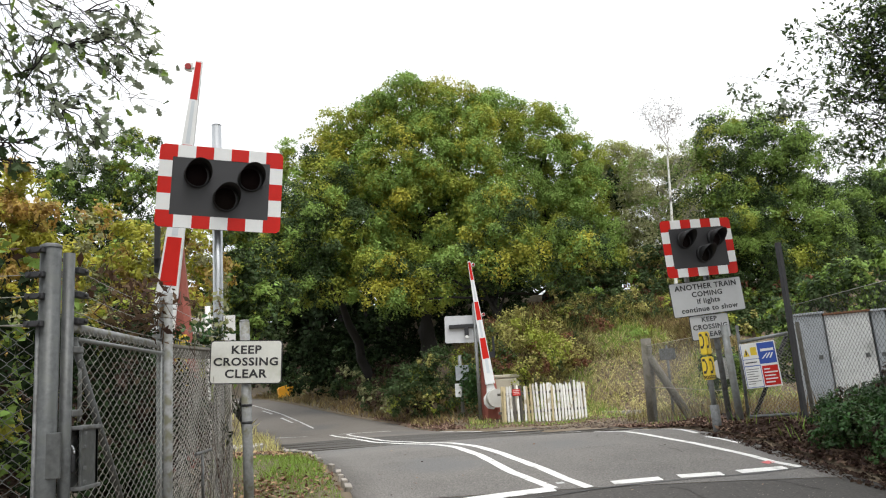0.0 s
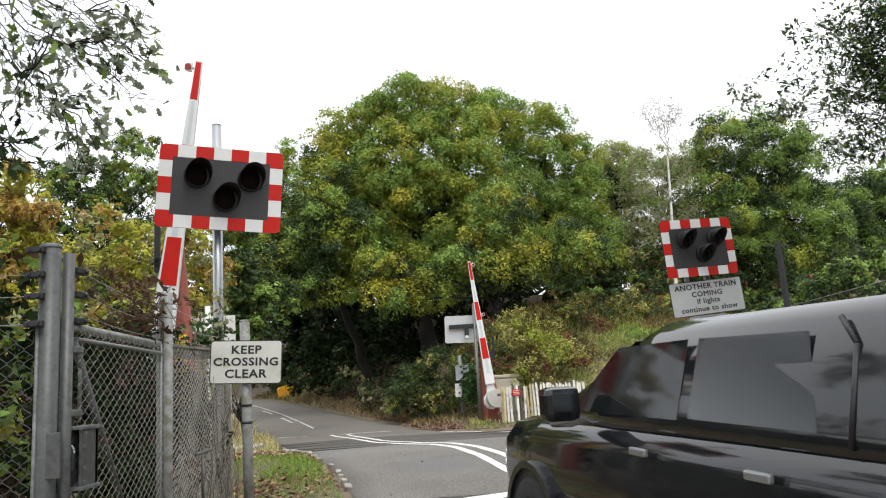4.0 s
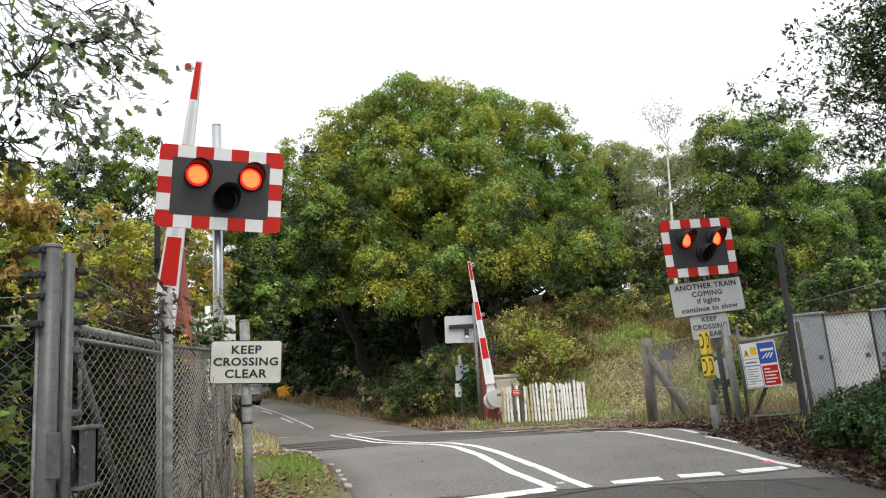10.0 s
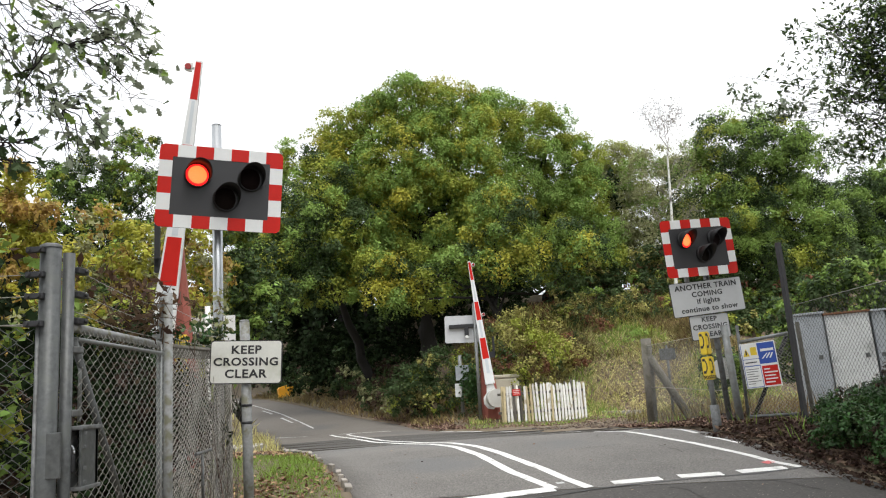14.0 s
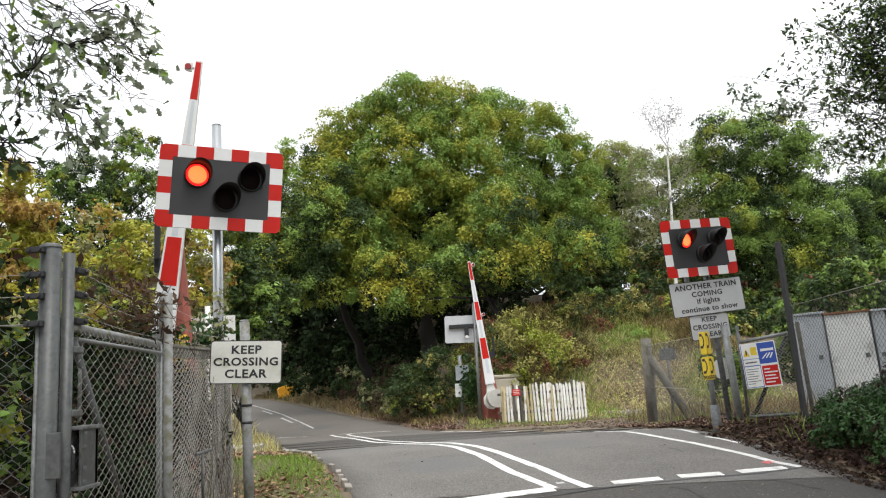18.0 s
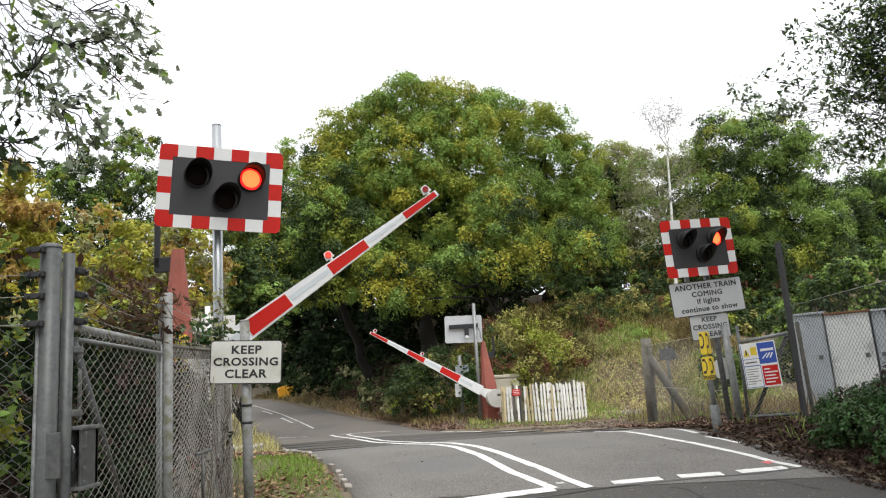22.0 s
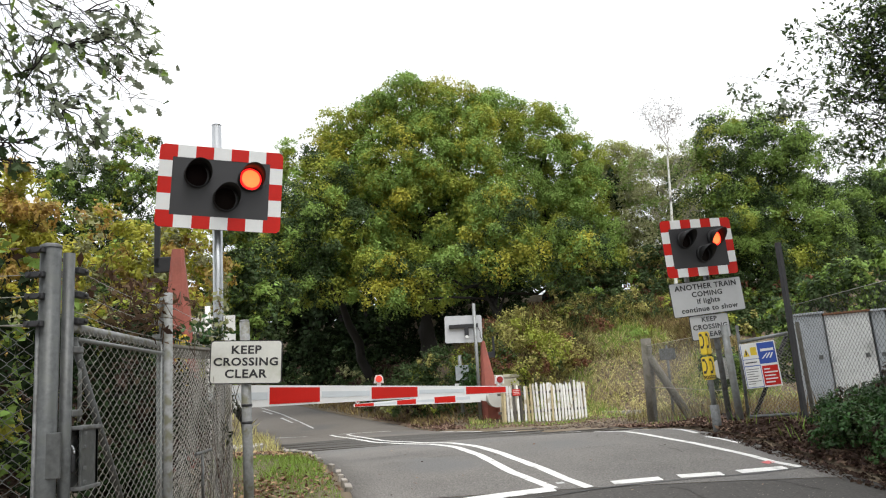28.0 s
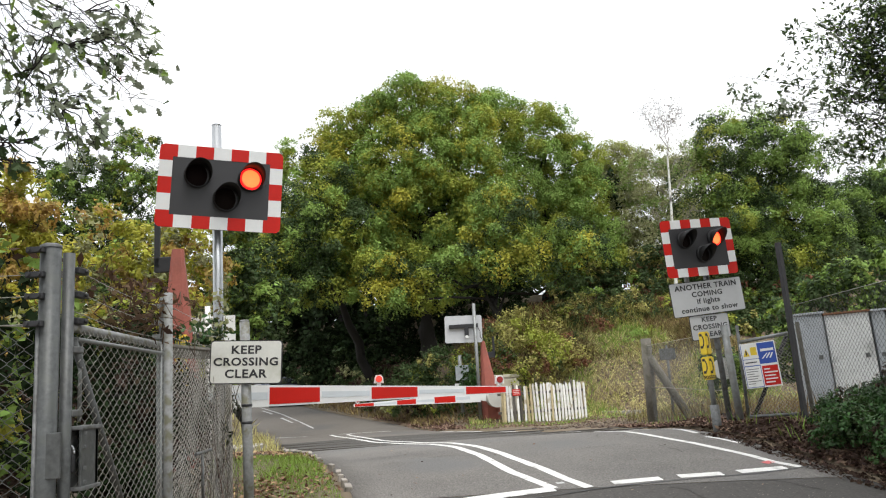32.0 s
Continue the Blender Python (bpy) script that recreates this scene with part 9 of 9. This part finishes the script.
# ---- what moves ----
def motions():
    near_rows = ((0.0, 82.5), (18.05, 82.5), (18.5, 75.5), (19.0, 67.5), (19.5, 61.6), (20.0, 56.2), (20.5, 50.6), (21.0, 45.0), (21.5, 39.6), (22.0, 34.3), (22.5, 28.9), (23.0, 23.5), (23.5, 18.3),
                 (24.0, 12.6), (24.5, 7.0), (24.9, 2.0), (25.1, -0.6), (25.25, -2.1), (32.0, -2.1))
    far_rows = ((0.0, 84.0), (18.0, 84.0), (18.5, 73.5), (19.0, 66.8), (19.5, 60.4), (20.0, 54.2), (20.5, 48.6), (21.0, 43.0), (21.5, 36.9), (22.0, 30.4), (22.5, 24.2), (23.0, 17.7), (23.5, 11.1),
                (24.0, 3.8), (24.25, 0.2), (24.5, -0.7), (24.9, 0.4), (25.2, 0.0), (32.0, 0.0))
    for boom, zp, back, rows in ((near_boom, near_zp, 0.0, near_rows), (far_boom, far_zp, -FAR_SET_BACK, far_rows)):
        walk(boom, [(t, pose(back, 0, zp, 0, -a, 0)) for t, a in rows])

    # flashing: amber first, both reds on and off, then the reds in turn
    on = {"amber": [(4.8, 9.86)], "left": [(9.93, 10.45), (10.85, 11.26)], "right": [(9.93, 10.45), (10.85, 11.16), (11.46, 11.76)]}
    on["left"].append((11.66, 12.06))
    t = 12.06
    for k in range(60):
        a = 12.065 + 0.3793 * k
        if a > 32.2:
            break
        on["right" if k % 2 == 0 else "left"].append((a, a + 0.3793))
    # each added disc slides before its dark lens to imitate switching on
    for unit, m, kind in LENSES:
        back, front = m @ pose(0, 0.06, 0), m @ pose(0, -0.016, 0)
        rows = [(0.0, back)]
        for a, b in on[kind]:
            rows += [(a - 0.034, back), (a, front), (b - 0.034, front), (b, back)]
        clean = []
        for t, p in rows:
            if 0 <= t <= 32 and (not clean or t > clean[-1][0] + 0.02):
                clean.append((t, p))
        clean.append((32.0 if clean[-1][0] < 31.97 else 32.04, clean[-1][1]))
        walk(unit, clean)

    # pickup and trailer over the crossing and away round the bend; the small car comes up behind the barrier later
    side = [(17.6, -58.0), (0.077, 7.05), (-0.668, 9.82), (-1.577, 12.88), (-2.497, 16.19), (-4.854, 23.38), (-6.2, 26.9), (-7.6, 30.3), (-9.7, 34.8), (-12.0, 39.5), (-14.6, 44.0), (-18.5, 49.5), (-26.0, 56.5), (-45.0, 64.5), (-80.0, 76.0)]
    drive = [(0.0, -35.2), (3.5, -12.75), (4.5, -5.9), (5.5, 0.0), (6.0, 2.87), (6.5, 6.06), (7.0, 9.50), (8.0, 17.07), (9.0, 24.2), (10.0, 31.4), (11.0, 39.0), (12.0, 46.5), (13.0, 54.0), (14.0, 61.5), (15.0, 68.5), (16.0, 73.0), (17.0, 75.0), (32.0, 75.0)]
    lane = [(-6.25, 33.2), (-8.35, 37.0), (-11.2, 42.0), (-15.2, 48.5), (-23.0, 56.8), (-44.5, 66.0), (-80.0, 79.0)]
    come = [(0.0, 52.0), (26.0, 52.0), (27.0, 49.0), (28.0, 41.5), (29.0, 33.0), (30.0, 22.0), (31.0, 11.0), (31.5, 6.6), (31.9, 3.3), (32.0, 2.7)]

    def along(line, zero):
        pts = [Vector(p) for p in line]
        acc = [0.0]
        for a, b in zip(pts, pts[1:]):
            acc.append(acc[-1] + (b - a).length)
        off = acc[zero]

        def at(s):
            s += off
            for i in range(len(acc) - 1):
                if s <= acc[i + 1] or i == len(acc) - 2:
                    return pts[i].lerp(pts[i + 1], (s - acc[i]) / (acc[i + 1] - acc[i]))
        return at

    def soft(at):
        def mean(s):
            return sum((at(s + d) for d in (-1.2, -0.6, 0.0, 0.6, 1.2)), Vector((0, 0))) / 5
        return mean

    def stand(back, front, shift):
        """Pose of a two-axle thing, X forward, with its rear axle at back and its front axle towards front."""
        d = (front - back).normalized()
        right = Vector((d.y, -d.x))
        a, b = back + right * shift, front + right * shift
        za, zb = float(road_z(min(max(a.x, -8), 8), a.y)) + 0.0, float(road_z(min(max(b.x, -8), 8), b.y)) + 0.0
        x = Vector((b.x - a.x, b.y - a.y, zb - za)).normalized()
        y = Vector((0, 0, 1)).cross(x).normalized()
        z = x.cross(y)
        m = Matrix((x, y, z)).transposed().to_4x4()
        m.translation = (a.x, a.y, za + 0.005)
        return m

    times = [i / 10 for i in range(321)]
    way = soft(along(side, 1))
    ts, ss = [d[0] for d in drive], [d[1] for d in drive]

    def glide(t, ts, ss):
        return sum(float(np.interp(min(max(t + d, 0), 32), ts, ss)) for d in (-0.2, -0.1, 0, 0.1, 0.2)) / 5
    car_rows, trailer_rows = [], []
    for t in times:
        s = glide(t, ts, ss)
        car_rows.append((t, stand(way(s + 4.15), way(s + 7.20), 0.725)))
        m = stand(way(s + 0.52), way(s + 1.24), 0.725)
        trailer_rows.append((t, m @ pose(-0.52, 0, 0)))
    walk(truck, car_rows)
    walk(trailer, trailer_rows)
    path2 = soft(along(lane, 0))
    walk(small_car, [(t, stand(path2(glide(t, [d[0] for d in come], [d[1] for d in come]) + 2.5), path2(glide(t, [d[0] for d in come], [d[1] for d in come])), 0.0)) for t in times])

    for owner, hub, at, r in WHEELS:
        if owner == "hatchback":
            span, f = (25.5, 32.0), lambda t: -glide(t, [d[0] for d in come], [d[1] for d in come])
        else:
            span, f = (0.0, 17.5), lambda t: glide(t, ts, ss)
        n0, n1 = int(span[0] * FPS), int(span[1] * FPS)
        start = f(0.0)
        rows = [] if n0 == 0 else [(0.0, Matrix.Translation(at))]
        for k in range(n0, n1 + 1):
            t = k / FPS
            rows.append((t, Matrix.Translation(at) @ pose(0, 0, 0, 0, math.degrees((f(t) - start) / r), 0)))
        if n1 < 960:
            rows.append((32.0, rows[-1][1]))
        walk(hub, rows)


motions()
